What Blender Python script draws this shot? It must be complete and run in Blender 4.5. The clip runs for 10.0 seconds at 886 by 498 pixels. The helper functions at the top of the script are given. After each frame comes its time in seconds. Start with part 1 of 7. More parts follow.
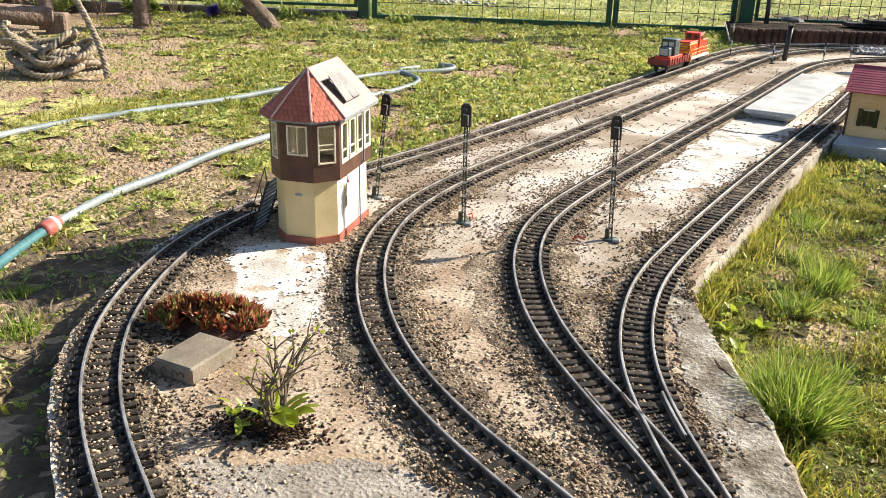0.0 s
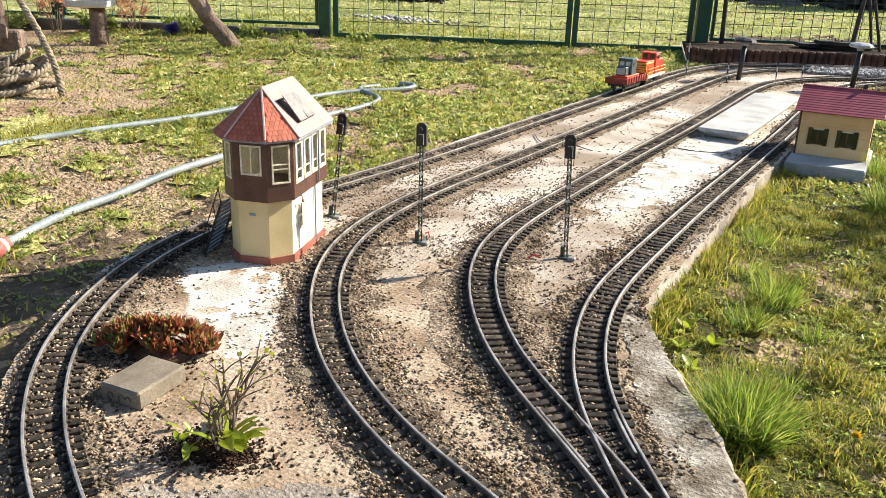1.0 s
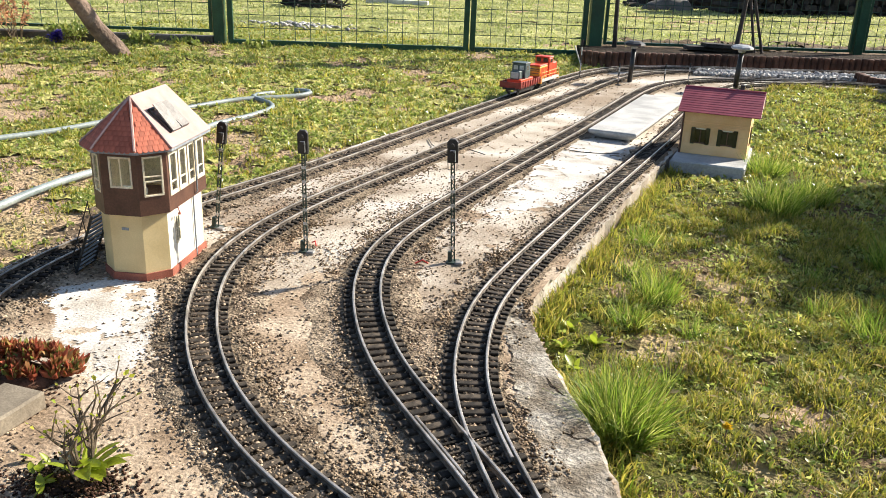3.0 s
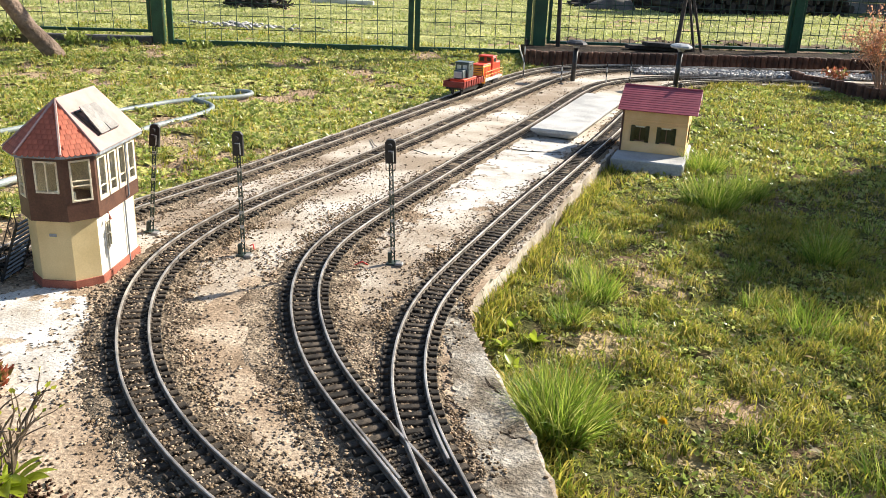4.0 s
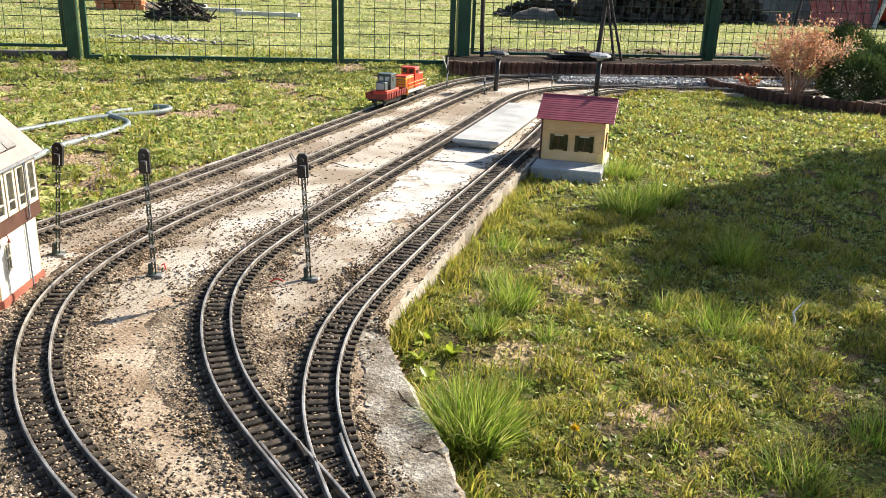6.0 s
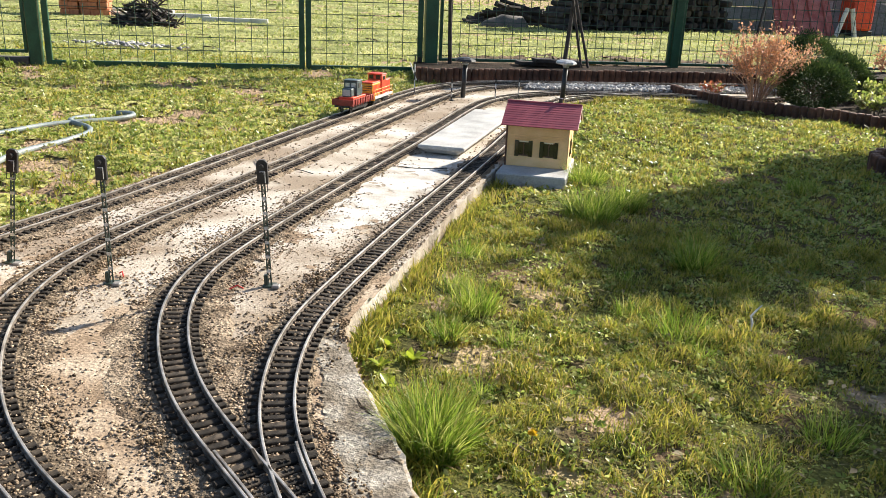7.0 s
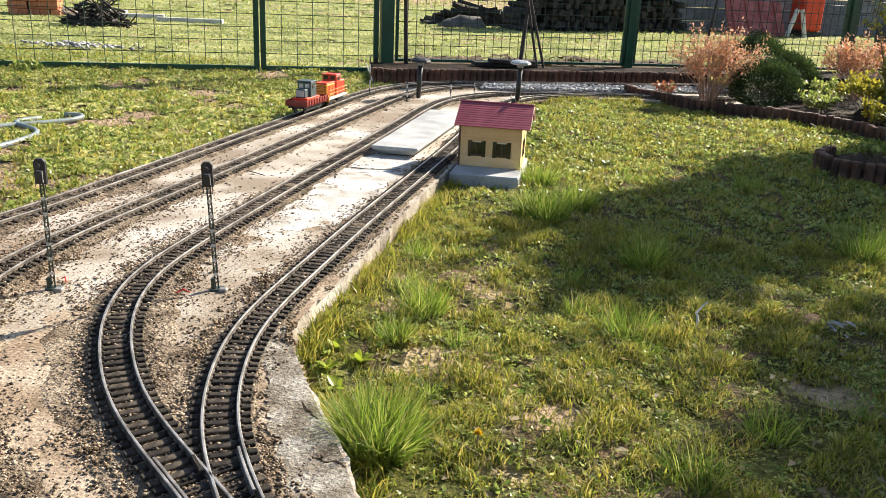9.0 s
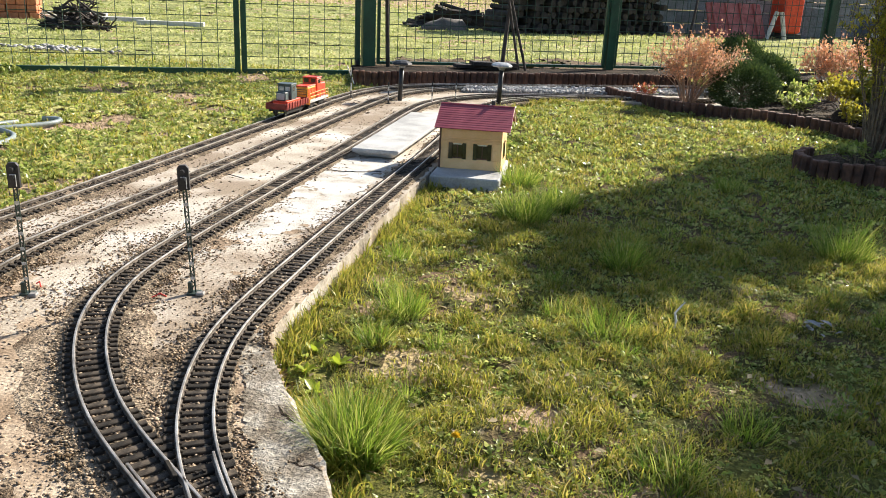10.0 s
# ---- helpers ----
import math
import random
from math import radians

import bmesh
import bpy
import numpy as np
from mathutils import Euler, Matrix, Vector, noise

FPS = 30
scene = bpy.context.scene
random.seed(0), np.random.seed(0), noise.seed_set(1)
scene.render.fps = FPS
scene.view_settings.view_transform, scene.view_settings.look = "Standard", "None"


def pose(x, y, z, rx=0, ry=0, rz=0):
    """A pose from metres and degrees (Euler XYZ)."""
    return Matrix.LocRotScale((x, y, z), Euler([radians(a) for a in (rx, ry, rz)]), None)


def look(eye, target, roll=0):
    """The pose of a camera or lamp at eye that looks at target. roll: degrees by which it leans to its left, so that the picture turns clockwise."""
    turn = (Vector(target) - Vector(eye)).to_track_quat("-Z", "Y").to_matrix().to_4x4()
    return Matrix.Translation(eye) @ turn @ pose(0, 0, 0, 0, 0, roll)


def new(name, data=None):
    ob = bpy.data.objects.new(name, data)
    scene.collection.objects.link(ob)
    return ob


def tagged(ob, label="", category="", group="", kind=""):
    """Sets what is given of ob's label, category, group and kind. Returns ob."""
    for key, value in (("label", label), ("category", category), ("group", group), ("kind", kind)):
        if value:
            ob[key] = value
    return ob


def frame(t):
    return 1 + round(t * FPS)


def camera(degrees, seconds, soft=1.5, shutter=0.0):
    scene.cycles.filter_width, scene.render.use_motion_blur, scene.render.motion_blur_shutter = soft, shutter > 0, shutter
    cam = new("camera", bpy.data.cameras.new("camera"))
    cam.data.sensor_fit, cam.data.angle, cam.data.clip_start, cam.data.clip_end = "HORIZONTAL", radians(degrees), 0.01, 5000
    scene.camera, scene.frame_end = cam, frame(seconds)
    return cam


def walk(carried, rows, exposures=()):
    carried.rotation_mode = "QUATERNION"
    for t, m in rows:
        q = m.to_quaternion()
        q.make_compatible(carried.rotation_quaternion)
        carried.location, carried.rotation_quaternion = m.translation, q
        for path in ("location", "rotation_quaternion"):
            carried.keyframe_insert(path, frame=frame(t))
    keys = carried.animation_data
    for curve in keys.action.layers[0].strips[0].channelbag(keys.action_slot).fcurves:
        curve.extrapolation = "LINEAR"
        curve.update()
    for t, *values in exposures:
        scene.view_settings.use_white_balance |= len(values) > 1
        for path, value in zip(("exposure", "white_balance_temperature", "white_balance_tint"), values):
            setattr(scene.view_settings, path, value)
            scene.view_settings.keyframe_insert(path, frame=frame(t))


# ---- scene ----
cam = camera(56.1, 10.0, soft=0.75)
METRES, EYE, TILT, LEAN, TURN = 0.21, 0.605, -2.3, 0.0, 30.8
ROWS = [
    (0.0, 0.0, 0.0, 0.0, 0.46, -19.22, -1.32),
    (0.5, 0.0328, -0.0025, 0.0196, -0.51, -18.55, -1.65),
    (1.0, 0.0896, 0.0112, 0.0186, -1.92, -17.98, -1.71),
    (1.5, 0.1445, 0.0325, 0.0189, -3.26, -17.76, -1.61),
    (2.0, 0.2136, 0.0513, 0.0185, -4.35, -17.62, -1.48),
    (2.5, 0.2935, 0.0602, 0.0164, -6.25, -17.58, -1.57),
    (3.0, 0.3657, 0.075, 0.016, -8.13, -17.44, -1.66),
    (4.5, 0.5336, 0.1031, 0.0125, -12.86, -17.27, -1.63),
    (5.0, 0.5762, 0.1035, 0.021, -13.78, -17.08, -1.51),
    (5.5, 0.6275, 0.0943, 0.0327, -15.08, -16.85, -1.38),
    (7.0, 0.7818, 0.055, 0.0298, -18.19, -16.03, -1.61),
    (7.5, 0.8159, 0.0482, 0.0311, -19.06, -16.08, -1.82),
    (8.0, 0.8469, 0.0397, 0.0313, -19.57, -16.15, -1.72),
    (8.5, 0.8773, 0.0262, 0.0265, -20.25, -16.07, -1.79),
    (9.0, 0.9046, 0.018, 0.0352, -20.86, -15.93, -1.69),
    (9.5, 0.9329, 0.0181, 0.0318, -21.41, -15.73, -1.58),
    (10.0, 0.9634, 0.0083, 0.0281, -21.97, -15.71, -1.63),
]
walk(cam, [(t, pose(0, 0, EYE, TILT, LEAN, TURN) @ pose(METRES * x, METRES * y, METRES * z, 90 + pitch, roll, yaw)) for t, x, y, z, yaw, pitch, roll in ROWS])

# ---- world and sun ----
SUN_AZ, SUN_EL = 37.5, 31.5          # azimuth from +y towards +x, elevation
world = bpy.data.worlds.new("world")
scene.world = world
world.use_nodes = True
wn = world.node_tree.nodes
sky = wn.new("ShaderNodeTexSky")
sky.sky_type = "NISHITA"
sky.sun_disc = False
sky.sun_elevation, sky.sun_rotation = radians(SUN_EL), radians(SUN_AZ)
world.node_tree.links.new(sky.outputs[0], wn["Background"].inputs[0])
wn["Background"].inputs[1].default_value = 0.075
sd = Vector((math.sin(radians(SUN_AZ)) * math.cos(radians(SUN_EL)), math.cos(radians(SUN_AZ)) * math.cos(radians(SUN_EL)), math.sin(radians(SUN_EL))))
sun = new("sun", bpy.data.lights.new("sun", "SUN"))
sun.data.energy, sun.data.angle, sun.data.color = 5.0, radians(0.6), (1.0, 0.915, 0.775)
sun.matrix_world = look(sd * 20, (0, 0, 0))
scene.view_settings.exposure = 1.14
scene.view_settings.use_white_balance = True
scene.view_settings.white_balance_temperature, scene.view_settings.white_balance_tint = 6340, 9.5

# ---- materials ----


def mat(name, a, b, scale=20.0, rough=0.7, bump=0.3, fine=200.0, metal=0.0, vary="", amount=0.25, leaf=0.0, spec=0.5, c=None, lo=0.35, hi=0.65, dist=0.002, grain=0.2, detail=3):
    """Two colours mixed by a broad noise, a fine grain over it, relief, and a variation from piece to piece."""
    m = bpy.data.materials.new(name)
    m.use_nodes = True
    n, l = m.node_tree.nodes, m.node_tree.links
    p = n["Principled BSDF"]
    co = n.new("ShaderNodeTexCoord")
    t1 = n.new("ShaderNodeTexNoise")
    t1.inputs["Scale"].default_value, t1.inputs["Detail"].default_value = scale, 6
    l.new(co.outputs["Object"], t1.inputs["Vector"])
    r = n.new("ShaderNodeValToRGB")
    r.color_ramp.elements[0].position, r.color_ramp.elements[1].position = lo, hi
    r.color_ramp.elements[0].color, r.color_ramp.elements[1].color = (*a, 1), (*b, 1)
    if c:
        e = r.color_ramp.elements.new((lo + hi) / 2)
        e.color = (*c, 1)
    l.new(t1.outputs["Fac"], r.inputs[0])
    t2 = n.new("ShaderNodeTexNoise")
    t2.inputs["Scale"].default_value, t2.inputs["Detail"].default_value = fine, detail
    l.new(co.outputs["Object"], t2.inputs["Vector"])
    g = n.new("ShaderNodeMapRange")
    g.inputs[1].default_value, g.inputs[2].default_value, g.inputs[3].default_value, g.inputs[4].default_value = 0.3, 0.7, 1 - grain, 1 + grain
    l.new(t2.outputs["Fac"], g.inputs[0])
    h = n.new("ShaderNodeHueSaturation")
    l.new(r.outputs[0], h.inputs["Color"])
    if vary:
        src = n.new("ShaderNodeObjectInfo").outputs["Random"] if vary == "object" else n.new("ShaderNodeNewGeometry").outputs["Random Per Island"]
        v = n.new("ShaderNodeMapRange")
        v.inputs[3].default_value, v.inputs[4].default_value = 1 - amount, 1 + amount
        l.new(src, v.inputs[0])
        mu = n.new("ShaderNodeMath")
        mu.operation = "MULTIPLY"
        l.new(v.outputs[0], mu.inputs[0])
        l.new(g.outputs[0], mu.inputs[1])
        l.new(mu.outputs[0], h.inputs["Value"])
    else:
        l.new(g.outputs[0], h.inputs["Value"])
    l.new(h.outputs[0], p.inputs["Base Color"])
    p.inputs["Roughness"].default_value, p.inputs["Metallic"].default_value = rough, metal
    p.inputs["Specular IOR Level"].default_value = spec
    if bump:
        b1 = n.new("ShaderNodeBump")
        b1.inputs["Strength"].default_value, b1.inputs["Distance"].default_value = bump, dist
        l.new(t2.outputs["Fac"], b1.inputs["Height"])
        l.new(b1.outputs[0], p.inputs["Normal"])
    if leaf:
        tr = n.new("ShaderNodeBsdfTranslucent")
        l.new(h.outputs[0], tr.inputs["Color"])
        mx = n.new("ShaderNodeMixShader")
        mx.inputs[0].default_value = leaf
        l.new(p.outputs[0], mx.inputs[1])
        l.new(tr.outputs[0], mx.inputs[2])
        l.new(mx.outputs[0], n["Material Output"].inputs["Surface"])
    return m


def leafy(name, stops, rough=0.45, leaf=0.45):
    """Leaf colours picked per leaf from a ramp."""
    m = bpy.data.materials.new(name)
    m.use_nodes = True
    n, l = m.node_tree.nodes, m.node_tree.links
    p = n["Principled BSDF"]
    r = n.new("ShaderNodeValToRGB")
    els = r.color_ramp.elements
    els[0].position, els[0].color = 0, (*stops[0], 1)
    els[1].position, els[1].color = 1, (*stops[-1], 1)
    for i, s in enumerate(stops[1:-1], 1):
        els.new(i / (len(stops) - 1)).color = (*s, 1)
    l.new(n.new("ShaderNodeNewGeometry").outputs["Random Per Island"], r.inputs[0])
    l.new(r.outputs[0], p.inputs["Base Color"])
    p.inputs["Roughness"].default_value = rough
    tr = n.new("ShaderNodeBsdfTranslucent")
    l.new(r.outputs[0], tr.inputs["Color"])
    mx = n.new("ShaderNodeMixShader")
    mx.inputs[0].default_value = leaf
    l.new(p.outputs[0], mx.inputs[1])
    l.new(tr.outputs[0], mx.inputs[2])
    l.new(mx.outputs[0], n["Material Output"].inputs["Surface"])
    return m


def glassy(name, tint=(0.9, 0.95, 0.95), rough=0.05, alpha=0.0):
    m = bpy.data.materials.new(name)
    m.use_nodes = True
    p = m.node_tree.nodes["Principled BSDF"]
    p.inputs["Base Color"].default_value = (*tint, 1)
    p.inputs["Transmission Weight"].default_value = 1.0
    p.inputs["Roughness"].default_value, p.inputs["IOR"].default_value = rough, 1.3
    return m


M_CONC = mat("slab concrete", (0.31, 0.245, 0.18), (0.67, 0.63, 0.57), 3.4, 0.9, 0.9, 160, c=(0.51, 0.445, 0.365), lo=0.40, hi=0.66, dist=0.003, spec=0.12)
M_LIME = mat("pale lime cement", (0.40, 0.35, 0.29), (0.66, 0.63, 0.58), 9, 0.9, 0.8, 190, c=(0.54, 0.505, 0.455), lo=0.34, hi=0.60, dist=0.002, detail=7, spec=0.12)
M_RIM = mat("weathered grey cement", (0.11, 0.085, 0.06), (0.37, 0.335, 0.28), 16, 0.92, 1.0, 150, c=(0.235, 0.20, 0.155), lo=0.34, hi=0.62, dist=0.006, grain=0.4, detail=9, spec=0.12)
M_EARTH = mat("brown earth crumbs", (0.11, 0.076, 0.045), (0.30, 0.22, 0.14), 25, 0.95, 0.4, 260, vary="island", amount=0.55, spec=0.12)
M_FARTURF = mat("sunny meadow turf", (0.15, 0.165, 0.055), (0.40, 0.39, 0.155), 1.9, 0.95, 1.0, 24, c=(0.27, 0.285, 0.10), dist=0.03, grain=0.4, detail=8, spec=0.12)
M_SAND = mat("sandy dirt", (0.14, 0.10, 0.066), (0.37, 0.29, 0.205), 13, 0.95, 1.0, 170, lo=0.36, hi=0.62, dist=0.008, grain=0.6, detail=9, spec=0.12)
M_FILM = mat("dirt film", (0.19, 0.133, 0.085), (0.46, 0.368, 0.272), 7, 0.95, 0.8, 170, c=(0.33, 0.243, 0.166), lo=0.34, hi=0.60, dist=0.003, grain=0.4, detail=8, spec=0.12)
M_PLATE = mat("grey platform concrete", (0.32, 0.315, 0.305), (0.50, 0.49, 0.47), 11, 0.85, 0.6, 200, dist=0.0015, detail=7)
M_TURFL = mat("short mossy turf with shade tone", (0.23, 0.225, 0.075), (0.50, 0.46, 0.165), 9, 0.95, 0.8, 70, c=(0.36, 0.34, 0.115), dist=0.012, grain=0.5, detail=8, spec=0.12)
M_GREYPATCH = mat("rough grey patch", (0.21, 0.175, 0.14), (0.39, 0.34, 0.285), 14, 0.95, 1.0, 170, dist=0.004, grain=0.3, detail=8, spec=0.12)
M_DARKSOIL = mat("dark soil and painted shade", (0.075, 0.054, 0.036), (0.19, 0.14, 0.092), 7, 0.95, 1.0, 60, dist=0.012, spec=0.12)
M_TURF = mat("mossy turf with shade tone", (0.15, 0.098, 0.058), (0.15, 0.145, 0.034), 6, 0.95, 0.8, 120, c=(0.075, 0.075, 0.022), lo=0.38, hi=0.60, dist=0.012, grain=0.6, detail=8, spec=0.12)
M_CLOD = mat("soil clods", (0.22, 0.165, 0.11), (0.42, 0.32, 0.215), 30, 0.95, 0.3, 200, vary="island", amount=0.4, spec=0.12)
M_SASH = mat("dull grey sash", (0.17, 0.155, 0.14), (0.25, 0.23, 0.21), 60, 0.55, 0.05, 300)
M_EDGE = mat("rough concrete wall", (0.075, 0.066, 0.056), (0.16, 0.14, 0.12), 6, 0.9, 0.8, 60)
M_BALLAST = mat("sandy ballast", (0.075, 0.056, 0.038), (0.30, 0.235, 0.165), 22, 0.95, 1.0, 190, lo=0.32, hi=0.68, dist=0.008, grain=0.6, detail=9, spec=0.12)
M_STONE = mat("ballast grains", (0.14, 0.10, 0.064), (0.40, 0.31, 0.22), 30, 0.85, 0.3, 300, vary="island", amount=0.75, spec=0.12)
M_STONED = mat("brown crumbs", (0.20, 0.155, 0.105), (0.40, 0.32, 0.235), 30, 0.9, 0.3, 300, vary="island", amount=0.5, spec=0.12)
M_STONEW = mat("pale pebbles", (0.27, 0.26, 0.25), (0.42, 0.41, 0.40), 30, 0.8, 0.3, 300, vary="island", amount=0.5)
M_SOIL = mat("lawn soil", (0.25, 0.165, 0.10), (0.30, 0.255, 0.10), 2.6, 0.95, 1.0, 70, c=(0.43, 0.31, 0.20), lo=0.30, hi=0.70, dist=0.016, spec=0.12)
M_BEDSOIL = mat("dark bed soil", (0.026, 0.019, 0.013), (0.07, 0.05, 0.034), 8, 0.95, 1.0, 60, dist=0.02, spec=0.12)
M_SLEEPER = mat("dark sleeper plastic", (0.017, 0.014, 0.011), (0.085, 0.066, 0.048), 60, 0.8, 0.5, 500, vary="object", amount=0.6, spec=0.25)
M_RAIL = mat("worn steel rail", (0.28, 0.245, 0.205), (0.60, 0.55, 0.49), 30, 0.38, 0.15, 400, metal=0.6)
M_RAILSIDE = mat("dark rail side", (0.060, 0.047, 0.035), (0.18, 0.145, 0.11), 30, 0.65, 0.15, 400, metal=0.2)
M_CREAM = mat("cream plaster", (0.66, 0.50, 0.24), (0.78, 0.62, 0.33), 14, 0.65, 0.15, 350, dist=0.0006, grain=0.05)
M_CREAMLIT = mat("plaster whitened as sunlit", (0.72, 0.68, 0.58), (0.82, 0.78, 0.68), 14, 0.6, 0.15, 350, dist=0.0006, grain=0.05)
M_BRICKRED = mat("red brick plinth", (0.26, 0.075, 0.045), (0.36, 0.12, 0.075), 40, 0.7, 0.3, 500, dist=0.0006)
M_BROWN = mat("brown timber cladding", (0.075, 0.032, 0.02), (0.12, 0.055, 0.033), 30, 0.5, 0.2, 300, dist=0.0006)
M_TILE = mat("red roof tiles", (0.33, 0.075, 0.038), (0.46, 0.13, 0.07), 60, 0.7, 0.2, 500, vary="object", amount=0.18, dist=0.0005, grain=0.08)
M_TILEPALE = mat("pale tiles and sun glare", (0.36, 0.225, 0.195), (0.42, 0.28, 0.245), 40, 0.6, 0.2, 500, vary="object", amount=0.05, dist=0.0005, grain=0.05)
M_MAROON = mat("maroon roof sheet", (0.24, 0.035, 0.055), (0.33, 0.065, 0.085), 25, 0.5, 0.2, 300, vary="object", amount=0.1, dist=0.0006, grain=0.05)
M_YELLOW = mat("ochre boards", (0.80, 0.50, 0.21), (0.87, 0.58, 0.29), 20, 0.6, 0.15, 300, vary="object", amount=0.06, dist=0.0006, grain=0.05)
M_FRAME = mat("cream window frame", (0.70, 0.62, 0.45), (0.78, 0.70, 0.52), 60, 0.5, 0.05, 300)
M_GREYTRIM = mat("grey gutter", (0.20, 0.22, 0.24), (0.30, 0.32, 0.34), 60, 0.45, 0.05, 300)
M_BLACK = mat("black plastic", (0.012, 0.012, 0.012), (0.03, 0.03, 0.03), 60, 0.45, 0.1, 300)
M_MAST = mat("dark green mast", (0.02, 0.035, 0.025), (0.05, 0.07, 0.05), 60, 0.5, 0.1, 300)
M_METALW = mat("pale metal", (0.45, 0.46, 0.46), (0.6, 0.6, 0.6), 60, 0.4, 0.1, 300, metal=0.4)
M_RED = mat("red wire", (0.55, 0.03, 0.02), (0.7, 0.05, 0.03), 60, 0.4, 0.0, 300)
M_LRED = mat("orange red loco paint", (0.62, 0.05, 0.02), (0.75, 0.09, 0.03), 30, 0.4, 0.05, 300)
M_LYEL = mat("yellow orange loco paint", (0.75, 0.33, 0.03), (0.85, 0.42, 0.05), 30, 0.4, 0.05, 300)
M_WRED = mat("dark red wagon paint", (0.22, 0.03, 0.022), (0.34, 0.05, 0.035), 30, 0.5, 0.1, 300)
M_GREYGREEN = mat("grey green cab paint", (0.055, 0.075, 0.072), (0.11, 0.14, 0.135), 30, 0.4, 0.05, 300)
M_FRAMEG = mat("pale grey frame", (0.42, 0.42, 0.40), (0.55, 0.55, 0.52), 30, 0.5, 0.05, 300)
M_GREEN = mat("green fence paint", (0.008, 0.052, 0.026), (0.018, 0.085, 0.043), 12, 0.4, 0.1, 120)
M_WIRE = mat("dark green wire", (0.02, 0.05, 0.03), (0.05, 0.09, 0.06), 12, 0.5, 0.0, 120)
M_LOG = mat("rust brown palisade wood", (0.065, 0.030, 0.018), (0.21, 0.100, 0.060), 12, 0.85, 0.6, 90, vary="object", amount=0.35)
M_BARK = mat("brown bark", (0.13, 0.085, 0.06), (0.27, 0.19, 0.14), 9, 0.9, 0.9, 60, dist=0.01)
M_DARKWOOD = mat("dark weathered wood", (0.025, 0.02, 0.017), (0.08, 0.065, 0.055), 9, 0.9, 0.8, 60, vary="island", amount=0.5)
M_ROPE = mat("hemp rope", (0.20, 0.155, 0.10), (0.38, 0.31, 0.22), 40, 0.95, 0.9, 220)
M_HOSE = mat("grey green hose", (0.17, 0.205, 0.20), (0.31, 0.345, 0.33), 8, 0.42, 0.1, 120)
M_HOSEB = mat("blue green hose", (0.05, 0.14, 0.15), (0.09, 0.20, 0.21), 8, 0.42, 0.1, 120)
M_BLOCK = mat("grey brown paver", (0.15, 0.12, 0.085), (0.235, 0.195, 0.14), 25, 0.85, 0.5, 300, dist=0.001)
M_TWIG = mat("brown twig", (0.12, 0.085, 0.055), (0.23, 0.17, 0.11), 60, 0.85, 0.4, 300)
M_STEM = mat("pale orange stems", (0.30, 0.19, 0.12), (0.48, 0.33, 0.23), 60, 0.8, 0.3, 300)
M_MULCH = mat("dark mulch", (0.03, 0.018, 0.012), (0.085, 0.045, 0.03), 60, 0.95, 0.8, 300, vary="island", amount=0.5, spec=0.12)
M_ORANGEB = mat("orange clay block", (0.50, 0.16, 0.07), (0.62, 0.24, 0.11), 20, 0.8, 0.3, 120, vary="object", amount=0.2)
M_PLANK = mat("pale plank", (0.55, 0.52, 0.47), (0.7, 0.67, 0.6), 9, 0.7, 0.3, 120)
M_GREYWALL = mat("grey block wall", (0.17, 0.17, 0.17), (0.28, 0.28, 0.275), 4, 0.9, 0.6, 40, vary="object", amount=0.15)
M_MACH = mat("faded red machine paint", (0.33, 0.075, 0.06), (0.46, 0.15, 0.12), 8, 0.6, 0.2, 80)
M_GLASS = glassy("window glass")
M_DARKGLASS = mat("dark window", (0.015, 0.016, 0.012), (0.04, 0.042, 0.03), 30, 0.12, 0.0, 100)
M_LAMPSUNLIT = mat("sunlit lamp cap", (0.35, 0.36, 0.36), (0.5, 0.5, 0.5), 30, 0.25, 0.0, 100)
L_GRASS = leafy("grass blades", [(0.085, 0.115, 0.018), (0.21, 0.24, 0.03), (0.36, 0.36, 0.048), (0.47, 0.40, 0.07), (0.54, 0.42, 0.14)], 0.45, 0.55)
L_TUFT = leafy("tuft blades", [(0.07, 0.14, 0.015), (0.16, 0.26, 0.025), (0.27, 0.36, 0.045), (0.40, 0.44, 0.08), (0.52, 0.49, 0.18)], 0.5, 0.55)
L_WEED = leafy("broad weed leaves", [(0.15, 0.22, 0.045), (0.29, 0.36, 0.075), (0.42, 0.455, 0.12), (0.50, 0.48, 0.19)], 0.3, 0.55)
L_YEL = leafy("yellow green leaves", [(0.24, 0.33, 0.03), (0.40, 0.45, 0.04), (0.52, 0.48, 0.07)], 0.35, 0.5)
L_SUCC = leafy("red green succulent leaves", [(0.14, 0.24, 0.05), (0.34, 0.09, 0.045), (0.50, 0.15, 0.08), (0.24, 0.06, 0.04), (0.48, 0.26, 0.11), (0.24, 0.34, 0.07)], 0.4, 0.4)
L_ORANGE = leafy("orange shrub leaves", [(0.55, 0.24, 0.10), (0.72, 0.40, 0.20), (0.66, 0.33, 0.22), (0.60, 0.42, 0.22)], 0.5)
L_CONIFER = leafy("conifer sprays", [(0.03, 0.06, 0.016), (0.055, 0.095, 0.025), (0.10, 0.14, 0.035)], 0.6, 0.25)
L_FORS = leafy("yellow shrub leaves", [(0.24, 0.23, 0.035), (0.42, 0.38, 0.045), (0.60, 0.50, 0.05)], 0.5)
L_PURPLE = leafy("purple petals", [(0.05, 0.03, 0.28), (0.10, 0.06, 0.42)], 0.5)
L_DARKLEAF = leafy("dark hedge leaves", [(0.03, 0.05, 0.015), (0.06, 0.08, 0.02)], 0.5, 0.3)
L_PETAL = leafy("yellow petals", [(0.7, 0.45, 0.02), (0.8, 0.55, 0.03)], 0.5, 0.3)
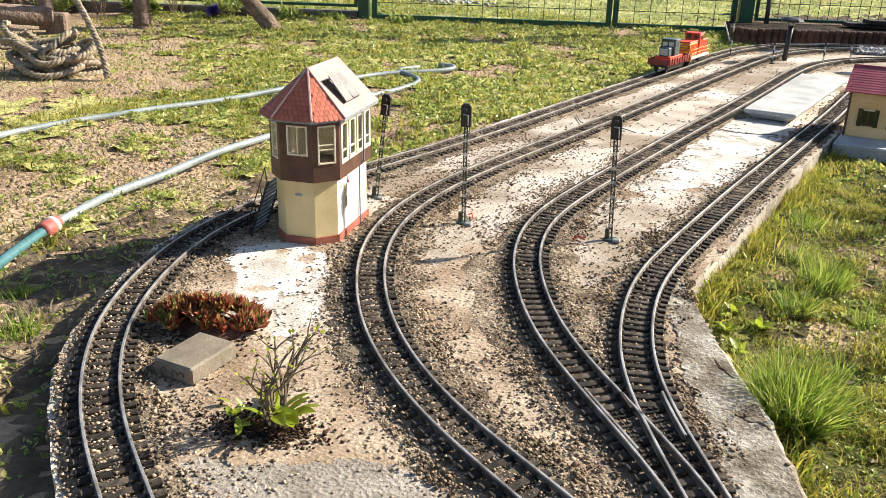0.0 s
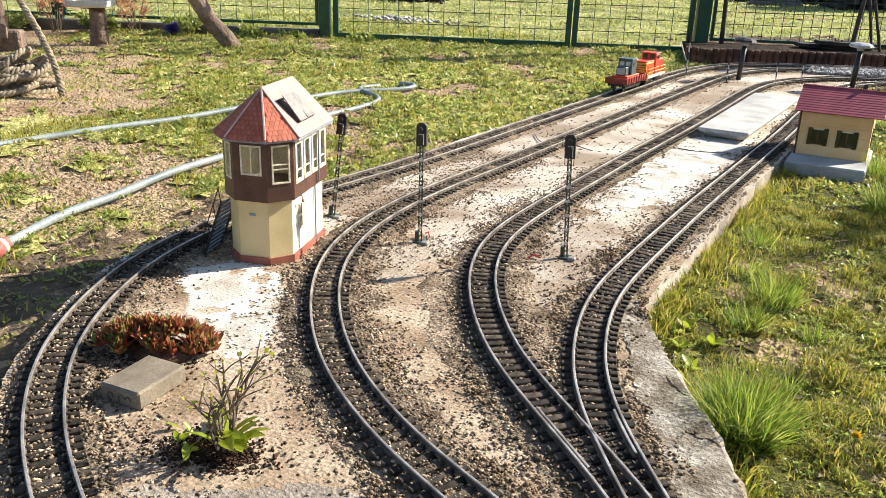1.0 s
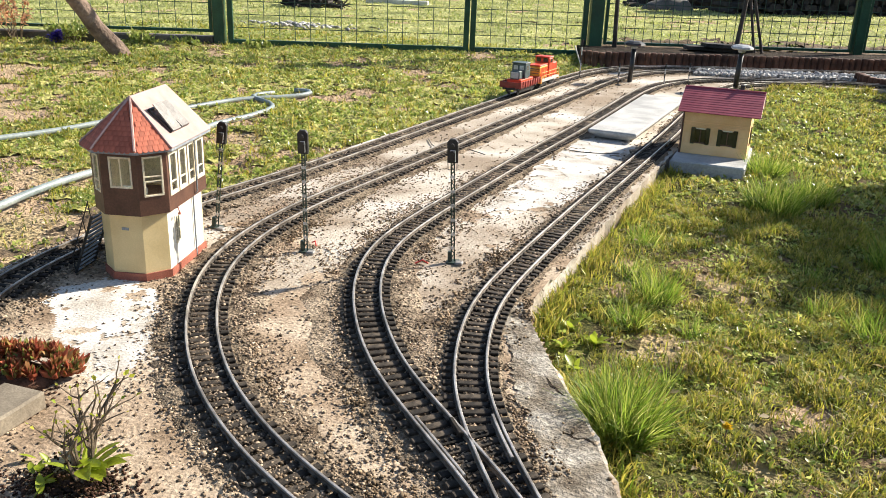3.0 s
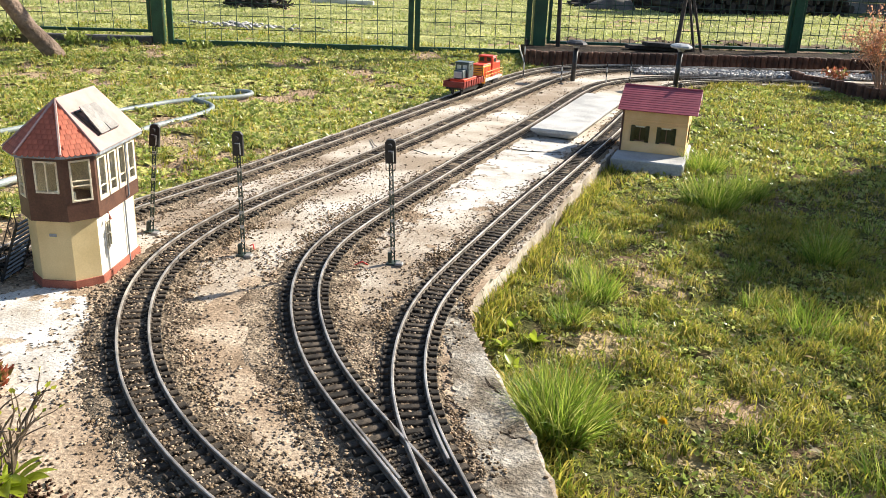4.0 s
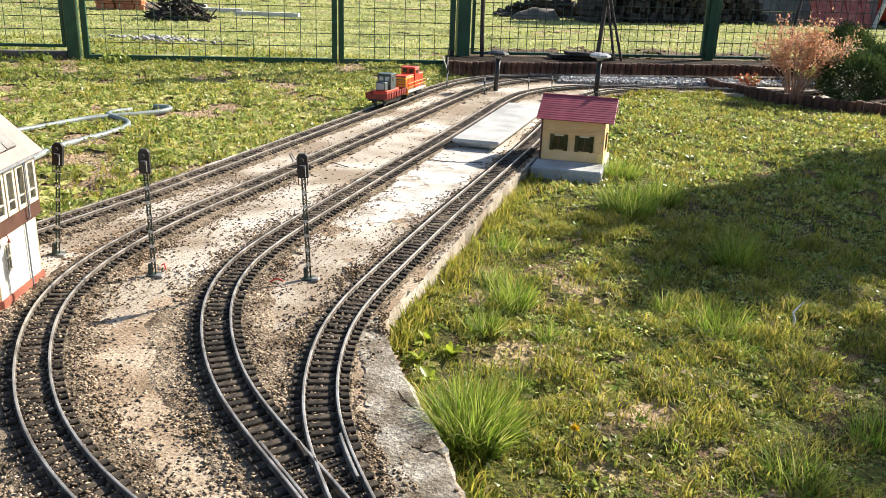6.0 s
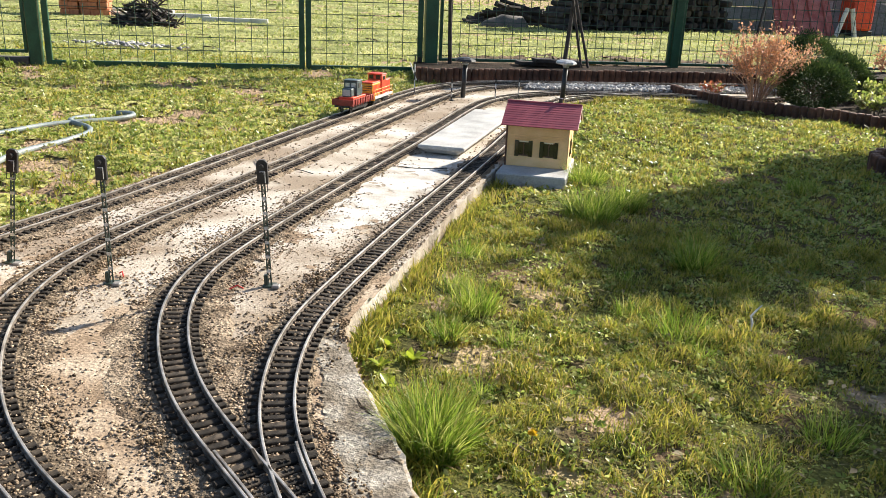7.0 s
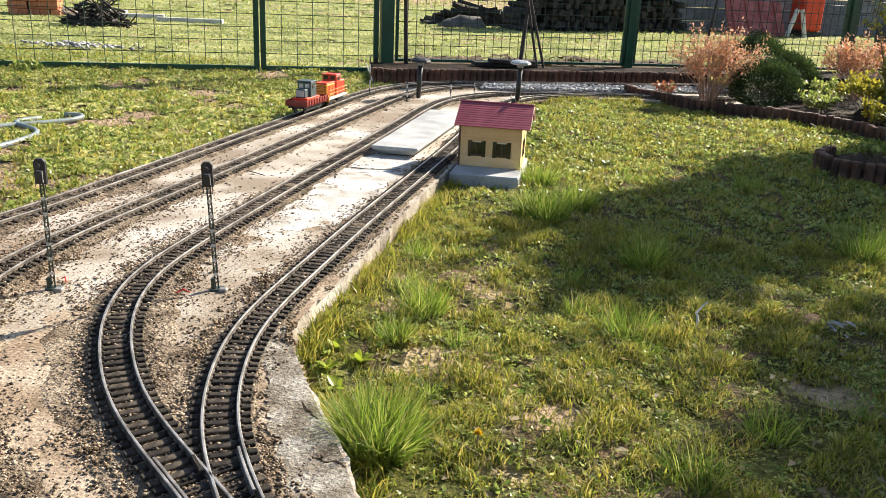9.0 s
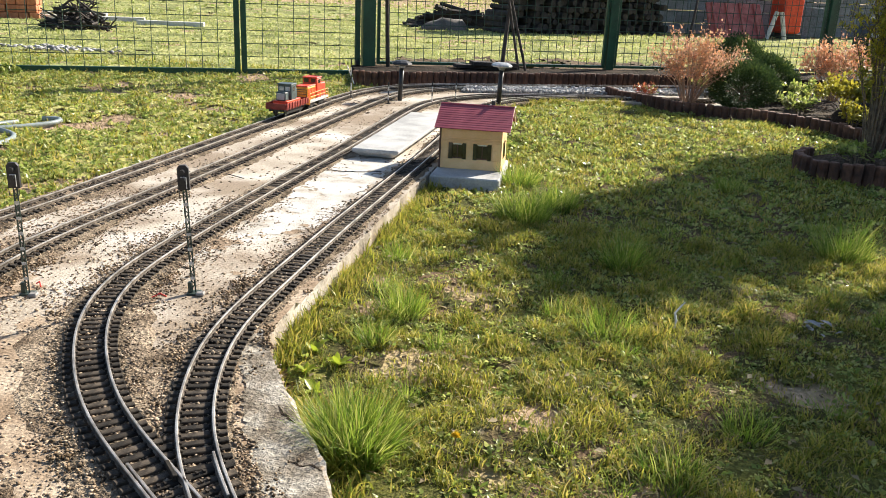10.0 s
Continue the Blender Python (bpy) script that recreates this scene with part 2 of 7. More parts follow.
L_DRY = leafy("dry straw", [(0.30, 0.23, 0.12), (0.42, 0.34, 0.19), (0.22, 0.16, 0.08)], 0.7)
L_FAR = leafy("far grass", [(0.22, 0.28, 0.07), (0.36, 0.40, 0.11), (0.46, 0.47, 0.17), (0.52, 0.48, 0.22)], 0.5, 0.5)

# ---- building helpers ----


def thing(name, label, category, group="", kind="", m=None):
    ob = new(name)
    ob.empty_display_size = 0.05
    if m is not None:
        ob.matrix_basis = m
    return tagged(ob, label, category, group, kind)


def part(name, bm, material, parent=None, label="", smooth=False):
    me = bpy.data.meshes.new(name)
    bm.to_mesh(me)
    bm.free()
    return part_of(name, me, material, parent, label, smooth)


def part_of(name, me, material, parent=None, label="", smooth=False):
    if material is not None and not me.materials:
        me.materials.append(material)
    if smooth:
        me.polygons.foreach_set("use_smooth", [True] * len(me.polygons))
    ob = new(name, me)
    if parent is not None:
        ob.parent = parent
    if label:
        ob["label"] = label
    return ob


def arrays(name, verts, faces, material):
    """A mesh from numpy arrays: verts (n, 3), faces a list of (k, m) index arrays of quads and triangles."""
    me = bpy.data.meshes.new(name)
    me.vertices.add(len(verts))
    me.vertices.foreach_set("co", np.asarray(verts, np.float32).ravel())
    loops = np.concatenate([f.ravel() for f in faces]).astype(np.int32)
    tot = np.concatenate([np.full(len(f), f.shape[1]) for f in faces]).astype(np.int32)
    me.loops.add(len(loops))
    me.loops.foreach_set("vertex_index", loops)
    me.polygons.add(len(tot))
    me.polygons.foreach_set("loop_start", np.concatenate([[0], np.cumsum(tot)[:-1]]).astype(np.int32))
    me.update(calc_edges=True)
    me.materials.append(material)
    return me


def box(bm, x0, y0, z0, x1, y1, z1, b=0.0, m=None):
    t = Matrix.LocRotScale(((x0 + x1) / 2, (y0 + y1) / 2, (z0 + z1) / 2), None, (abs(x1 - x0), abs(y1 - y0), abs(z1 - z0)))
    vs = bmesh.ops.create_cube(bm, size=1, matrix=t)["verts"]
    if b:
        es = list({e for v in vs for e in v.link_edges})
        out = bmesh.ops.bevel(bm, geom=es, offset=b, segments=1, affect="EDGES")
        vs = list({v for f in out["faces"] for v in f.verts} | {v for v in vs if v.is_valid})
    if m is not None:
        bmesh.ops.transform(bm, matrix=m, verts=vs)
    return bm


def block(x0, y0, z0, x1, y1, z1, b=0.0):
    return box(bmesh.new(), x0, y0, z0, x1, y1, z1, b)


def tube(bm, pts, radii, n=8, caps=True):
    """A tube along points, with one radius or one for each point."""
    pts = [Vector(p) for p in pts]
    if not isinstance(radii, (list, tuple)):
        radii = [radii] * len(pts)
    rings = []
    for i, p in enumerate(pts):
        d = (pts[min(i + 1, len(pts) - 1)] - pts[max(i - 1, 0)]).normalized()
        s = d.cross(Vector((0, 0, 1)) if abs(d.z) < 0.9 else Vector((1, 0, 0))).normalized()
        u = s.cross(d)
        rings.append([bm.verts.new(p + radii[i] * (math.cos(2 * math.pi * k / n) * s + math.sin(2 * math.pi * k / n) * u)) for k in range(n)])
    for a, b in zip(rings[:-1], rings[1:]):
        for k in range(n):
            bm.faces.new((a[k], a[(k + 1) % n], b[(k + 1) % n], b[k]))
    if caps:
        bm.faces.new(rings[0][::-1])
        bm.faces.new(rings[-1])
    return bm


def prism(pts, z0, z1, bm=None):
    """An upright prism over a plan polygon."""
    bm = bm or bmesh.new()
    lo = [bm.verts.new((x, y, z0)) for x, y in pts]
    hi = [bm.verts.new((x, y, z1)) for x, y in pts]
    bm.faces.new(lo[::-1])
    bm.faces.new(hi)
    k = len(pts)
    for i in range(k):
        bm.faces.new((lo[i], lo[(i + 1) % k], hi[(i + 1) % k], hi[i]))
    bmesh.ops.recalc_face_normals(bm, faces=bm.faces)
    return bm


def spline(pts, step, smooth=0):
    """Catmull-Rom through plan points, resampled at even steps."""
    p = np.array([pts[0]] + list(pts) + [pts[-1]], float)
    p[0], p[-1] = 2 * p[1] - p[2], 2 * p[-2] - p[-3]
    out = []
    for i in range(1, len(p) - 2):
        for t in np.linspace(0, 1, 24, endpoint=False):
            a, b, c, d = p[i - 1:i + 3]
            out.append(0.5 * (2 * b + (c - a) * t + (2 * a - 5 * b + 4 * c - d) * t * t + (3 * b - a - 3 * c + d) * t ** 3))
    out.append(p[-2])
    out = np.array(out)
    for _ in range(2):
        s = np.concatenate([[0], np.cumsum(np.linalg.norm(np.diff(out, axis=0), axis=1))])
        n = max(2, int(round(s[-1] / step)))
        out = np.stack([np.interp(np.linspace(0, s[-1], n + 1), s, out[:, k]) for k in range(out.shape[1])], 1)
        if smooth:
            k = np.exp(-0.5 * (np.arange(-3 * smooth, 3 * smooth + 1) / smooth) ** 2)
            k /= k.sum()
            e = 3 * smooth
            ext = np.concatenate([2 * out[0] - out[e:0:-1], out, 2 * out[-1] - out[-2:-e - 2:-1]])
            out = np.stack([np.convolve(ext[:, c], k, "valid") for c in range(out.shape[1])], 1)
    return out


def normals(path):
    d = np.gradient(path, axis=0)
    d /= np.linalg.norm(d, axis=1)[:, None]
    return d, np.stack([-d[:, 1], d[:, 0]], 1)


rng = np.random.default_rng(7)


def wav(x, y, s=0.0):
    """A smooth pseudo-noise over the plan, about -1 to 1."""
    return (np.sin(x * 2.1 + 1.3 * np.sin(y * 1.7 + s) + s) + np.sin(y * 2.9 + 1.1 * np.sin(x * 2.3 + 2 * s)) + 0.6 * np.sin(5.3 * x + 3.1 * y + s) + 0.6 * np.sin(4.1 * y - 6.2 * x + 3 * s)) / 2.4


def ground_z(x, y):
    return -0.047 + 0.024 * np.clip((y - 3.4) / 1.0, 0, 1) + 0.008 * wav(x * 1.7, y * 1.7, 0.4) + 0.004 * wav(x * 6, y * 6, 1.0) + 0.006 * wav(x * 11, y * 11, 0.6) * np.clip((6.0 - np.abs(y)) / 0.5, 0, 1)


def inside(x, y, poly):
    """Which points lie in a plan polygon."""
    x, y = np.asarray(x), np.asarray(y)
    r = np.zeros(x.shape, bool)
    for (ax, ay), (bx, by) in zip(poly, poly[1:] + poly[:1]):
        with np.errstate(divide="ignore", invalid="ignore"):
            r ^= ((ay > y) != (by > y)) & (x < (bx - ax) * (y - ay) / (by - ay) + ax)
    return r


# ---- the ground and the concrete base ----
lines = lambda lo, hi, st: np.concatenate([lo - np.geomspace(400, 0.3, 24), np.arange(lo, hi, st), hi + np.geomspace(0.3, 400, 24)])
gx, gy = lines(-5.0, 2.5, 0.045), lines(0.0, 6.5, 0.045)
X, Y = np.meshgrid(gx, gy)
nx, ny = len(gx), len(gy)
ii = (np.arange(ny - 1)[:, None] * nx + np.arange(nx - 1)[None, :]).ravel()
ground = tagged(new("ground", arrays("ground", np.stack([X, Y, ground_z(X, Y)], -1).reshape(-1, 3), [np.stack([ii, ii + 1, ii + nx + 1, ii + nx], 1)], M_SOIL)),
                "brown garden soil under a patchy spring lawn", "ground", kind="structure")

SLAB = [(0.14, 0.15), (0.05, 0.70), (-0.037, 0.892), (-0.11, 1.041), (-0.181, 1.156), (-0.313, 1.394), (-0.305, 1.82), (-0.285, 2.5), (-0.25, 3.1), (-0.225, 3.7), (-0.21, 4.40),
        (-0.135, 4.64), (0.03, 4.80), (0.3, 4.965), (1.1, 5.17), (1.1, 6.05), (0.6, 5.83), (0.13, 5.61), (-0.33, 5.41), (-0.70, 5.23), (-0.9, 5.06), (-1.03, 4.80), (-1.08, 4.45),
        (-1.11, 4.06), (-1.18, 3.0), (-1.25, 2.05), (-1.30, 1.5), (-1.315, 1.25), (-1.285, 1.1), (-1.22, 0.93), (-1.09, 0.71), (-1.005, 0.61), (-0.86, 0.50), (-0.745, 0.43), (-0.55, 0.32), (-0.5, 0.15)]
edge = spline(SLAB + SLAB[:1], 0.025)[:-1]
edge = edge + 0.0022 * rng.standard_normal(edge.shape)
slab = prism([tuple(p) for p in edge], -0.16, 0.0)
slab_ob = tagged(part("concrete_base", slab, M_CONC), "pale weathered concrete base carrying the garden railway tracks", "concrete base", kind="structure")

# ---- railway tracks ----
PATHS = {
    "A": [(-0.50, 0.37), (-0.575, 0.41), (-0.661, 0.459), (-0.749, 0.502), (-0.862, 0.574), (-0.985, 0.681), (-1.048, 0.754), (-1.107, 0.847), (-1.168, 0.962), (-1.212, 1.086), (-1.236, 1.25), (-1.232, 1.5),
          (-1.2, 1.8), (-1.167, 2.05), (-1.092, 3.17), (-1.05, 3.75), (-1.025, 4.2), (-0.99, 4.5), (-0.93, 4.75), (-0.82, 4.97), (-0.69, 5.09), (-0.5, 5.20), (-0.32, 5.29), (0.137, 5.49), (0.61, 5.72), (1.0, 5.91)],
    "B": [(-0.13, 0.64), (-0.2, 0.665), (-0.31, 0.722), (-0.375, 0.745), (-0.439, 0.774), (-0.503, 0.81), (-0.57, 0.856), (-0.642, 0.91), (-0.711, 0.98), (-0.784, 1.067), (-0.858, 1.175), (-0.901, 1.257), (-0.933, 1.34),
          (-0.966, 1.474), (-0.981, 1.686), (-0.969, 1.93), (-0.945, 2.24), (-0.918, 2.7), (-0.882, 3.3), (-0.85, 3.8), (-0.82, 4.2), (-0.785, 4.5), (-0.73, 4.72), (-0.64, 4.88), (-0.5, 5.03), (-0.3, 5.19), (-0.1, 5.33), (0.1, 5.45)],
    "C": [(0.02, 0.60), (-0.06, 0.70), (-0.115, 0.764), (-0.16, 0.819), (-0.202, 0.857), (-0.25, 0.896), (-0.308, 0.948), (-0.362, 0.994), (-0.427, 1.054), (-0.49, 1.13), (-0.578, 1.265), (-0.618, 1.34), (-0.672, 1.493), (-0.688, 1.61),
          (-0.690, 1.76), (-0.685, 1.93), (-0.677, 2.12), (-0.668, 2.37), (-0.652, 2.7), (-0.635, 3.0), (-0.618, 3.4), (-0.598, 4.0), (-0.56, 4.33), (-0.465, 4.57), (-0.32, 4.77), (-0.157, 4.88), (0.158, 5.0), (0.585, 5.11), (1.0, 5.2)],
    "D": [(0.012, 0.62), (-0.055, 0.705), (-0.11, 0.775), (-0.165, 0.85), (-0.228, 0.937), (-0.264, 0.988), (-0.296, 1.045), (-0.326, 1.121), (-0.356, 1.22), (-0.382, 1.34), (-0.388, 1.45), (-0.385, 1.6), (-0.37, 2.06), (-0.345, 2.53),
          (-0.315, 3.1), (-0.30, 3.6), (-0.285, 4.0), (-0.265, 4.3), (-0.215, 4.53), (-0.13, 4.70), (0.03, 4.85), (0.2, 4.98)],
}
GAUGE, TOP = 0.045, 0.020
STEP = 0.0208
tracks = {k: spline(v, STEP, 3) for k, v in PATHS.items()}


def near(path, p):
    return float(np.min(np.linalg.norm(path - p, axis=1)))


PROFILE = [(-0.0032, -0.0085), (0.0032, -0.0085), (0.0032, -0.0075), (0.0010, -0.0065), (0.0010, -0.0030), (0.0019, -0.0025), (0.0019, -0.0004), (0.0013, 0.0), (-0.0013, 0.0), (-0.0019, -0.0004), (-0.0019, -0.0025), (-0.0010, -0.0030), (-0.0010, -0.0065), (-0.0032, -0.0075)]


def rail(path, off, z=TOP):
    """A rolled rail swept along a path, off metres to the left of it."""
    bm = bmesh.new()
    d, nn = normals(path)
    rows = []
    for p, s in zip(path, nn):
        q = p + off * s
        rows.append([bm.verts.new((q[0] + a * s[0], q[1] + a * s[1], z + b)) for a, b in PROFILE])
    k = len(PROFILE)
    for a, b in zip(rows[:-1], rows[1:]):
        for i in range(k):
            bm.faces.new((a[i], b[i], b[(i + 1) % k], a[(i + 1) % k])).material_index = int(i not in (5, 6, 7, 8, 9))
    bm.faces.new(rows[0])
    bm.faces.new(rows[-1][::-1])
    bmesh.ops.recalc_face_normals(bm, faces=bm.faces)
    return bm


def sleeper_mesh(name, half):
    """A sleeper with bevelled top and two rail chairs."""
    bm = block(-0.0058, -half, -0.006, 0.0058, half, 0.0, 0.0012)
    for s in (-1, 1):
        for o in (-0.0045, 0.0045):
            box(bm, -0.003, s * 0.0245 + o - 0.0014, -0.0005, 0.003, s * 0.0245 + o + 0.0014, 0.0028)
    me = bpy.data.meshes.new(name)
    bm.to_mesh(me)
    bm.free()
    me.materials.append(M_SLEEPER)
    return me


SLEEPER = sleeper_mesh("sleeper", 0.0425)
LABELS = {"A": "outer curving narrow track with dark sleepers on ballast", "B": "curved inner track with tarnished rails and dark sleepers",
          "C": "middle track with a turnout and dark plastic sleepers", "D": "siding track along the concrete edge beside the small house"}
for key, path in tracks.items():
    tr = thing("railway_track", LABELS[key], "railway track", "garden railway tracks")
    d, nn = normals(path)
    for s in (-1, 1):
        part("rail", rail(path, s * (GAUGE / 2 + 0.0019)), M_RAIL, tr).data.materials.append(M_RAILSIDE)
    other = {"B": "A", "D": "C"}.get(key)
    kept, rest = 0, []
    for i, (p, e) in enumerate(zip(path, d)):
        if other and near(tracks[other], p) < 0.052:
            continue
        half, shift = 0.0425, 0.0
        if key == "C" and p[1] < 1.2:
            dd = near(tracks["D"], p)
            if dd < 0.052:
                half, shift = 0.0425 + dd / 2, -dd / 2
        me = SLEEPER if not shift else sleeper_mesh("long_sleeper", round(half, 3))
        a = math.atan2(e[1], e[0]) + rng.normal(0, 0.02)
        q = p + nn[i] * shift
        m = Matrix.LocRotScale((q[0], q[1], TOP - 0.0085 + rng.normal(0, 0.0003)), Euler((0, 0, a)), None)
        if kept < 300:
            ob = part_of("sleeper", me, None, tr)
            ob.matrix_basis = m
            kept += 1
        else:
            rest.append(m)
    if rest:
        bm = bmesh.new()
        for m in rest:
            box(bm, -0.0058, -0.039, -0.006, 0.0058, 0.039, 0.0, 0, m)
        tagged(part("far_sleepers", bm, M_SLEEPER, tr), kind="stuff")
    if key == "C":
        # check rails, and the nose of the crossing
        c = path[(path[:, 1] > 0.86) & (path[:, 1] < 0.965)]
        part("check_rail", rail(c, GAUGE / 2 - 0.0045, TOP - 0.001), M_RAIL, tr, "short dark check rail").data.materials.append(M_RAILSIDE)
    if key == "D":
        c = path[(path[:, 1] > 0.90) & (path[:, 1] < 1.0)]
        part("check_rail", rail(c, -GAUGE / 2 + 0.0045, TOP - 0.001), M_RAIL, tr, "short dark check rail").data.materials.append(M_RAILSIDE)
        cx, cy = -0.277, 0.948
        bm = block(-0.02, -0.003, -0.008, 0.02, 0.003, 0.0006, 0.001)
        bmesh.ops.transform(bm, matrix=pose(cx, cy, TOP, 0, 0, 131), verts=bm.verts)
        part("frog", bm, M_SLEEPER, tr, "dark plastic crossing nose")

# ballast: an uneven low bank under every track, then loose grains
for key, path in tracks.items():
    p = spline(PATHS[key], 0.02, 3)
    d, nn = normals(p)
    bm = bmesh.new()
    prof = [(-1, -0.004), (-0.78, 0.003), (-0.5, 0.0065), (0, 0.007), (0.5, 0.0065), (0.78, 0.003), (1, -0.004)]
    rows = []
    lift = 0.0015 * "ABCD".index(key)
    for i, (q, s) in enumerate(zip(p, nn)):
        w = [0.078 - 0.018 * min(1, max(0, (q[1] - 1.5) / 0.6)) + 0.015 * wav(q[0] * 5, q[1] * 5, 1 + s2) for s2 in (0, 3)]
        if key == "D":
            w[0] = min(w[0], 0.062)
        if key == "A":
            w[1] = min(w[1], 0.062)
        row = []
        for a, z in prof:
            ww = w[0] if a < 0 else w[1]
            if key == "D" and a < 0:
                ww = min(ww, 0.07)
            o = a * ww + 0.004 * rng.standard_normal()
            row.append(bm.verts.new((q[0] + o * s[0], q[1] + o * s[1], z * (1 + 0.55 * min(1, max(0, (q[1] - 1.5) / 0.5))) - lift * 0.3 + 0.0012 * rng.standard_normal() * (abs(a) < 1))))
        rows.append(row)
    for a, b in zip(rows[:-1], rows[1:]):
        for k in range(len(prof) - 1):
            bm.faces.new((a[k], a[k + 1], b[k + 1], b[k]))
    bmesh.ops.recalc_face_normals(bm, faces=bm.faces)
    tagged(part("ballast_bank", bm, M_BALLAST, smooth=True), "low uneven bank of sandy brown ballast under the track", "ballast", kind="stuff")


for key, path in tracks.items():
    p = spline(PATHS[key], 0.025, 3)
    p = p[p[:, 1] < 5.0]
    d, nn = normals(p)
    bm = bmesh.new()
    rows = []
    z = 0.0016 + 0.0005 * "ABCD".index(key)
    for q, s in zip(p, nn):
        wide = 0.052 + 0.045 * min(1, max(0, (1.65 - q[1]) / 0.4))
        w = [wide + 0.42 * wide * wav(q[0] * 4, q[1] * 4, 2 + s2) + 0.006 * rng.standard_normal() for s2 in (0, 3)]
        if key == "D":
            w[0] = min(w[0], 0.055)
        if key == "A":
            w = [min(w[0], 0.085), min(w[1], 0.055)]
        if key == "B":
            w[1] = min(w[1], 0.09)
        row = []
        for a in (-1, -0.8, 0, 0.8, 1):
            o = a * (w[0] if a < 0 else w[1])
            row.append((q[0] + o * s[0], q[1] + o * s[1], z if abs(a) < 1 else -0.002))
        rows.append([bm.verts.new(v) for v in row])
    for a, b in zip(rows[:-1], rows[1:]):
        for k in range(4):
            bm.faces.new((a[k], a[k + 1], b[k + 1], b[k]))
    bmesh.ops.recalc_face_normals(bm, faces=bm.faces)
    tagged(part("sand_spread", bm, M_SAND), "thin ragged spread of brown sandy dirt along the track", "sand", kind="stuff")


# brown dirt film dried on the near half of the base, ragged where it thins out
gx, gy = np.meshgrid(np.arange(-1.5, 0.15, 0.01), np.arange(0.2, 2.6, 0.01))
keep = inside(gx, gy, SLAB) & inside(gx + 0.01, gy + 0.01, SLAB) & inside(gx + 0.01, gy, SLAB) & inside(gx, gy + 0.01, SLAB)
keep &= 0.75 * wav(gx * 4, gy * 4, 0.9) + 0.45 * wav(gx * 11, gy * 11, 2.0) + 0.3 * wav(gx * 33, gy * 33, 0.5) + 2.2 * np.exp(-(((gx + 0.86 - 0.25 * (gy - 1.0)) / 0.10) ** 2 + ((gy - 0.97) / 0.17) ** 2)) + 1.2 * np.exp(-(((gx + 0.27) / 0.06) ** 2 + ((gy - 1.22) / 0.2) ** 2)) + 2.2 * np.exp(-(((gx + 0.50) / 0.07) ** 2 + ((gy - 1.47) / 0.2) ** 2)) + 1.2 * np.exp(-(((gx + 0.79) / 0.10) ** 2 + ((gy - 1.42) / 0.2) ** 2)) < 0.5 + 1.6 * (1.25 - gy) + 1.6 * (gx + 0.78) * (gy < 1.7) + 0.7 * (gy < 1.3) * (gx > -0.75) + 3.0 * (gx < np.interp(gy, tracks["A"][:70, 1], tracks["A"][:70, 0]))
i0 = np.argwhere(keep[:-1, :-1])
i0 = i0[:, 0] * gx.shape[1] + i0[:, 1]
gz = 0.0009 + 0.00015 * wav(gx * 20, gy * 20, 1.0)
tagged(new("dirt_film", arrays("dirt_film", np.stack([gx, gy, gz], -1).reshape(-1, 3), [np.stack([i0, i0 + 1, i0 + gx.shape[1] + 1, i0 + gx.shape[1]], 1)], M_FILM)), "thin brown film of dried dirt on the concrete", "dirt", kind="stuff")


def scatter(name, pts, size, material, label, category, flat=0.7, seed=1, block_like=False):
    """Loose stones of random size and turn, joined into one mesh: eight-sided grains, or jittered blocky lumps."""
    r = np.random.default_rng(seed)
    n = len(pts)
    if block_like:
        base = np.array([(x, y, z) for z in (-0.62, 0.62) for x, y in ((-0.62, -0.62), (0.62, -0.62), (0.62, 0.62), (-0.62, 0.62))])
        f = np.array([(3, 2, 1, 0), (4, 5, 6, 7), (0, 1, 5, 4), (1, 2, 6, 5), (2, 3, 7, 6), (3, 0, 4, 7)])
    else:
        base = np.array([(1, 0, 0), (0, 1, 0), (-1, 0, 0), (0, -1, 0), (0, 0, 0.8), (0, 0, -0.8)])
        f = np.array([(0, 1, 4), (1, 2, 4), (2, 3, 4), (3, 0, 4), (1, 0, 5), (2, 1, 5), (3, 2, 5), (0, 3, 5)])
    m = len(base)
    v = base[None] * r.uniform(0.8, 1.15, (n, m, 1)) + r.normal(0, 0.12, (n, m, 3))
    v = v * np.stack([r.uniform(0.8, 1.5, n), np.ones(n), np.full(n, flat)], 1)[:, None, :]
    a = r.uniform(0, 6.28, n)
    t = r.normal(0, 0.35, n)
    ca, sa, ct, st = np.cos(a)[:, None], np.sin(a)[:, None], np.cos(t)[:, None], np.sin(t)[:, None]
    y2, z2 = v[..., 1] * ct - v[..., 2] * st, v[..., 1] * st + v[..., 2] * ct
    v = np.stack([v[..., 0] * ca - y2 * sa, v[..., 0] * sa + y2 * ca, z2], -1) * np.asarray(size).reshape(-1, 1, 1)
    v += pts[:, None, :]
    faces = (np.arange(n)[:, None, None] * m + f[None]).reshape(-1, f.shape[1])
    return tagged(new(name, arrays(name, v.reshape(-1, 3), [faces], material)), label, category, kind="stuff")


def along(path, n, spread, r, lo=0.0, hi=99.0):
    """Points strewn round a path, thickest beside the sleepers."""
    c = path[(path[:, 1] > lo) & (path[:, 1] < hi)]
    i = r.integers(0, len(c), n)
    _, nn = normals(c)
    o = r.normal(0, spread, n)
    q = c[i] + nn[i] * o[:, None] + r.normal(0, 0.01, (n, 2))
    return q, np.abs(o)


EDGE = spline([(0.05, 0.70), (-0.037, 0.892), (-0.11, 1.041), (-0.181, 1.156), (-0.313, 1.394), (-0.305, 1.60)], 0.01)


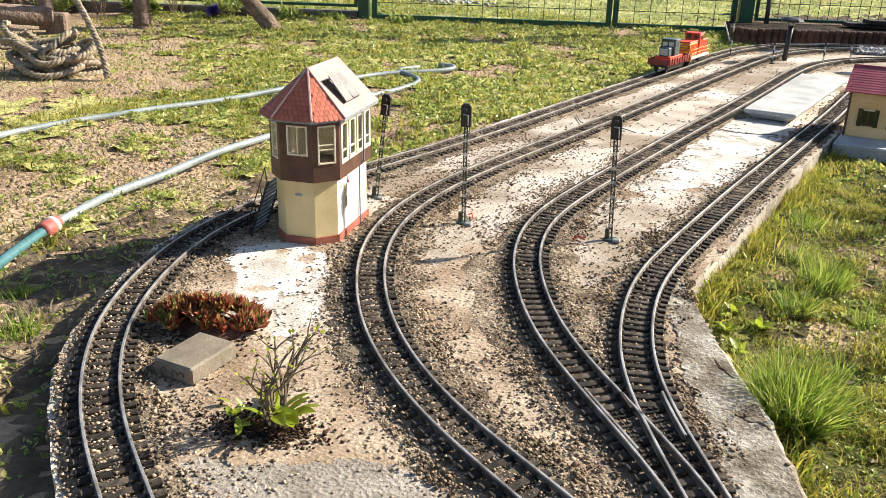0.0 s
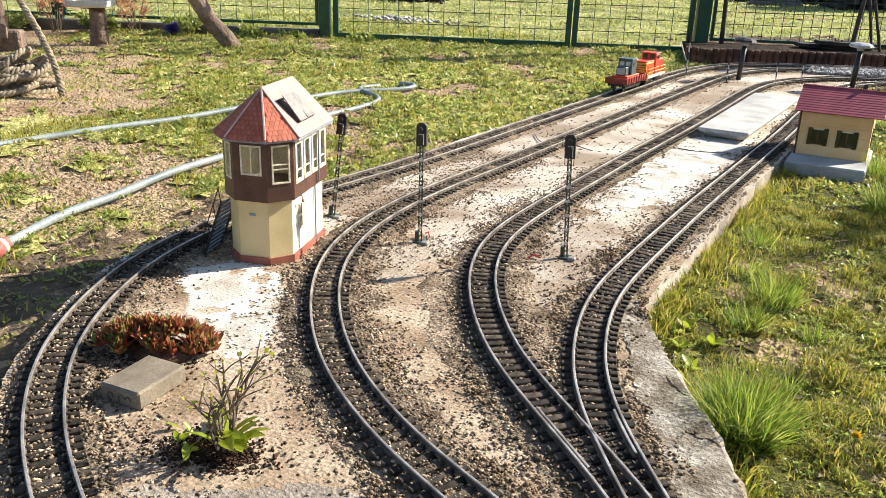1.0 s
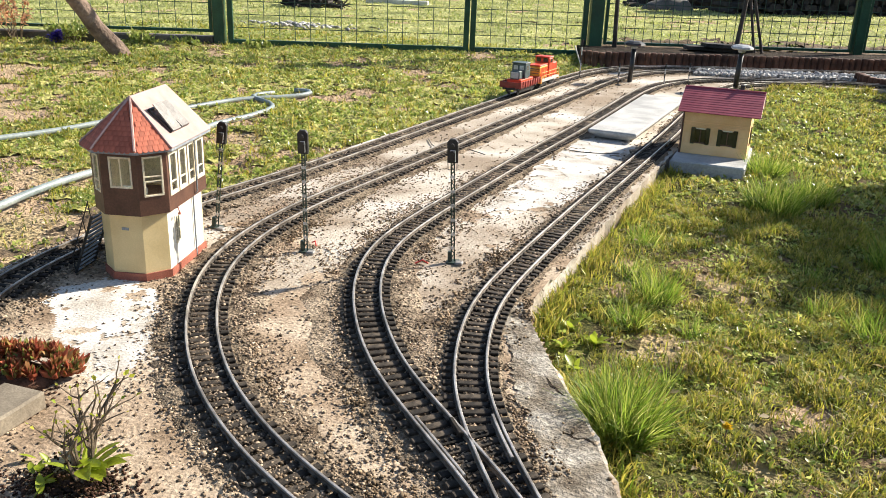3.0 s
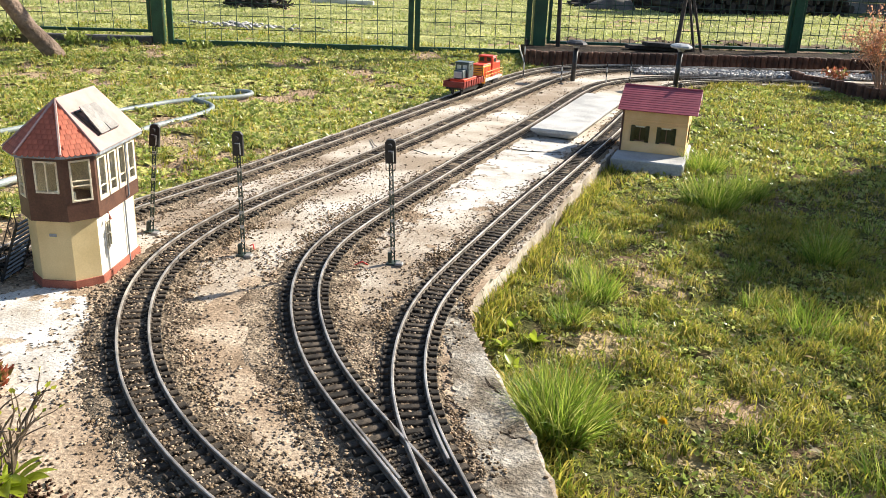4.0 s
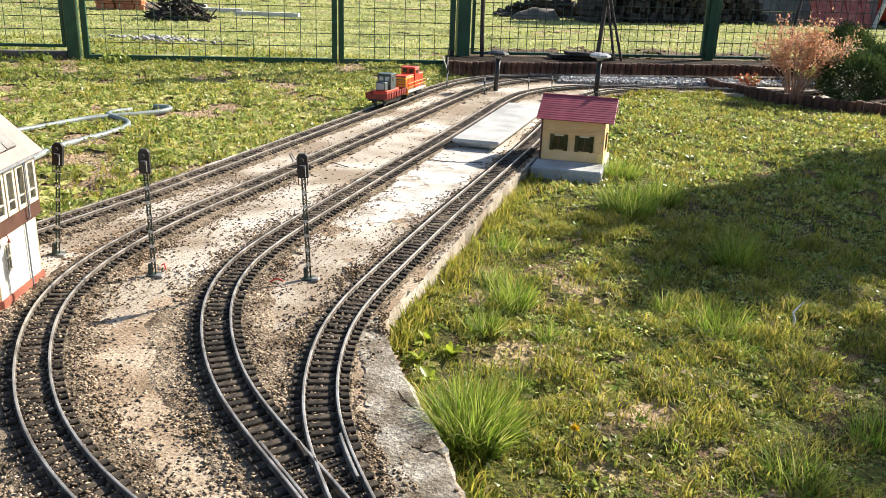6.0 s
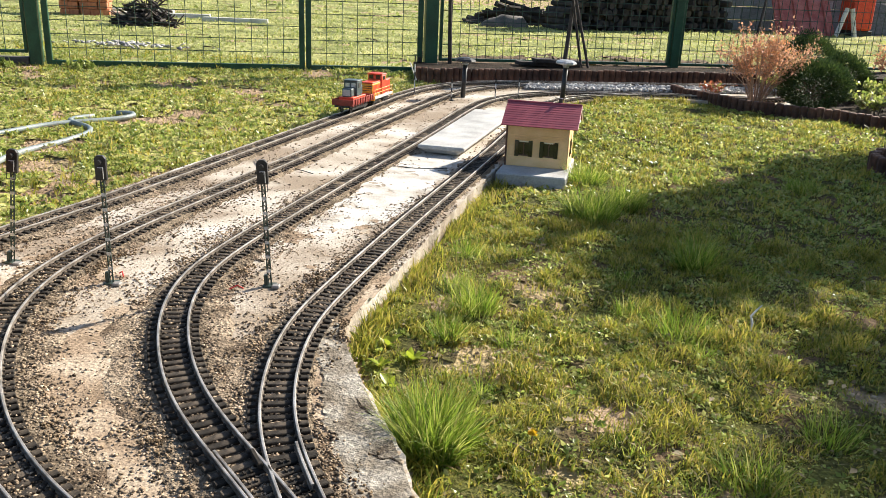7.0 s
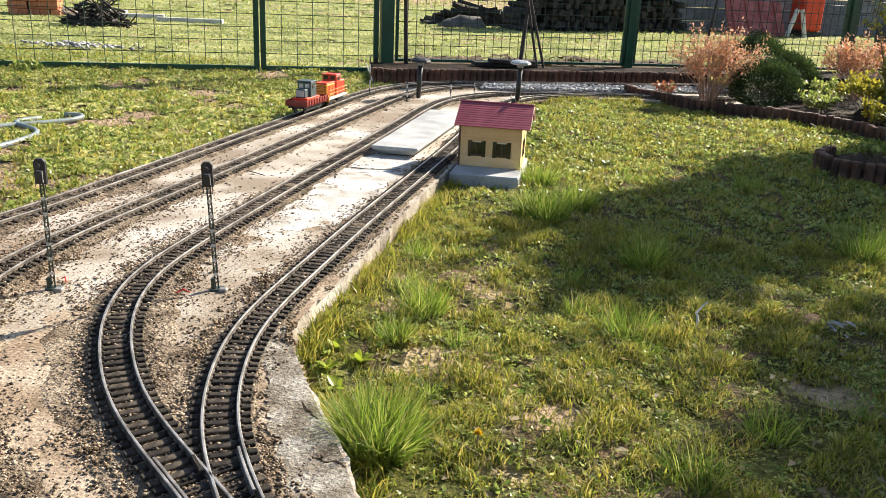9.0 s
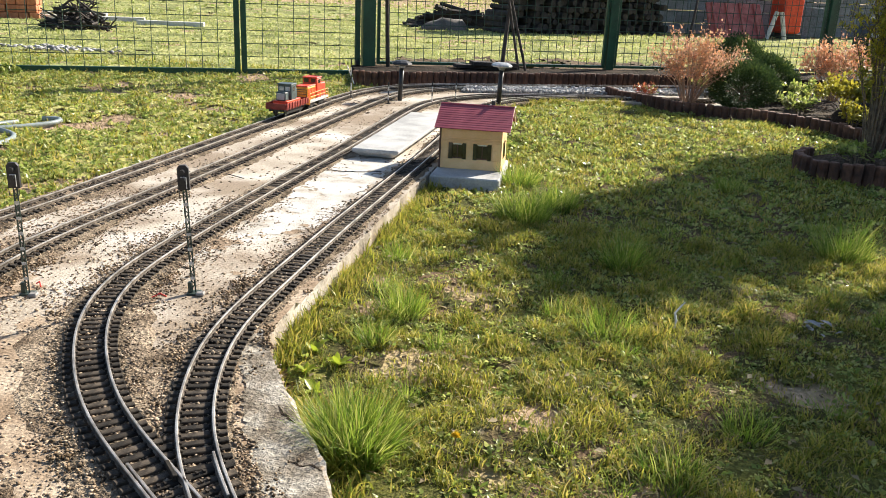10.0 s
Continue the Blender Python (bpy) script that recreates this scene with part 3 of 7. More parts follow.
def swept(q):
    """Mostly clean concrete along the broken edge of the base beside the lawn."""
    e = np.min(np.hypot(q[:, None, 0] - EDGE[None, :, 0], q[:, None, 1] - EDGE[None, :, 1]), axis=1)
    return (e > 0.085 + 0.02 * wav(q[:, 0] * 20, q[:, 1] * 20, 0.0)) | (rng.uniform(0, 1, len(q)) < 0.12)


allp, alls = [], []
for key, path in tracks.items():
    for lo, hi, n, sz in ((0.3, 1.25, 10500, 0.0018), (1.25, 2.3, 7000, 0.0019), (2.3, 6.2, 2500, 0.0026)):
        q, o = along(path, n, 0.052, rng, lo, hi)
        z = np.where(o < 0.045, rng.uniform(0.0045, 0.0085, n) if hi < 2 and key in "CD" else rng.uniform(0.007, 0.0115, n), np.interp(o, [0.045, 0.08], [0.007, 0.001]))
        keep = (o < 0.020) | (o > 0.047) | (rng.uniform(0, 1, n) < 0.35)
        allp.append(np.column_stack([q, z])[keep])
        alls.append((rng.uniform(0.5, 1.5, n) ** 2 * sz)[keep])
P, S = np.concatenate(allp), np.concatenate(alls)
for key, path in tracks.items():
    q, o = along(path, 2600, 0.012, rng, 0.3, 2.2)
    allp.append(np.column_stack([q, rng.uniform(0.0055, 0.0095, 2600) + 0.0022 * (key in "AB")]))
    alls.append(rng.uniform(0.5, 1.5, 2600) ** 2 * 0.0014)
P, S = np.concatenate(allp), np.concatenate(alls)
ok = inside(P[:, 0], P[:, 1], SLAB) & (swept(P) | (P[:, 2] > 0.0065))
scatter("ballast_grains", P[ok], S[ok], M_STONE, "loose sandy ballast grains round the tracks", "gravel", seed=3)

n = 6500
q = np.column_stack([rng.uniform(-1.3, 0.1, n), 0.3 + 4.4 * rng.uniform(0, 1, n) ** 1.8])
dn = np.min([np.min(np.abs(q[:, None, 1] - t[None, ::4, 1]) + np.abs(q[:, None, 0] - t[None, ::4, 0]), axis=1) for t in tracks.values()], axis=0)
ok = inside(q[:, 0], q[:, 1], SLAB) & (rng.uniform(0, 1, n) < np.clip(1.25 - 5.0 * dn + 0.5 * wav(q[:, 0] * 3, q[:, 1] * 3, 2), 0.10, 1) * np.clip(2.2 - 0.9 * q[:, 1], 0.3, 1))
q = q[ok]
q = q[swept(q)]
scatter("strewn_grit", np.column_stack([q, np.full(len(q), 0.0006)]), rng.uniform(0.5, 1.4, len(q)) ** 2 * 0.0011, M_STONED, "brown crumbs of grit strewn over the concrete", "grit", 0.5, 4, True)
q = np.column_stack([rng.uniform(-1.25, 0.05, 52000), 0.3 + 1.6 * rng.uniform(0, 1, 52000) ** 1.15])
q = q[rng.uniform(0, 1, len(q)) < np.clip(0.32 + 0.85 * wav(q[:, 0] * 5, q[:, 1] * 5, 3.3) + 0.4 * wav(q[:, 0] * 15, q[:, 1] * 15, 1.3), 0.08, 1)]
q = q[inside(q[:, 0], q[:, 1], SLAB)]
dn = np.min([np.min(np.hypot(q[:, None, 1] - t[None, ::3, 1], q[:, None, 0] - t[None, ::3, 0]), axis=1) for t in tracks.values()], axis=0)
q = q[rng.uniform(0, 1, len(q)) < np.clip(1.75 - 7.5 * dn + 0.35 * wav(q[:, 0] * 9, q[:, 1] * 9, 0.4) - 1.0 * np.exp(-(((q[:, 0] + 0.86) / 0.11) ** 2 + ((q[:, 1] - 0.98) / 0.18) ** 2)), 0.06, 1)]
q = q[swept(q)]
scatter("sandy_grit", np.column_stack([q, np.full(len(q), 0.0022)]), rng.uniform(0.5, 1.5, len(q)) ** 2 * 0.0017, M_STONE, "fine sandy grit strewn over the concrete", "grit", seed=5)

# crumbly brown earth heaped beside the near rails
cp, cs = [], []
for key, path in tracks.items():
    c = path[(path[:, 1] > 0.4) & (path[:, 1] < 1.75)]
    _, nn = normals(c)
    i = rng.integers(0, len(c), 6500)
    side = rng.choice([-1.0, 1.0], 6500)
    o = side * (0.066 + np.abs(rng.normal(0, 0.016, 6500)) - 0.008)
    q = c[i] + nn[i] * o[:, None] + rng.normal(0, 0.008, (6500, 2))
    heap = 0.10 + 0.8 * wav(q[:, 0] * 7, q[:, 1] * 7, 1.7) + 0.5 * wav(q[:, 0] * 19, q[:, 1] * 19, 0.6)
    dn = np.min([np.min(np.hypot(q[:, None, 1] - t[None, ::2, 1], q[:, None, 0] - t[None, ::2, 0]), axis=1) for t in tracks.values()], axis=0)
    ok = (rng.uniform(0, 1, 6500) < heap) & (dn > 0.049) & inside(q[:, 0], q[:, 1], SLAB)
    q, heap = q[ok], np.clip(heap[ok], 0, 1.2)
    cp.append(np.column_stack([q, rng.uniform(0.0, 0.009, len(q)) * heap]))
    cs.append(rng.uniform(0.5, 1.5, len(q)) ** 2 * 0.0016)
scatter("earth_crumbs", np.concatenate(cp), np.concatenate(cs), M_EARTH, "brown crumbly earth heaped beside the rails", "soil", 0.8, 9, True)

# bare weathered cement along the broken edge, and clean pale cement between the tracks
rim_in = spline([(0.00, 0.55), (-0.055, 0.72), (-0.125, 0.87), (-0.190, 1.00), (-0.255, 1.13), (-0.305, 1.24), (-0.345, 1.345), (-0.338, 1.42)], 0.008)
rim_out = spline([(0.135, 0.20), (0.05, 0.70), (-0.037, 0.892), (-0.11, 1.041), (-0.181, 1.156), (-0.313, 1.394), (-0.311, 1.42)], 0.008)
rim_in = rim_in + 0.006 * np.stack([wav(rim_in[:, 0] * 40, rim_in[:, 1] * 40, 0.5), wav(rim_in[:, 0] * 40, rim_in[:, 1] * 40, 2.5)], 1) + 0.0025 * rng.standard_normal(rim_in.shape)
rim = [tuple(p) for p in rim_in] + [tuple(p - np.array([0.006, 0.003])) for p in rim_out[::-1]]
tagged(part("cement_rim", prism(rim, -0.004, 0.0032), M_RIM), "weathered grey cement along the broken edge of the base", "cement", kind="structure")
for pts in ([(-0.212, 1.160), (-0.203, 1.143), (-0.190, 1.131), (-0.183, 1.122), (-0.172, 1.117)], [(-0.150, 1.02), (-0.128, 1.012), (-0.118, 1.018), (-0.100, 1.006)]):
    q = spline(pts, 0.004)
    q = q + 0.0012 * rng.standard_normal(q.shape)
    wd = 0.0022 * np.sin(np.linspace(0.2, 2.9, len(q)))[:, None] * np.array([[0.6, 0.8]])
    tagged(part("crack", prism([tuple(p) for p in q + wd] + [tuple(p) for p in (q - wd)[::-1]], 0.0, 0.0038), M_BEDSOIL), "dark open crack in the weathered cement", "crack", kind="structure")
LIME = ([(-0.64, 2.86), (-0.52, 2.92), (-0.415, 2.86), (-0.405, 2.60), (-0.420, 2.33), (-0.440, 2.06), (-0.50, 1.98), (-0.585, 1.93), (-0.610, 2.08), (-0.608, 2.30), (-0.620, 2.60)],
        [(-0.975, 1.17), (-0.90, 1.10), (-0.835, 1.02), (-0.80, 0.93), (-0.79, 0.84), (-0.84, 0.86), (-0.95, 0.93), (-1.06, 1.00), (-1.12, 1.07), (-1.10, 1.16)])
for pts in LIME:
    gx, gy = np.meshgrid(np.arange(-1.2, -0.35, 0.006), np.arange(0.8, 2.95, 0.006))
    wx, wy = gx + 0.016 * wav(gx * 9, gy * 9, 0.3) + 0.010 * wav(gx * 30, gy * 30, 1.9), gy + 0.02 * wav(gx * 9, gy * 9, 1.3) + 0.012 * wav(gx * 33, gy * 33, 0.7)
    keep = inside(wx, wy, pts) & (wav(gx * 16, gy * 16, 2.2) + 0.7 * wav(gx * 45, gy * 45, 0.2) < 0.75)
    i0 = np.argwhere(keep[:-1, :-1])
    i0 = i0[:, 0] * gx.shape[1] + i0[:, 1]
    used, i1 = np.unique(np.stack([i0, i0 + 1, i0 + gx.shape[1] + 1, i0 + gx.shape[1]], 1), return_inverse=True)
    v = np.stack([gx, gy, np.full(gx.shape, 0.0011)], -1).reshape(-1, 3)[used]
    tagged(new("pale_cement", arrays("pale_cement", v, [i1.reshape(-1, 4)], M_LIME)), "clean pale cement showing on the base", "cement", kind="structure")

# darker grey patch on the near end of the base
sc = [(-0.78, 0.47), (-0.70, 0.55), (-0.60, 0.60), (-0.52, 0.66), (-0.46, 0.68), (-0.38, 0.66), (-0.30, 0.60), (-0.20, 0.56), (-0.05, 0.5), (0.05, 0.3), (-0.3, 0.2), (-0.52, 0.33)]
sp = spline(sc + sc[:1], 0.012)[:-1]
sp = sp + 0.005 * rng.standard_normal(sp.shape)
tagged(part("grey_patch", prism([tuple(p) for p in sp], -0.003, 0.0013), M_GREYPATCH), "rough darker grey patch on the near concrete", "screed", kind="structure")

# pale stones in the far bend, between the tracks and the palisade
n = 5200
t = rng.uniform(0, 1, n)
q = np.column_stack([-0.45 + 1.5 * t, 5.02 + 0.62 * t + rng.uniform(-0.08, 0.15, n)])
ok = np.array([min(near(tracks["A"], p), near(tracks["C"], p)) > 0.035 for p in q])
q = q[ok]
scatter("white_stones", np.column_stack([q, rng.uniform(0.003, 0.016, len(q))]), rng.uniform(0.005, 0.012, len(q)), M_STONEW, "pale grey crushed stones filling the bend", "stones", 0.8, 6, True)

# ---- signal tower ----
TX, TY, TPHI = -1.063, 1.174, 16.0
tower = thing("signal_tower", "cream and brown model signal tower with red tiled roof", "signal tower", m=pose(TX, TY, 0, 0, 0, TPHI))


def halfoct(a, c, d, g=0.0):
    """Plan of a half octagon with a straight back part, grown by g; front along x from 0 to a, back towards +y."""
    s = c * math.sqrt(0.5)
    k = g * math.tan(math.radians(22.5))
    return [(-k, -g), (a + k, -g), (a + s + g, s - k), (a + s + g, s + d + g), (-s - g, s + d + g), (-s - g, s - k)]


FA, FC, FD = 0.062, 0.048, 0.165
low, high, eave = halfoct(FA, FC, FD), halfoct(FA, FC, FD, 0.008), halfoct(FA, FC, FD, 0.023)
eave[3], eave[4] = (eave[3][0], eave[3][1] - 0.012), (eave[4][0], eave[4][1] - 0.012)
part("plinth", prism(halfoct(FA, FC, FD, 0.003), 0.0, 0.016), M_BRICKRED, tower, "red brick plinth")


def wall_panel(p, q, z0, z1, th, holes, name, material, parent):
    """A wall from p to q in plan, th thick inwards (to its left), with rectangular openings (u0, u1, z0, z1)."""
    p, q = Vector((*p, 0)), Vector((*q, 0))
    L = (q - p).length
    us = sorted({0, L, *[h[0] for h in holes], *[h[1] for h in holes]})
    zs = sorted({z0, z1, *[h[2] for h in holes], *[h[3] for h in holes]})
    bm = bmesh.new()
    e = (q - p).normalized()
    m = Matrix(((e.x, -e.y, 0, p.x), (e.y, e.x, 0, p.y), (0, 0, 1, 0), (0, 0, 0, 1)))
    for a, b in zip(us[:-1], us[1:]):
        for c, d in zip(zs[:-1], zs[1:]):
            if not any(h[0] <= (a + b) / 2 <= h[1] and h[2] <= (c + d) / 2 <= h[3] for h in holes):
                box(bm, a, 0, c, b, th, d)
    bmesh.ops.remove_doubles(bm, verts=bm.verts, dist=1e-6)
    inner = [f for f in bm.faces if all(len(e2.link_faces) > 2 for e2 in f.edges)]
    bmesh.ops.delete(bm, geom=inner, context="FACES")
    bmesh.ops.transform(bm, matrix=m, verts=bm.verts)
    return part(name, bm, material, parent), m


def window(m, u0, u1, z0, z1, parent, bars=(), depth=0.003, w=0.0032):
    """A window in a wall's frame m: outer frame, bars, and a pane."""
    bm = bmesh.new()
    for a in ((u0, z0, u1, z0 + w), (u0, z1 - w, u1, z1), (u0, z0 + w, u0 + w, z1 - w), (u1 - w, z0 + w, u1, z1 - w)):
        box(bm, a[0], -0.0015, a[1], a[2], depth, a[3], 0.0004)
    for k, v in bars:
        if k == "v":
            box(bm, u0 + v * (u1 - u0) - 0.001, -0.001, z0 + w, u0 + v * (u1 - u0) + 0.001, depth - 0.0005, z1 - w)
        else:
            box(bm, u0 + w, -0.001, z0 + v * (z1 - z0) - 0.001, u1 - w, depth - 0.0005, z0 + v * (z1 - z0) + 0.001)
    fr = part("window", bm, M_FRAME, parent, "cream window frame")
    fr.matrix_basis = m
    pn = part("pane", block(u0 + w, 0.001, z0 + w, u1 - w, 0.0018, z1 - w), M_GLASS, fr)
    pn.visible_shadow = False
    return fr


ZM, ZE = 0.134, 0.249
# sunlight on the right wall is put into its whiter plaster colour
lowmats = [M_CREAM, M_CREAM, M_CREAMLIT, M_CREAM, M_CREAM, M_CREAM]
for i in range(6):
    p, q = low[i], low[(i + 1) % 6]
    holes = [(0.030, 0.052, 0.058, 0.113)] if i == 2 else []
    w, m = wall_panel(p, q, 0.0, ZM, 0.004, holes, "lower_wall", lowmats[i], tower)
    for h in holes:
        window(m, *h, tower, (("h", 0.5), ("v", 0.5)))
for i in range(6):
    p, q = high[i], high[(i + 1) % 6]
    L = math.dist(p, q)
    z0, z1 = 0.178, 0.241
    if i == 0:
        holes = [(0.016, L - 0.010, 0.183, z1)]
    elif i == 1:
        holes = [(0.010, L - 0.008, 0.166, z1)]
    elif i == 2:
        holes = [(0.0075 + k * 0.0418, 0.0445 + k * 0.0418, 0.160, z1 + 0.003) for k in range(4)]
    elif i == 5:
        holes = [(0.014, L - 0.010, 0.170, z1)]
    else:
        holes = []
    w, m = wall_panel(p, q, ZM - 0.003, ZE, 0.004, holes, "upper_wall", M_BROWN, tower)
    for h in holes:
        window(m, *h, tower, (("h", 0.38), ("h", 0.5)) if i == 1 else (("v", 0.5),) if i == 0 else (("h", 0.30),), w=0.0075 if i == 2 else 0.0032)
inner = halfoct(FA, FC, FD, 0.0035)
for i in range(6):
    p, q = inner[i], inner[(i + 1) % 6]
    L = math.dist(p, q)
    hz = {0: [(0.014, L - 0.008, 0.183, 0.241)], 1: [(0.008, L - 0.006, 0.166, 0.241)], 2: [(0.0055 + k * 0.0418, 0.0425 + k * 0.0418, 0.160, 0.243) for k in range(4)], 5: [(0.012, L - 0.008, 0.170, 0.241)]}.get(i, [])
    wall_panel(p, q, ZM, ZE - 0.005, 0.0012, hz, "lining", M_FRAME, tower)
part("floor_plate", prism(halfoct(FA, FC, FD, -0.006), 0.128, 0.1335), M_BROWN, tower, "dark upper floor")
# small console inside the glazed room
part("console", block(0.0, 0.03, 0.134, 0.055, 0.05, 0.172, 0.002), M_FRAMEG, tower, "pale lever console")
part("eave_board", prism(eave, ZE, ZE + 0.005), M_GREYTRIM, tower, "grey gutter edge")
part("ceiling_board", prism(halfoct(FA, FC, FD, 0.006), ZE - 0.004, ZE - 0.0005), M_FRAME, tower)
# roof: half-octagonal hip in front, ridge running back
AP, AB = Vector((FA / 2, 0.058, 0.337)), Vector((FA / 2, eave[3][1], 0.337))
ez = ZE + 0.005
ev = [Vector((x, y, ez)) for x, y in eave]
roof_faces = [([ev[0], ev[1], AP], M_TILE), ([ev[1], ev[2], AP], M_TILE), ([ev[2], ev[3], AB, AP], M_TILEPALE), ([ev[3], ev[4], AB], M_TILE), ([ev[4], ev[5], AP, AB], M_TILE), ([ev[5], ev[0], AP], M_TILE)]
bm = bmesh.new()
for vs, _ in roof_faces:
    bm.faces.new([bm.verts.new(v) for v in vs])
bmesh.ops.remove_doubles(bm, verts=bm.verts, dist=1e-5)
part("roof", bm, M_TILE, tower, "red tiled hipped roof")


def tile_mesh(w, h, name, material):
    bm = bmesh.new()
    pts = [(-w / 2, 0.0012), (-w / 2, -h * 0.75), (-w * 0.28, -h), (w * 0.28, -h), (w / 2, -h * 0.75), (w / 2, 0.0012)]
    prism(pts, 0.0, 0.0012, bm)
    me = bpy.data.meshes.new(name)
    bm.to_mesh(me)
    bm.free()
    me.materials.append(material)
    return me


TW, TH = 0.0098, 0.0105
# sun glare on the right slope is put into a paler panel colour
vs = roof_faces[2][0]
nr = (vs[1] - vs[0]).cross(vs[2] - vs[0]).normalized()
bm = bmesh.new()
lo_, hi_ = [bm.verts.new(v - nr * 0.001) for v in vs], [bm.verts.new(v + nr * 0.0022) for v in vs]
bm.faces.new(lo_[::-1])
bm.faces.new(hi_)
for k in range(4):
    bm.faces.new((lo_[k], lo_[(k + 1) % 4], hi_[(k + 1) % 4], hi_[k]))
part("bleached_slope", bm, M_TILEPALE, tower, "pinkish roof slope coloured pale for sun glare")
for vs, material in roof_faces[:2] + roof_faces[5:]:
    a, b = vs[0], vs[1]
    e = (b - a).normalized()
    nrm = (b - a).cross(vs[2] - a).normalized()
    up = nrm.cross(e)
    L = (b - a).length
    top = max((v - a).dot(up) for v in vs)
    poly = [((v - a).dot(e), (v - a).dot(up)) for v in vs]
    me = tile_mesh(TW * 0.94, TH * 1.25, "tile", material)
    rows_n = int(top / TH)
    for r_ in range(rows_n):
        y = (r_ + 1) * TH
        off = TW / 2 * (r_ % 2)
        for k in range(int(L / TW) + 2):
            x = k * TW + off
            if inside(np.array([x - TW * 0.3, x + TW * 0.3]), np.array([y - TH * 0.5] * 2), poly).all():
                c = a + e * x + up * y + nrm * 0.0006
                tilt = Matrix.Rotation(radians(3.0), 4, "X")
                ob = part_of("tile", me, None, tower)
                ob.matrix_basis = Matrix.Translation(c) @ Matrix((e, up, nrm)).transposed().to_4x4() @ tilt
bm = bmesh.new()
for v in (ev[0], ev[1], ev[2], ev[5]):
    tube(bm, [v + Vector((0, 0, 0.002)), AP + Vector((0, 0, 0.001))], 0.0024, 6)
part("hip_cap", bm, M_TILEPALE, tower, "pale hip cap strips")
part("ridge_cap", tube(bmesh.new(), [AP, AB], 0.0026, 6), M_TILEPALE, tower)
# two roof windows on the slope coloured pale for glare
a, b = ev[2], ev[3]
e = (b - a).normalized()
nrm = (b - a).cross(AB - a).normalized()
up = nrm.cross(e)
fm = Matrix.Translation(a) @ Matrix((e, up, nrm)).transposed().to_4x4()
for u, lift in ((0.058, 9), (0.098, 2)):
    bm = bmesh.new()
    for r4 in ((-0.019, 0, 0.019, 0.003), (-0.019, 0.055, 0.019, 0.058), (-0.019, 0, -0.016, 0.058), (0.016, 0, 0.019, 0.058)):
        box(bm, r4[0], r4[1], 0.0, r4[2], r4[3], 0.006)
    rw = part("roof_window", bm, M_BLACK, tower, "dark framed roof window")
    rw.matrix_basis = fm @ Matrix.Translation((u, 0.026, 0.001))
    ps = part("sash", block(-0.017, 0.001, 0.0065, 0.018, 0.060, 0.0085), M_SASH, rw, "dull grey sash")
    ps.matrix_basis = Matrix.Rotation(radians(lift), 4, "X")
# drain pipe and outside lamp on the side coloured white as sunlit, small emblem in front, ladder at the left
sx = low[2][0]
part("drain_pipe", tube(bmesh.new(), [(sx + 0.0125, 0.150, 0.25), (sx + 0.0125, 0.150, 0.14), (sx + 0.003, 0.150, 0.128), (sx + 0.003, 0.150, 0.0)], 0.0016, 6), M_GREYTRIM, tower)
bm = tube(bmesh.new(), [(sx + 0.0, 0.062, 0.128), (sx + 0.010, 0.062, 0.131), (sx + 0.012, 0.062, 0.122)], 0.0012, 6)
tube(bm, [(sx + 0.012, 0.062, 0.124), (sx + 0.012, 0.062, 0.118)], [0.0015, 0.0035], 8)
part("wall_lamp", bm, M_BRICKRED, tower, "red shaded wall lamp")
part("emblem", block(0.022, -0.0015, 0.100, 0.036, 0.0, 0.1055, 0.0008), M_GREYTRIM, tower, "small grey wall emblem")
lad = thing("ladder", "dark steep model stair with rungs and handrail beside the signal tower", "ladder", m=pose(TX, TY, 0, 0, 0, TPHI))
LX0, LX1, LH = -0.087, -0.042, 0.118
for yy in (0.012, 0.082):
    part("stile", tube(bmesh.new(), [(LX0, yy, 0.0), (LX1, yy, LH)], 0.0026, 5), M_BLACK, lad)
for k in range(12):
    t = (k + 0.4) / 12
    xx, zz = LX0 + (LX1 - LX0) * t, LH * t
    part("rung", block(xx - 0.003, 0.012, zz - 0.001, xx + 0.003, 0.082, zz + 0.001), M_BLACK, lad)
part("handrail", tube(bmesh.new(), [(LX0 - 0.004, 0.012, 0.030), (LX1 - 0.004, 0.012, LH + 0.030)], 0.0011, 5), M_BLACK, lad)
for t in (0.03, 0.35, 0.68, 0.97):
    xx, zz = LX0 + (LX1 - LX0) * t, LH * t
    part("rail_post", tube(bmesh.new(), [(xx, 0.012, zz), (xx - 0.004, 0.012, zz + 0.030)], 0.0010, 5), M_BLACK, lad)

# ---- light signals ----


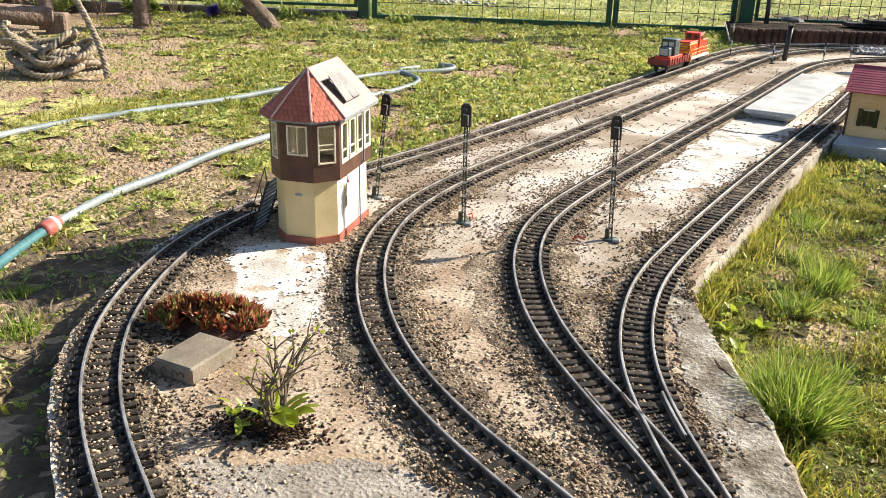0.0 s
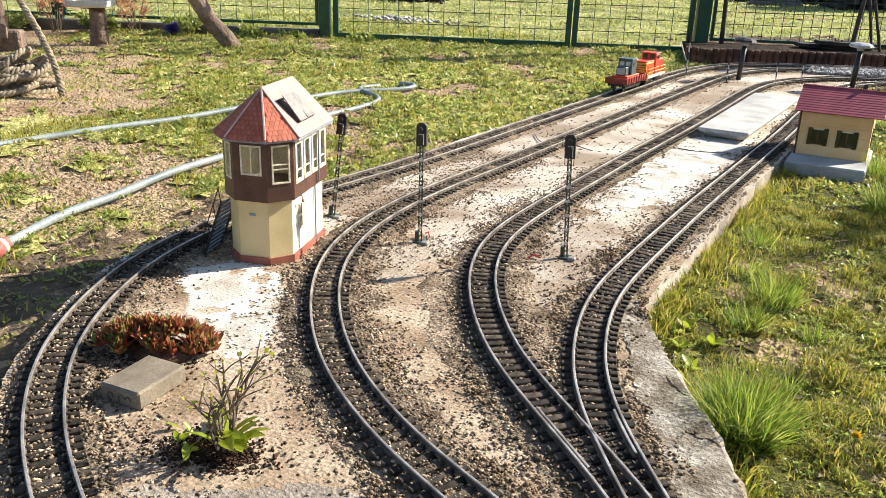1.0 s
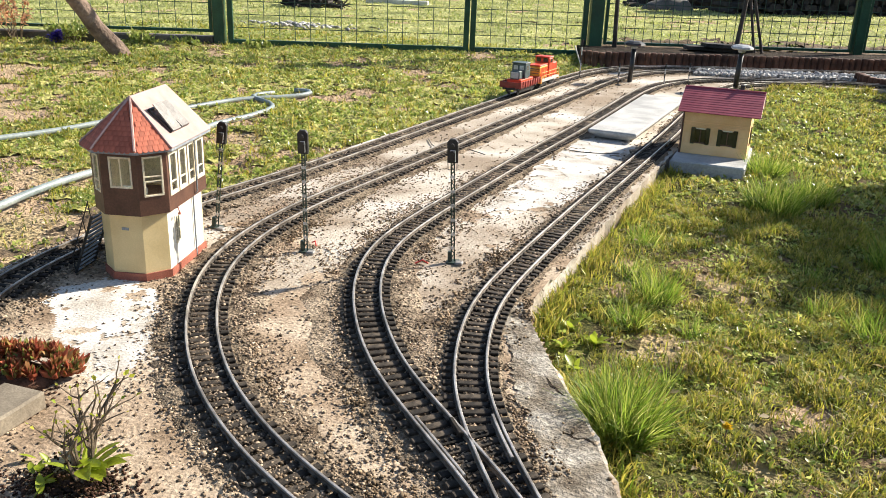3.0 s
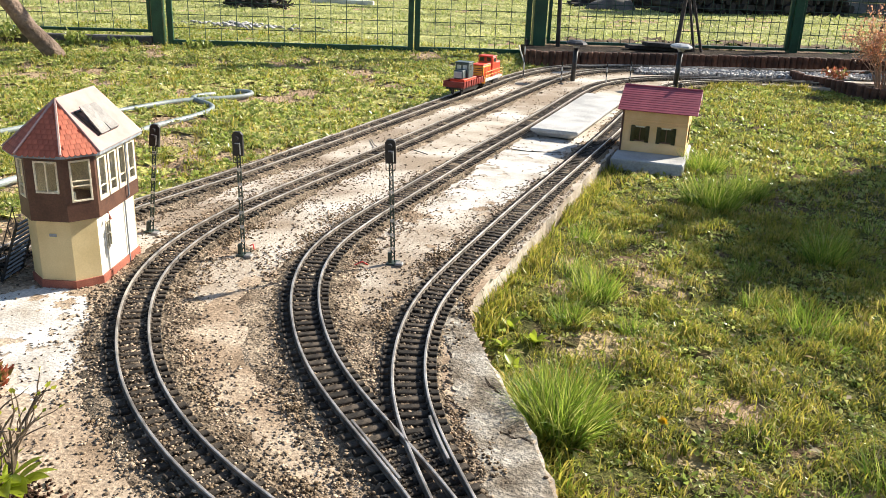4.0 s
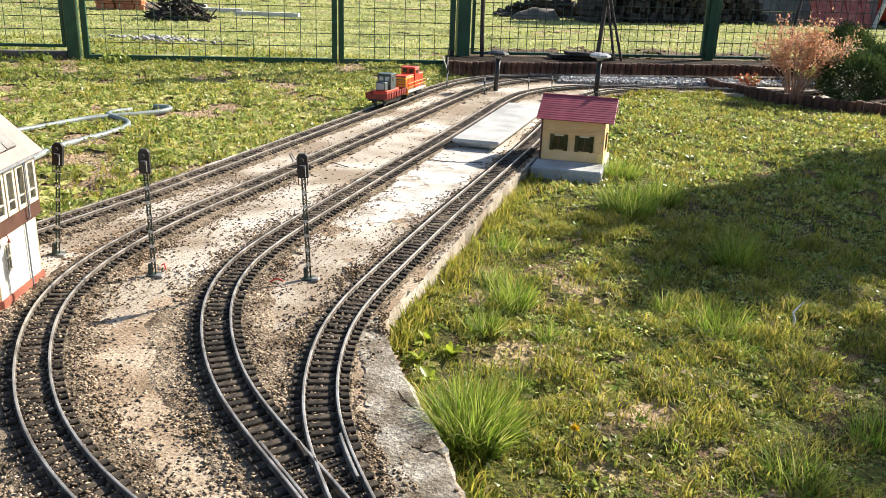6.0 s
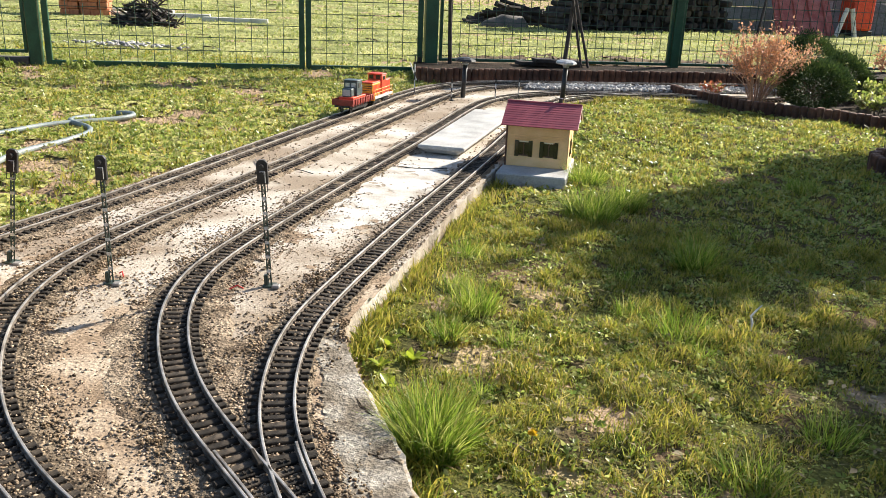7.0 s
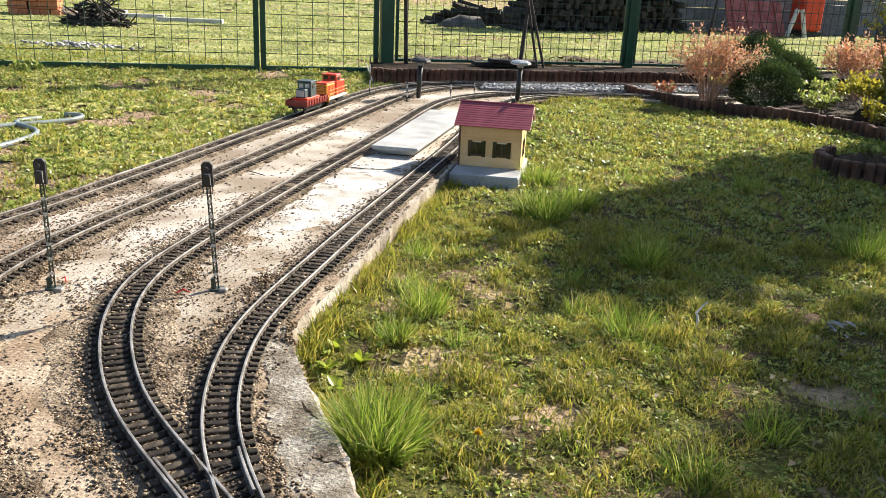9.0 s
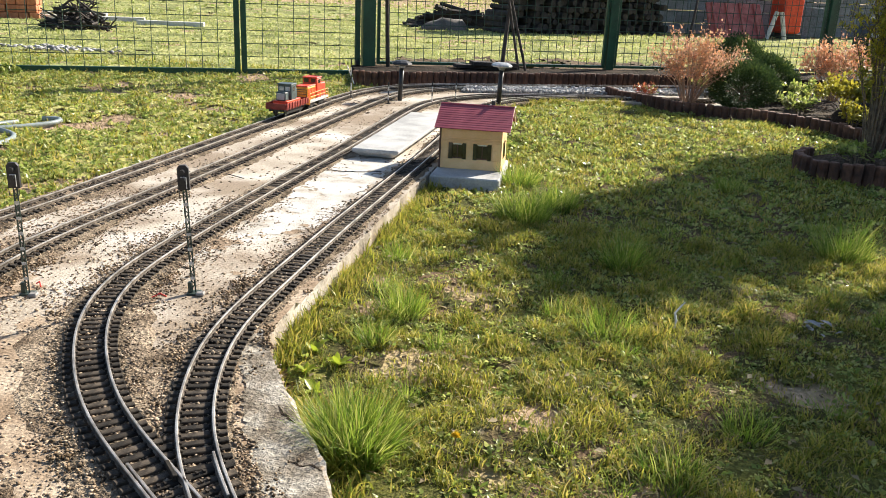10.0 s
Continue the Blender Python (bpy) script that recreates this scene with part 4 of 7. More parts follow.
def signal(x, y, lean, turn, label, h=0.262):
    s = thing("light_signal", label, "railway signal", "light signals by the tracks", m=pose(x, y, 0.0, 0, lean, turn))
    bm = block(-0.013, -0.012, 0, 0.013, 0.012, 0.004, 0.001)
    part("foot", bm, M_MAST, s)
    part("foot_stone", block(0.006, -0.020, 0, 0.022, -0.002, 0.007, 0.002), M_SASH, s, "grey foot weight")
    part("relay_box", block(-0.010, -0.007, 0.004, -0.003, 0.003, 0.026, 0.001), M_MAST, s)
    bm = bmesh.new()
    for dx in (-0.0032, 0.0032):
        tube(bm, [(dx, 0, 0.003), (dx, 0, h - 0.05)], 0.0016, 6)
    k = 0.012
    while k < h - 0.055:
        tube(bm, [(-0.0032, 0, k), (0.0032, 0, k + 0.008)], 0.0011, 4)
        tube(bm, [(0.0032, 0, k + 0.008), (-0.0032, 0, k + 0.016)], 0.0011, 4)
        k += 0.016
    part("lattice_mast", bm, M_MAST, s)
    for k in range(6):
        part("mast_clip", block(-0.004, -0.0022, 0.03 + k * 0.03, 0.004, -0.0014, 0.036 + k * 0.03), M_METALW, s, "pale metal clip")
    hw, hh, z0 = 0.0105, 0.048, h - 0.050
    pts = [(-hw, z0), (hw, z0), (hw, z0 + hh - 0.006), (hw * 0.55, z0 + hh), (-hw * 0.55, z0 + hh), (-hw, z0 + hh - 0.006)]
    bm = prism(pts, -0.004, 0.004)
    bmesh.ops.transform(bm, matrix=pose(0, 0, 0, 90), verts=bm.verts)
    head = part("signal_head", bm, M_BLACK, s, "black signal head")
    for z in (z0 + 0.036, z0 + 0.022):
        part("lamp_hood", tube(bmesh.new(), [(0, -0.0035, z), (0, -0.012, z)], 0.0042, 10), M_BLACK, head)
    bm = bmesh.new()
    tube(bm, [(-0.006, 0.006, z0 + 0.03), (-0.006, 0.010, z0 + 0.03)], 0.001, 5)
    tube(bm, [(0.006, -0.008, z0 + 0.004), (0.006, -0.008, z0 + 0.026)], 0.0009, 5)
    tube(bm, [(-0.004, -0.008, z0 + 0.026), (0.006, -0.008, z0 + 0.026)], 0.0009, 5)
    part("number_bar", bm, M_METALW, head, "pale metal bracket")
    bm = bmesh.new()
    for dx in (-0.009, 0.009):
        tube(bm, [(dx, -0.006, z0), (dx, -0.006, z0 - 0.013)], 0.0008, 5)
    tube(bm, [(-0.009, -0.006, z0 - 0.013), (0.009, -0.006, z0 - 0.013)], 0.0008, 5)
    part("basket_rail", bm, M_BLACK, s)
    return s


signal(-0.528, 1.558, -2.2, 14, "slim dark lattice light signal with a black head")
signal(-0.828, 1.472, -0.3, 14, "slim dark green lattice light signal beside the inner track")
signal(-1.088, 1.514, 6.5, 14, "slightly leaning lattice light signal beside the outer track", 0.247)
for x0, y0, x1, y1 in ((-0.567, 1.520, -0.592, 1.508), (-0.823, 1.505, -0.842, 1.520)):
    tagged(part("red_wire", tube(bmesh.new(), [(x0, y0, 0.004), ((x0 + x1) / 2, (y0 + y1) / 2 + 0.004, 0.010), (x1, y1, 0.004)], 0.0014, 6), M_RED), "short loose red signal wire on the ballast", "wire", "loose wires")
tagged(part("black_cable", tube(bmesh.new(), [tuple(p) + (0.004,) for p in spline([(-1.05, 2.62), (-0.98, 2.52), (-0.9, 2.55), (-0.80, 2.50)], 0.03)], 0.0016, 5), M_BLACK), "thin black cable lying across the concrete", "cable")
tagged(part("black_cable", tube(bmesh.new(), [tuple(p) + (0.004,) for p in spline([(-0.63, 2.74), (-0.56, 2.70), (-0.49, 2.71), (-0.42, 2.74)], 0.03)], 0.0016, 5), M_BLACK), "thin black cable lying across the concrete", "cable")

# ---- small yellow house on its concrete plinth ----
house = thing("model_house", "small ochre model house with maroon roof beside the siding", "model house", m=pose(-0.247, 2.876, 0.004, 0, 0, -0.5))
HW, HD, HH = 0.208, 0.18, 0.137
for i, (p, q) in enumerate((((0, 0), (HW, 0)), ((HW, 0), (HW, HD)), ((HW, HD), (0, HD)), ((0, HD), (0, 0)))):
    L = math.dist(p, q)
    holes = [(0.030, 0.088, 0.036, 0.086), (0.114, 0.174, 0.036, 0.086)] if i == 0 else [(0.06, 0.11, 0.036, 0.086)] if i == 1 else []
    w, m = wall_panel(p, q, 0.0, HH, 0.005, holes, "wall", M_YELLOW, house)
    for u0, u1, z0, z1 in holes:
        bm = bmesh.new()
        for a in ((u0, z0, u1, z0 + 0.004), (u0, z1 - 0.004, u1, z1), (u0, z0, u0 + 0.004, z1), (u1 - 0.004, z0, u1, z1), ((u0 + u1) / 2 - 0.0015, z0, (u0 + u1) / 2 + 0.0015, z1)):
            box(bm, a[0], -0.0005, a[1], a[2], 0.004, a[3])
        fr = part("window", bm, M_BROWN, house, "dark brown window frame")
        fr.matrix_basis = m
        part("pane", block(u0 + 0.004, 0.002, z0 + 0.004, u1 - 0.004, 0.003, z1 - 0.004), M_DARKGLASS, fr)
        for s0, s1 in ((u0 - 0.001, u0 + 0.012), (u1 - 0.012, u1 + 0.001)):
            sh = part("shutter", block(s0, -0.004, z0 - 0.002, s1, -0.0012, z1 + 0.003, 0.0006), M_DARKGLASS, house, "dark shutter")
            sh.matrix_basis = m
    if i in (0, 1):
        k = 0
        z = 0.0
        while z < HH - 0.01:
            for a, b in ((0.0, L),) if not any(h[2] - 0.033 < z < h[3] + 0.002 for h in holes) else ((0.0, holes[0][0] - 0.003), (holes[-1][1] + 0.003, L)):
                bd = part("board", block(a + 0.001, -0.0014, z + 0.0004, b - 0.001, 0.0, z + 0.0338, 0.0005), M_YELLOW, house)
                bd.matrix_basis = m
            z += 0.0345
part("gable", prism([(0, 0), (HD, 0), (HD / 2, 0.062)], 0, 0.004), M_YELLOW, house).matrix_basis = Matrix.Translation((HW, 0, HH)) @ Matrix(((0, 0, -1, 0), (1, 0, 0, 0), (0, 1, 0, 0), (0, 0, 0, 1)))
part("gable", prism([(0, 0), (HD, 0), (HD / 2, 0.062)], 0, 0.004), M_YELLOW, house).matrix_basis = Matrix.Translation((0.004, 0, HH)) @ Matrix(((0, 0, -1, 0), (1, 0, 0, 0), (0, 1, 0, 0), (0, 0, 0, 1)))
RZ = HH + 0.067
for side in (0, 1):
    ey = -0.032 if side == 0 else HD + 0.032
    ezz = HH + 0.003
    a, b, c = Vector((-0.016, ey, ezz)), Vector((HW + 0.030, ey, ezz)), Vector((-0.016, HD / 2, RZ))
    sl = (c - a)
    n_ = 11
    for k in range(n_):
        bm = bmesh.new()
        box(bm, -0.018, 0, 0, HW + 0.030, sl.length / n_ * 1.15, 0.003, 0.0006)
        up = sl.normalized()
        ex = Vector((1, 0, 0)) if side == 0 else Vector((-1, 0, 0))
        nr = ex.cross(up)
        o = a + sl * (k / n_)
        if side:
            o = Vector((HW + 0.012, o.y, o.z))
        else:
            o = Vector((0, o.y, o.z))
        st = part("roof_strip", bm, M_MAROON, house, "maroon shingle course" if k == 0 else "")
        st.matrix_basis = Matrix.Translation(o) @ Matrix((ex, up, nr)).transposed().to_4x4() @ Matrix.Rotation(radians(-3.2), 4, "X")
part("ridge", tube(bmesh.new(), [(-0.017, HD / 2, RZ + 0.002), (HW + 0.030, HD / 2, RZ + 0.002)], 0.004, 8), M_MAROON, house)
part("verge_board", prism([(-0.032, HH - 0.002), (HD / 2, RZ - 0.006), (HD + 0.032, HH - 0.002), (HD + 0.032, HH + 0.004), (HD / 2, RZ), (-0.032, HH + 0.004)], 0, 0.003), M_FRAME, house, "pale verge board").matrix_basis = Matrix.Translation((HW + 0.0285, 0, 0)) @ Matrix(((0, 0, -1, 0), (1, 0, 0, 0), (0, 1, 0, 0), (0, 0, 0, 1)))
part("chimney", block(HW * 0.75, HD / 2 + 0.005, RZ - 0.02, HW * 0.75 + 0.013, HD / 2 + 0.018, RZ + 0.020, 0.001), M_BLACK, house)
part("corner_post", block(-0.004, -0.004, 0, 0.002, 0.002, HH, 0.0008), M_BROWN, house)
for z in (0.094, 0.104):
    part("cornice", block(0.003, -0.0042, z, HW - 0.003, -0.0015, z + 0.0035, 0.0008), M_YELLOW, house, "raised ochre moulding")
for u in (0.030, 0.114):
    part("window_ledge", block(u + 0.014, -0.0045, 0.0835, u + 0.044, -0.001, 0.0875, 0.0006), M_FRAME, house, "pale window head")
plinth = part("concrete_plinth", block(-0.012, -0.132, -0.070, 0.218, 0.215, -0.0005, 0.004), M_PLATE)
plinth.matrix_basis = pose(-0.247, 2.876, 0.004, 0, 0, -0.5)
tagged(plinth, "grey cast concrete plinth under the small house", "concrete block")

# grey platform slab between two tracks
bm = bmesh.new()
lo = [(-0.540, 2.960), (-0.432, 2.950), (-0.375, 3.85), (-0.520, 3.85)]
hi = [(-0.574, 2.936), (-0.404, 2.930), (-0.353, 3.86), (-0.540, 3.86)]
vl = [bm.verts.new((x, y, 0.006)) for x, y in lo]
vm = [bm.verts.new((x, y, 0.024)) for x, y in hi]
vh = [bm.verts.new((x, y, 0.036)) for x, y in hi]
bm.faces.new(vl[::-1])
bm.faces.new(vh)
for a, b in ((vl, vm), (vm, vh)):
    for k in range(4):
        bm.faces.new((a[k], a[(k + 1) % 4], b[(k + 1) % 4], b[k]))
bmesh.ops.recalc_face_normals(bm, faces=bm.faces)
bmesh.ops.bevel(bm, geom=list(bm.edges), offset=0.003, segments=1, affect="EDGES")
tagged(part("platform_slab", bm, M_PLATE), "light grey concrete platform slab lying between two tracks", "concrete slab")

# ---- the train: a flat wagon with a cab on it and a diesel locomotive ----
pa = tracks["A"]
cut = lambda y: pa[np.argmin(np.abs(pa[:, 1] - y))]


def on_track(y0, y1):
    a, b = cut(y0), cut(y1)
    return pose((a[0] + b[0]) / 2, (a[1] + b[1]) / 2, TOP, 0, 0, math.degrees(math.atan2(b[1] - a[1], b[0] - a[0])))


def wheel(parent, x, s, r=0.0145):
    w = part("wheel", tube(bmesh.new(), [(x, s * 0.019, r), (x, s * 0.0235, r)], r, 16), M_BLACK, parent)
    part("hub", tube(bmesh.new(), [(x, s * 0.0235, r), (x, s * 0.0255, r)], r * 0.4, 10), M_METALW, w)


wagon = thing("flat_wagon", "dark red low-sided railway wagon standing on the outer track", "railway wagon", m=on_track(3.54, 3.78))
part("frame", block(-0.125, -0.036, 0.028, 0.125, 0.036, 0.036, 0.001), M_BLACK, wagon)
part("deck", block(-0.125, -0.045, 0.036, 0.125, 0.045, 0.041, 0.001), M_WRED, wagon)
for s in (-1, 1):
    part("side_board", block(-0.125, s * 0.045 - 0.0018, 0.041, 0.125, s * 0.045 + 0.0018, 0.062, 0.0006), M_WRED, wagon)
    for k in range(9):
        part("stanchion", block(-0.121 + k * 0.03 - 0.002, s * 0.0485 - 0.0015, 0.034, -0.121 + k * 0.03 + 0.002, s * 0.0485 + 0.0015, 0.063), M_WRED, wagon)
    part("axle_frame", block(-0.095, s * 0.03 - 0.002, 0.012, 0.095, s * 0.03 + 0.002, 0.026, 0.002), M_BLACK, wagon)
    for x in (-0.08, 0.08):
        wheel(wagon, x, s)
for x in (-0.125, 0.125):
    part("end_board", block(x - 0.002, -0.043, 0.041, x + 0.002, 0.043, 0.062, 0.0006), M_WRED, wagon)
    for s in (-1, 1):
        part("buffer", tube(bmesh.new(), [(x, s * 0.025, 0.034), (x + math.copysign(0.012, x), s * 0.025, 0.034)], [0.003, 0.006], 10), M_BLACK, wagon)
for k in range(3):
    bm = tube(bmesh.new(), [(0.118, -0.042, 0.062), (0.118, -0.042, 0.095), (0.118, 0.042, 0.095), (0.118, 0.042, 0.062)], 0.002, 5) if k == 0 else tube(bmesh.new(), [(0.118, -0.042, 0.064 + 0.011 * k), (0.118, 0.042, 0.064 + 0.011 * k)], 0.0014, 5)
    part("end_rail", bm, M_BLACK, wagon, "dark end rail" if k == 0 else "")
shunt = thing("model_shunter", "small grey green locomotive body with red frame loaded on the wagon", "model locomotive", m=on_track(3.54, 3.78))
part("red_frame", block(-0.085, -0.034, 0.041, 0.065, 0.034, 0.068, 0.002), M_LRED, shunt, "bright red frame")
part("bonnet", block(-0.078, -0.022, 0.068, -0.035, 0.022, 0.104, 0.003), M_GREYGREEN, shunt)
part("radiator", block(-0.0805, -0.018, 0.072, -0.078, 0.018, 0.100, 0.001), M_FRAMEG, shunt, "pale grey radiator grille")
cab = part("cab", block(-0.034, -0.032, 0.068, 0.022, 0.032, 0.132, 0.002), M_GREYGREEN, shunt)
# the reflection in the front panes is a pale metal colour
for y in (-0.014, 0.014):
    part("cab_window", block(-0.0352, y - 0.010, 0.106, -0.0338, y + 0.010, 0.124, 0.0008), M_METALW, cab, "cab window with its reflection as pale colour")
for s in (-1, 1):
    part("side_window", block(-0.02, s * 0.0322 - 0.0008, 0.104, 0.006, s * 0.0322 + 0.0008, 0.124, 0.0006), M_DARKGLASS, cab)
part("cab_roof", block(-0.038, -0.035, 0.132, 0.026, 0.035, 0.137, 0.002), M_GREYGREEN, shunt)
part("rear_bonnet", block(0.022, -0.022, 0.068, 0.055, 0.022, 0.110, 0.003), M_GREYGREEN, shunt)

loco = thing("diesel_locomotive", "orange red and yellow model diesel locomotive on the outer track", "model locomotive", m=on_track(3.81, 4.07))
part("underframe", block(-0.125, -0.043, 0.030, 0.125, 0.043, 0.042, 0.001), M_FRAMEG, loco, "pale grey underframe")
part("bogie", block(-0.10, -0.03, 0.010, -0.03, 0.03, 0.030, 0.002), M_BLACK, loco)
part("bogie", block(0.03, -0.03, 0.010, 0.10, 0.03, 0.030, 0.002), M_BLACK, loco)
for x in (-0.085, -0.048, 0.048, 0.085):
    for s in (-1, 1):
        wheel(loco, x, s)
hood = part("long_hood", block(-0.122, -0.030, 0.042, -0.012, 0.030, 0.100, 0.003), M_LYEL, loco, "yellow orange long hood")
part("hood_top", block(-0.123, -0.031, 0.100, -0.012, 0.031, 0.107, 0.003), M_LRED, hood, "red hood top")
part("hood_end", block(-0.1245, -0.028, 0.044, -0.1222, 0.028, 0.101, 0.0008), M_LYEL, hood, "yellow hood end")
for k in range(5):
    for s in (-1, 1):
        part("louvre", block(-0.112 + k * 0.02, s * 0.0302 - 0.0008, 0.05, -0.098 + k * 0.02, s * 0.0302 + 0.0008, 0.094), M_LRED, hood)
lc = part("cab", block(-0.012, -0.036, 0.042, 0.046, 0.036, 0.130, 0.004), M_LRED, loco)
part("cab_roof", block(-0.016, -0.038, 0.130, 0.050, 0.038, 0.137, 0.003), M_LRED, loco)
for y in (-0.017, 0.017):
    part("cab_window", block(-0.0135, y - 0.011, 0.112, -0.0118, y + 0.011, 0.134, 0.0006), M_DARKGLASS, lc, "dark cab window")
for s in (-1, 1):
    part("side_window", block(0.002, s * 0.0364 - 0.0008, 0.108, 0.032, s * 0.0364 + 0.0008, 0.125, 0.0006), M_DARKGLASS, lc)
part("short_hood", block(0.046, -0.030, 0.042, 0.122, 0.030, 0.104, 0.004), M_LRED, loco)
for s in (-1, 1):
    for z in (0.058, 0.074):
        part("handrail", tube(bmesh.new(), [(-0.122, s * 0.042, z), (0.122, s * 0.042, z)], 0.0014, 5), M_LYEL, loco, "yellow handrail")
    for k in range(8):
        part("handrail_post", tube(bmesh.new(), [(-0.120 + k * 0.0343, s * 0.042, 0.04), (-0.120 + k * 0.0343, s * 0.042, 0.075)], 0.0013, 5), M_LYEL, loco)
for x in (-1, 1):
    part("headstock", block(x * 0.125 - 0.003, -0.043, 0.024, x * 0.125 + 0.003, 0.043, 0.046, 0.001), M_LYEL, loco, "yellow headstock")

# ---- things lying near the camera on the concrete ----
pav = part("paver_block", block(-0.035, -0.047, 0, 0.035, 0.047, 0.027, 0.003), M_BLOCK)
pav.matrix_basis = pose(-0.838, 0.722, 0.001, 0, 0, 4)
tagged(pav, "grey brown concrete paver block lying on the base", "paver block")
bm = bmesh.new()
for k, x in enumerate((-0.016, 0.004, 0.016)):
    tube(bm, [(x + 0.005 * math.cos(t), -0.0474, 0.011 + 0.006 * math.sin(t)) for t in np.linspace(0, 5.0 - k, 9)], 0.0009, 4)
part("scribble", bm, M_BLACK, pav, "dark scratched marks")


def blades(name, xyz, h, w, bend, material, label, category, kind="stuff", parent=None, seed=1, az=None, lean=None):
    """Grass: every blade a bent strip of a quad and a tip."""
    r = np.random.default_rng(seed)
    n = len(xyz)
    a = r.uniform(0, 2 * math.pi, n) if az is None else az
    f = r.uniform(0, 2 * math.pi, n)
    b = r.uniform(0.2, 1.0, n) * bend if lean is None else lean
    d = np.stack([np.cos(a), np.sin(a), np.zeros(n)], 1)
    s = np.stack([np.cos(f), np.sin(f), np.zeros(n)], 1) * (w / 2)[:, None]
    up = np.array([0, 0, 1.0])
    m1 = xyz + d * (b * h * 0.22)[:, None] + up * (h * 0.55 * np.cos(b * 0.4))[:, None]
    m2 = xyz + d * (b * h * 0.75)[:, None] + up * (h * np.cos(np.clip(b, 0, 1.4) * 0.75))[:, None]
    v = np.stack([xyz - s, xyz + s, m1 + s * 0.85, m1 - s * 0.85, m2], 1).reshape(-1, 3)
    i = np.arange(n)[:, None] * 5
    me = arrays(name, v, [i + np.array([[0, 1, 2, 3]]), i + np.array([[3, 2, 4]])], material)
    ob = new(name, me)
    if parent is not None:
        ob.parent = parent
        return ob
    return tagged(ob, label, category, kind=kind)


def leaves(name, xyz, size, material, parent=None, label="", seed=1, upright=0.5, ratio=0.5, out=None):
    """Many small leaves: folded lozenges of four corners, turned at random."""
    r = np.random.default_rng(seed)
    n = len(xyz)
    a = r.uniform(0, 2 * math.pi, n)
    t = r.uniform(-0.3, 1.0, n) * upright * 1.57
    d = np.stack([np.cos(a) * np.cos(t), np.sin(a) * np.cos(t), np.sin(t)], 1) if out is None else out
    s = np.stack([-np.sin(a), np.cos(a), r.normal(0, 0.35, n)], 1)
    s = s - d * np.sum(s * d, 1)[:, None]
    s /= np.linalg.norm(s, axis=1)[:, None]
    size = np.asarray(size) * np.ones(n)
    L, W = size[:, None], (size * ratio / 2)[:, None]
    k = np.cross(d, s) * (size * 0.12)[:, None]
    v = np.stack([xyz, xyz + d * L * 0.5 + s * W + k, xyz + d * L, xyz + d * L * 0.5 - s * W + k], 1).reshape(-1, 3)
    i = np.arange(n)[:, None] * 4
    me = arrays(name, v, [i + np.array([[0, 1, 2]]), i + np.array([[0, 2, 3]])], material)
    ob = new(name, me)
    if parent is not None:
        ob.parent = parent
        if label:
            ob["label"] = label
    return ob


# succulent cushion: rosettes of pointed fleshy leaves
succ = thing("succulent_cushion", "low cushion of red and green succulent rosettes", "succulent plant", m=pose(-0.915, 0.815, 0))
bs, outs, szs = [], [], []
for k in range(95):
    a, rr = rng.uniform(0, 6.28), math.sqrt(rng.uniform(0, 1))
    c = np.array([0.085 * rr * math.cos(a) * 0.9 + 0.02 * math.sin(a), 0.05 * rr * math.sin(a) + 0.03 * rr * math.cos(a), 0.006 + 0.034 * (1 - rr * rr)])
    for j in range(22):
        b, t = rng.uniform(0, 6.28), rng.uniform(0.6, 1.55)
        bs.append(c)
        outs.append((math.cos(b) * math.cos(t), math.sin(b) * math.cos(t), math.sin(t)))
        szs.append(rng.uniform(0.014, 0.029))
leaves("rosette_leaves", np.array(bs), np.array(szs), L_SUCC, succ, out=np.array(outs), ratio=0.34, seed=11)
bm = bmesh.new()
bmesh.ops.create_icosphere(bm, subdivisions=2, radius=1, matrix=Matrix.LocRotScale((0, 0, 0), None, (0.066, 0.040, 0.022)))
part("soil_mound", bm, M_MULCH, succ, "dark soil mound", True)
scatter("mulch_crumbs", np.column_stack([rng.normal(-0.915, 0.05, 500), rng.normal(0.80, 0.035, 500), np.full(500, 0.002)]), rng.uniform(0.001, 0.004, 500), M_MULCH, "dark soil crumbs round the plants", "soil", seed=12)


def twigs(bm, base, d, length, r, depth, rr, tips):
    """A branching twig: bends, then splits."""
    pts, p, v = [Vector(base)], Vector(base), Vector(d).normalized()
    for _ in range(4):
        v = (v + Vector(rr.normal(0, 0.16, 3)) + Vector((0, 0, 0.05))).normalized()
        p = p + v * length / 4
        pts.append(p.copy())
    tube(bm, pts, [r * (1 - 0.12 * i) for i in range(5)], 5)
    tips.append((p.copy(), v.copy()))
    if depth:
        for _ in range(2 + int(rr.uniform() < 0.4)):
            o = (v + Vector(rr.normal(0, 0.55, 3))).normalized()
            twigs(bm, pts[rr.integers(2, 5)], o, length * rr.uniform(0.55, 0.8), r * 0.62, depth - 1, rr, tips)


plant = thing("budding_shrub", "bare twiggy shrub with yellow green leaves sprouting from mulch", "shrub", m=pose(-0.640, 0.668, 0))
rr = np.random.default_rng(21)
for k in range(6):
    bm, tips = bmesh.new(), []
    a = k * 1.05 + rr.uniform(-0.3, 0.3)
    twigs(bm, (0.006 * math.cos(a), 0.006 * math.sin(a), 0), (0.30 * math.cos(a), 0.30 * math.sin(a), 1), rr.uniform(0.055, 0.080), 0.0030, 2, rr, tips)
    part("twig", bm, M_TWIG, plant)
    bud = np.array([tuple(p) for p, v in tips])
    leaves("bud", bud, rr.uniform(0.005, 0.010, len(bud)), L_YEL, plant, out=np.array([tuple(v) for p, v in tips]), ratio=0.6, seed=400 + k)


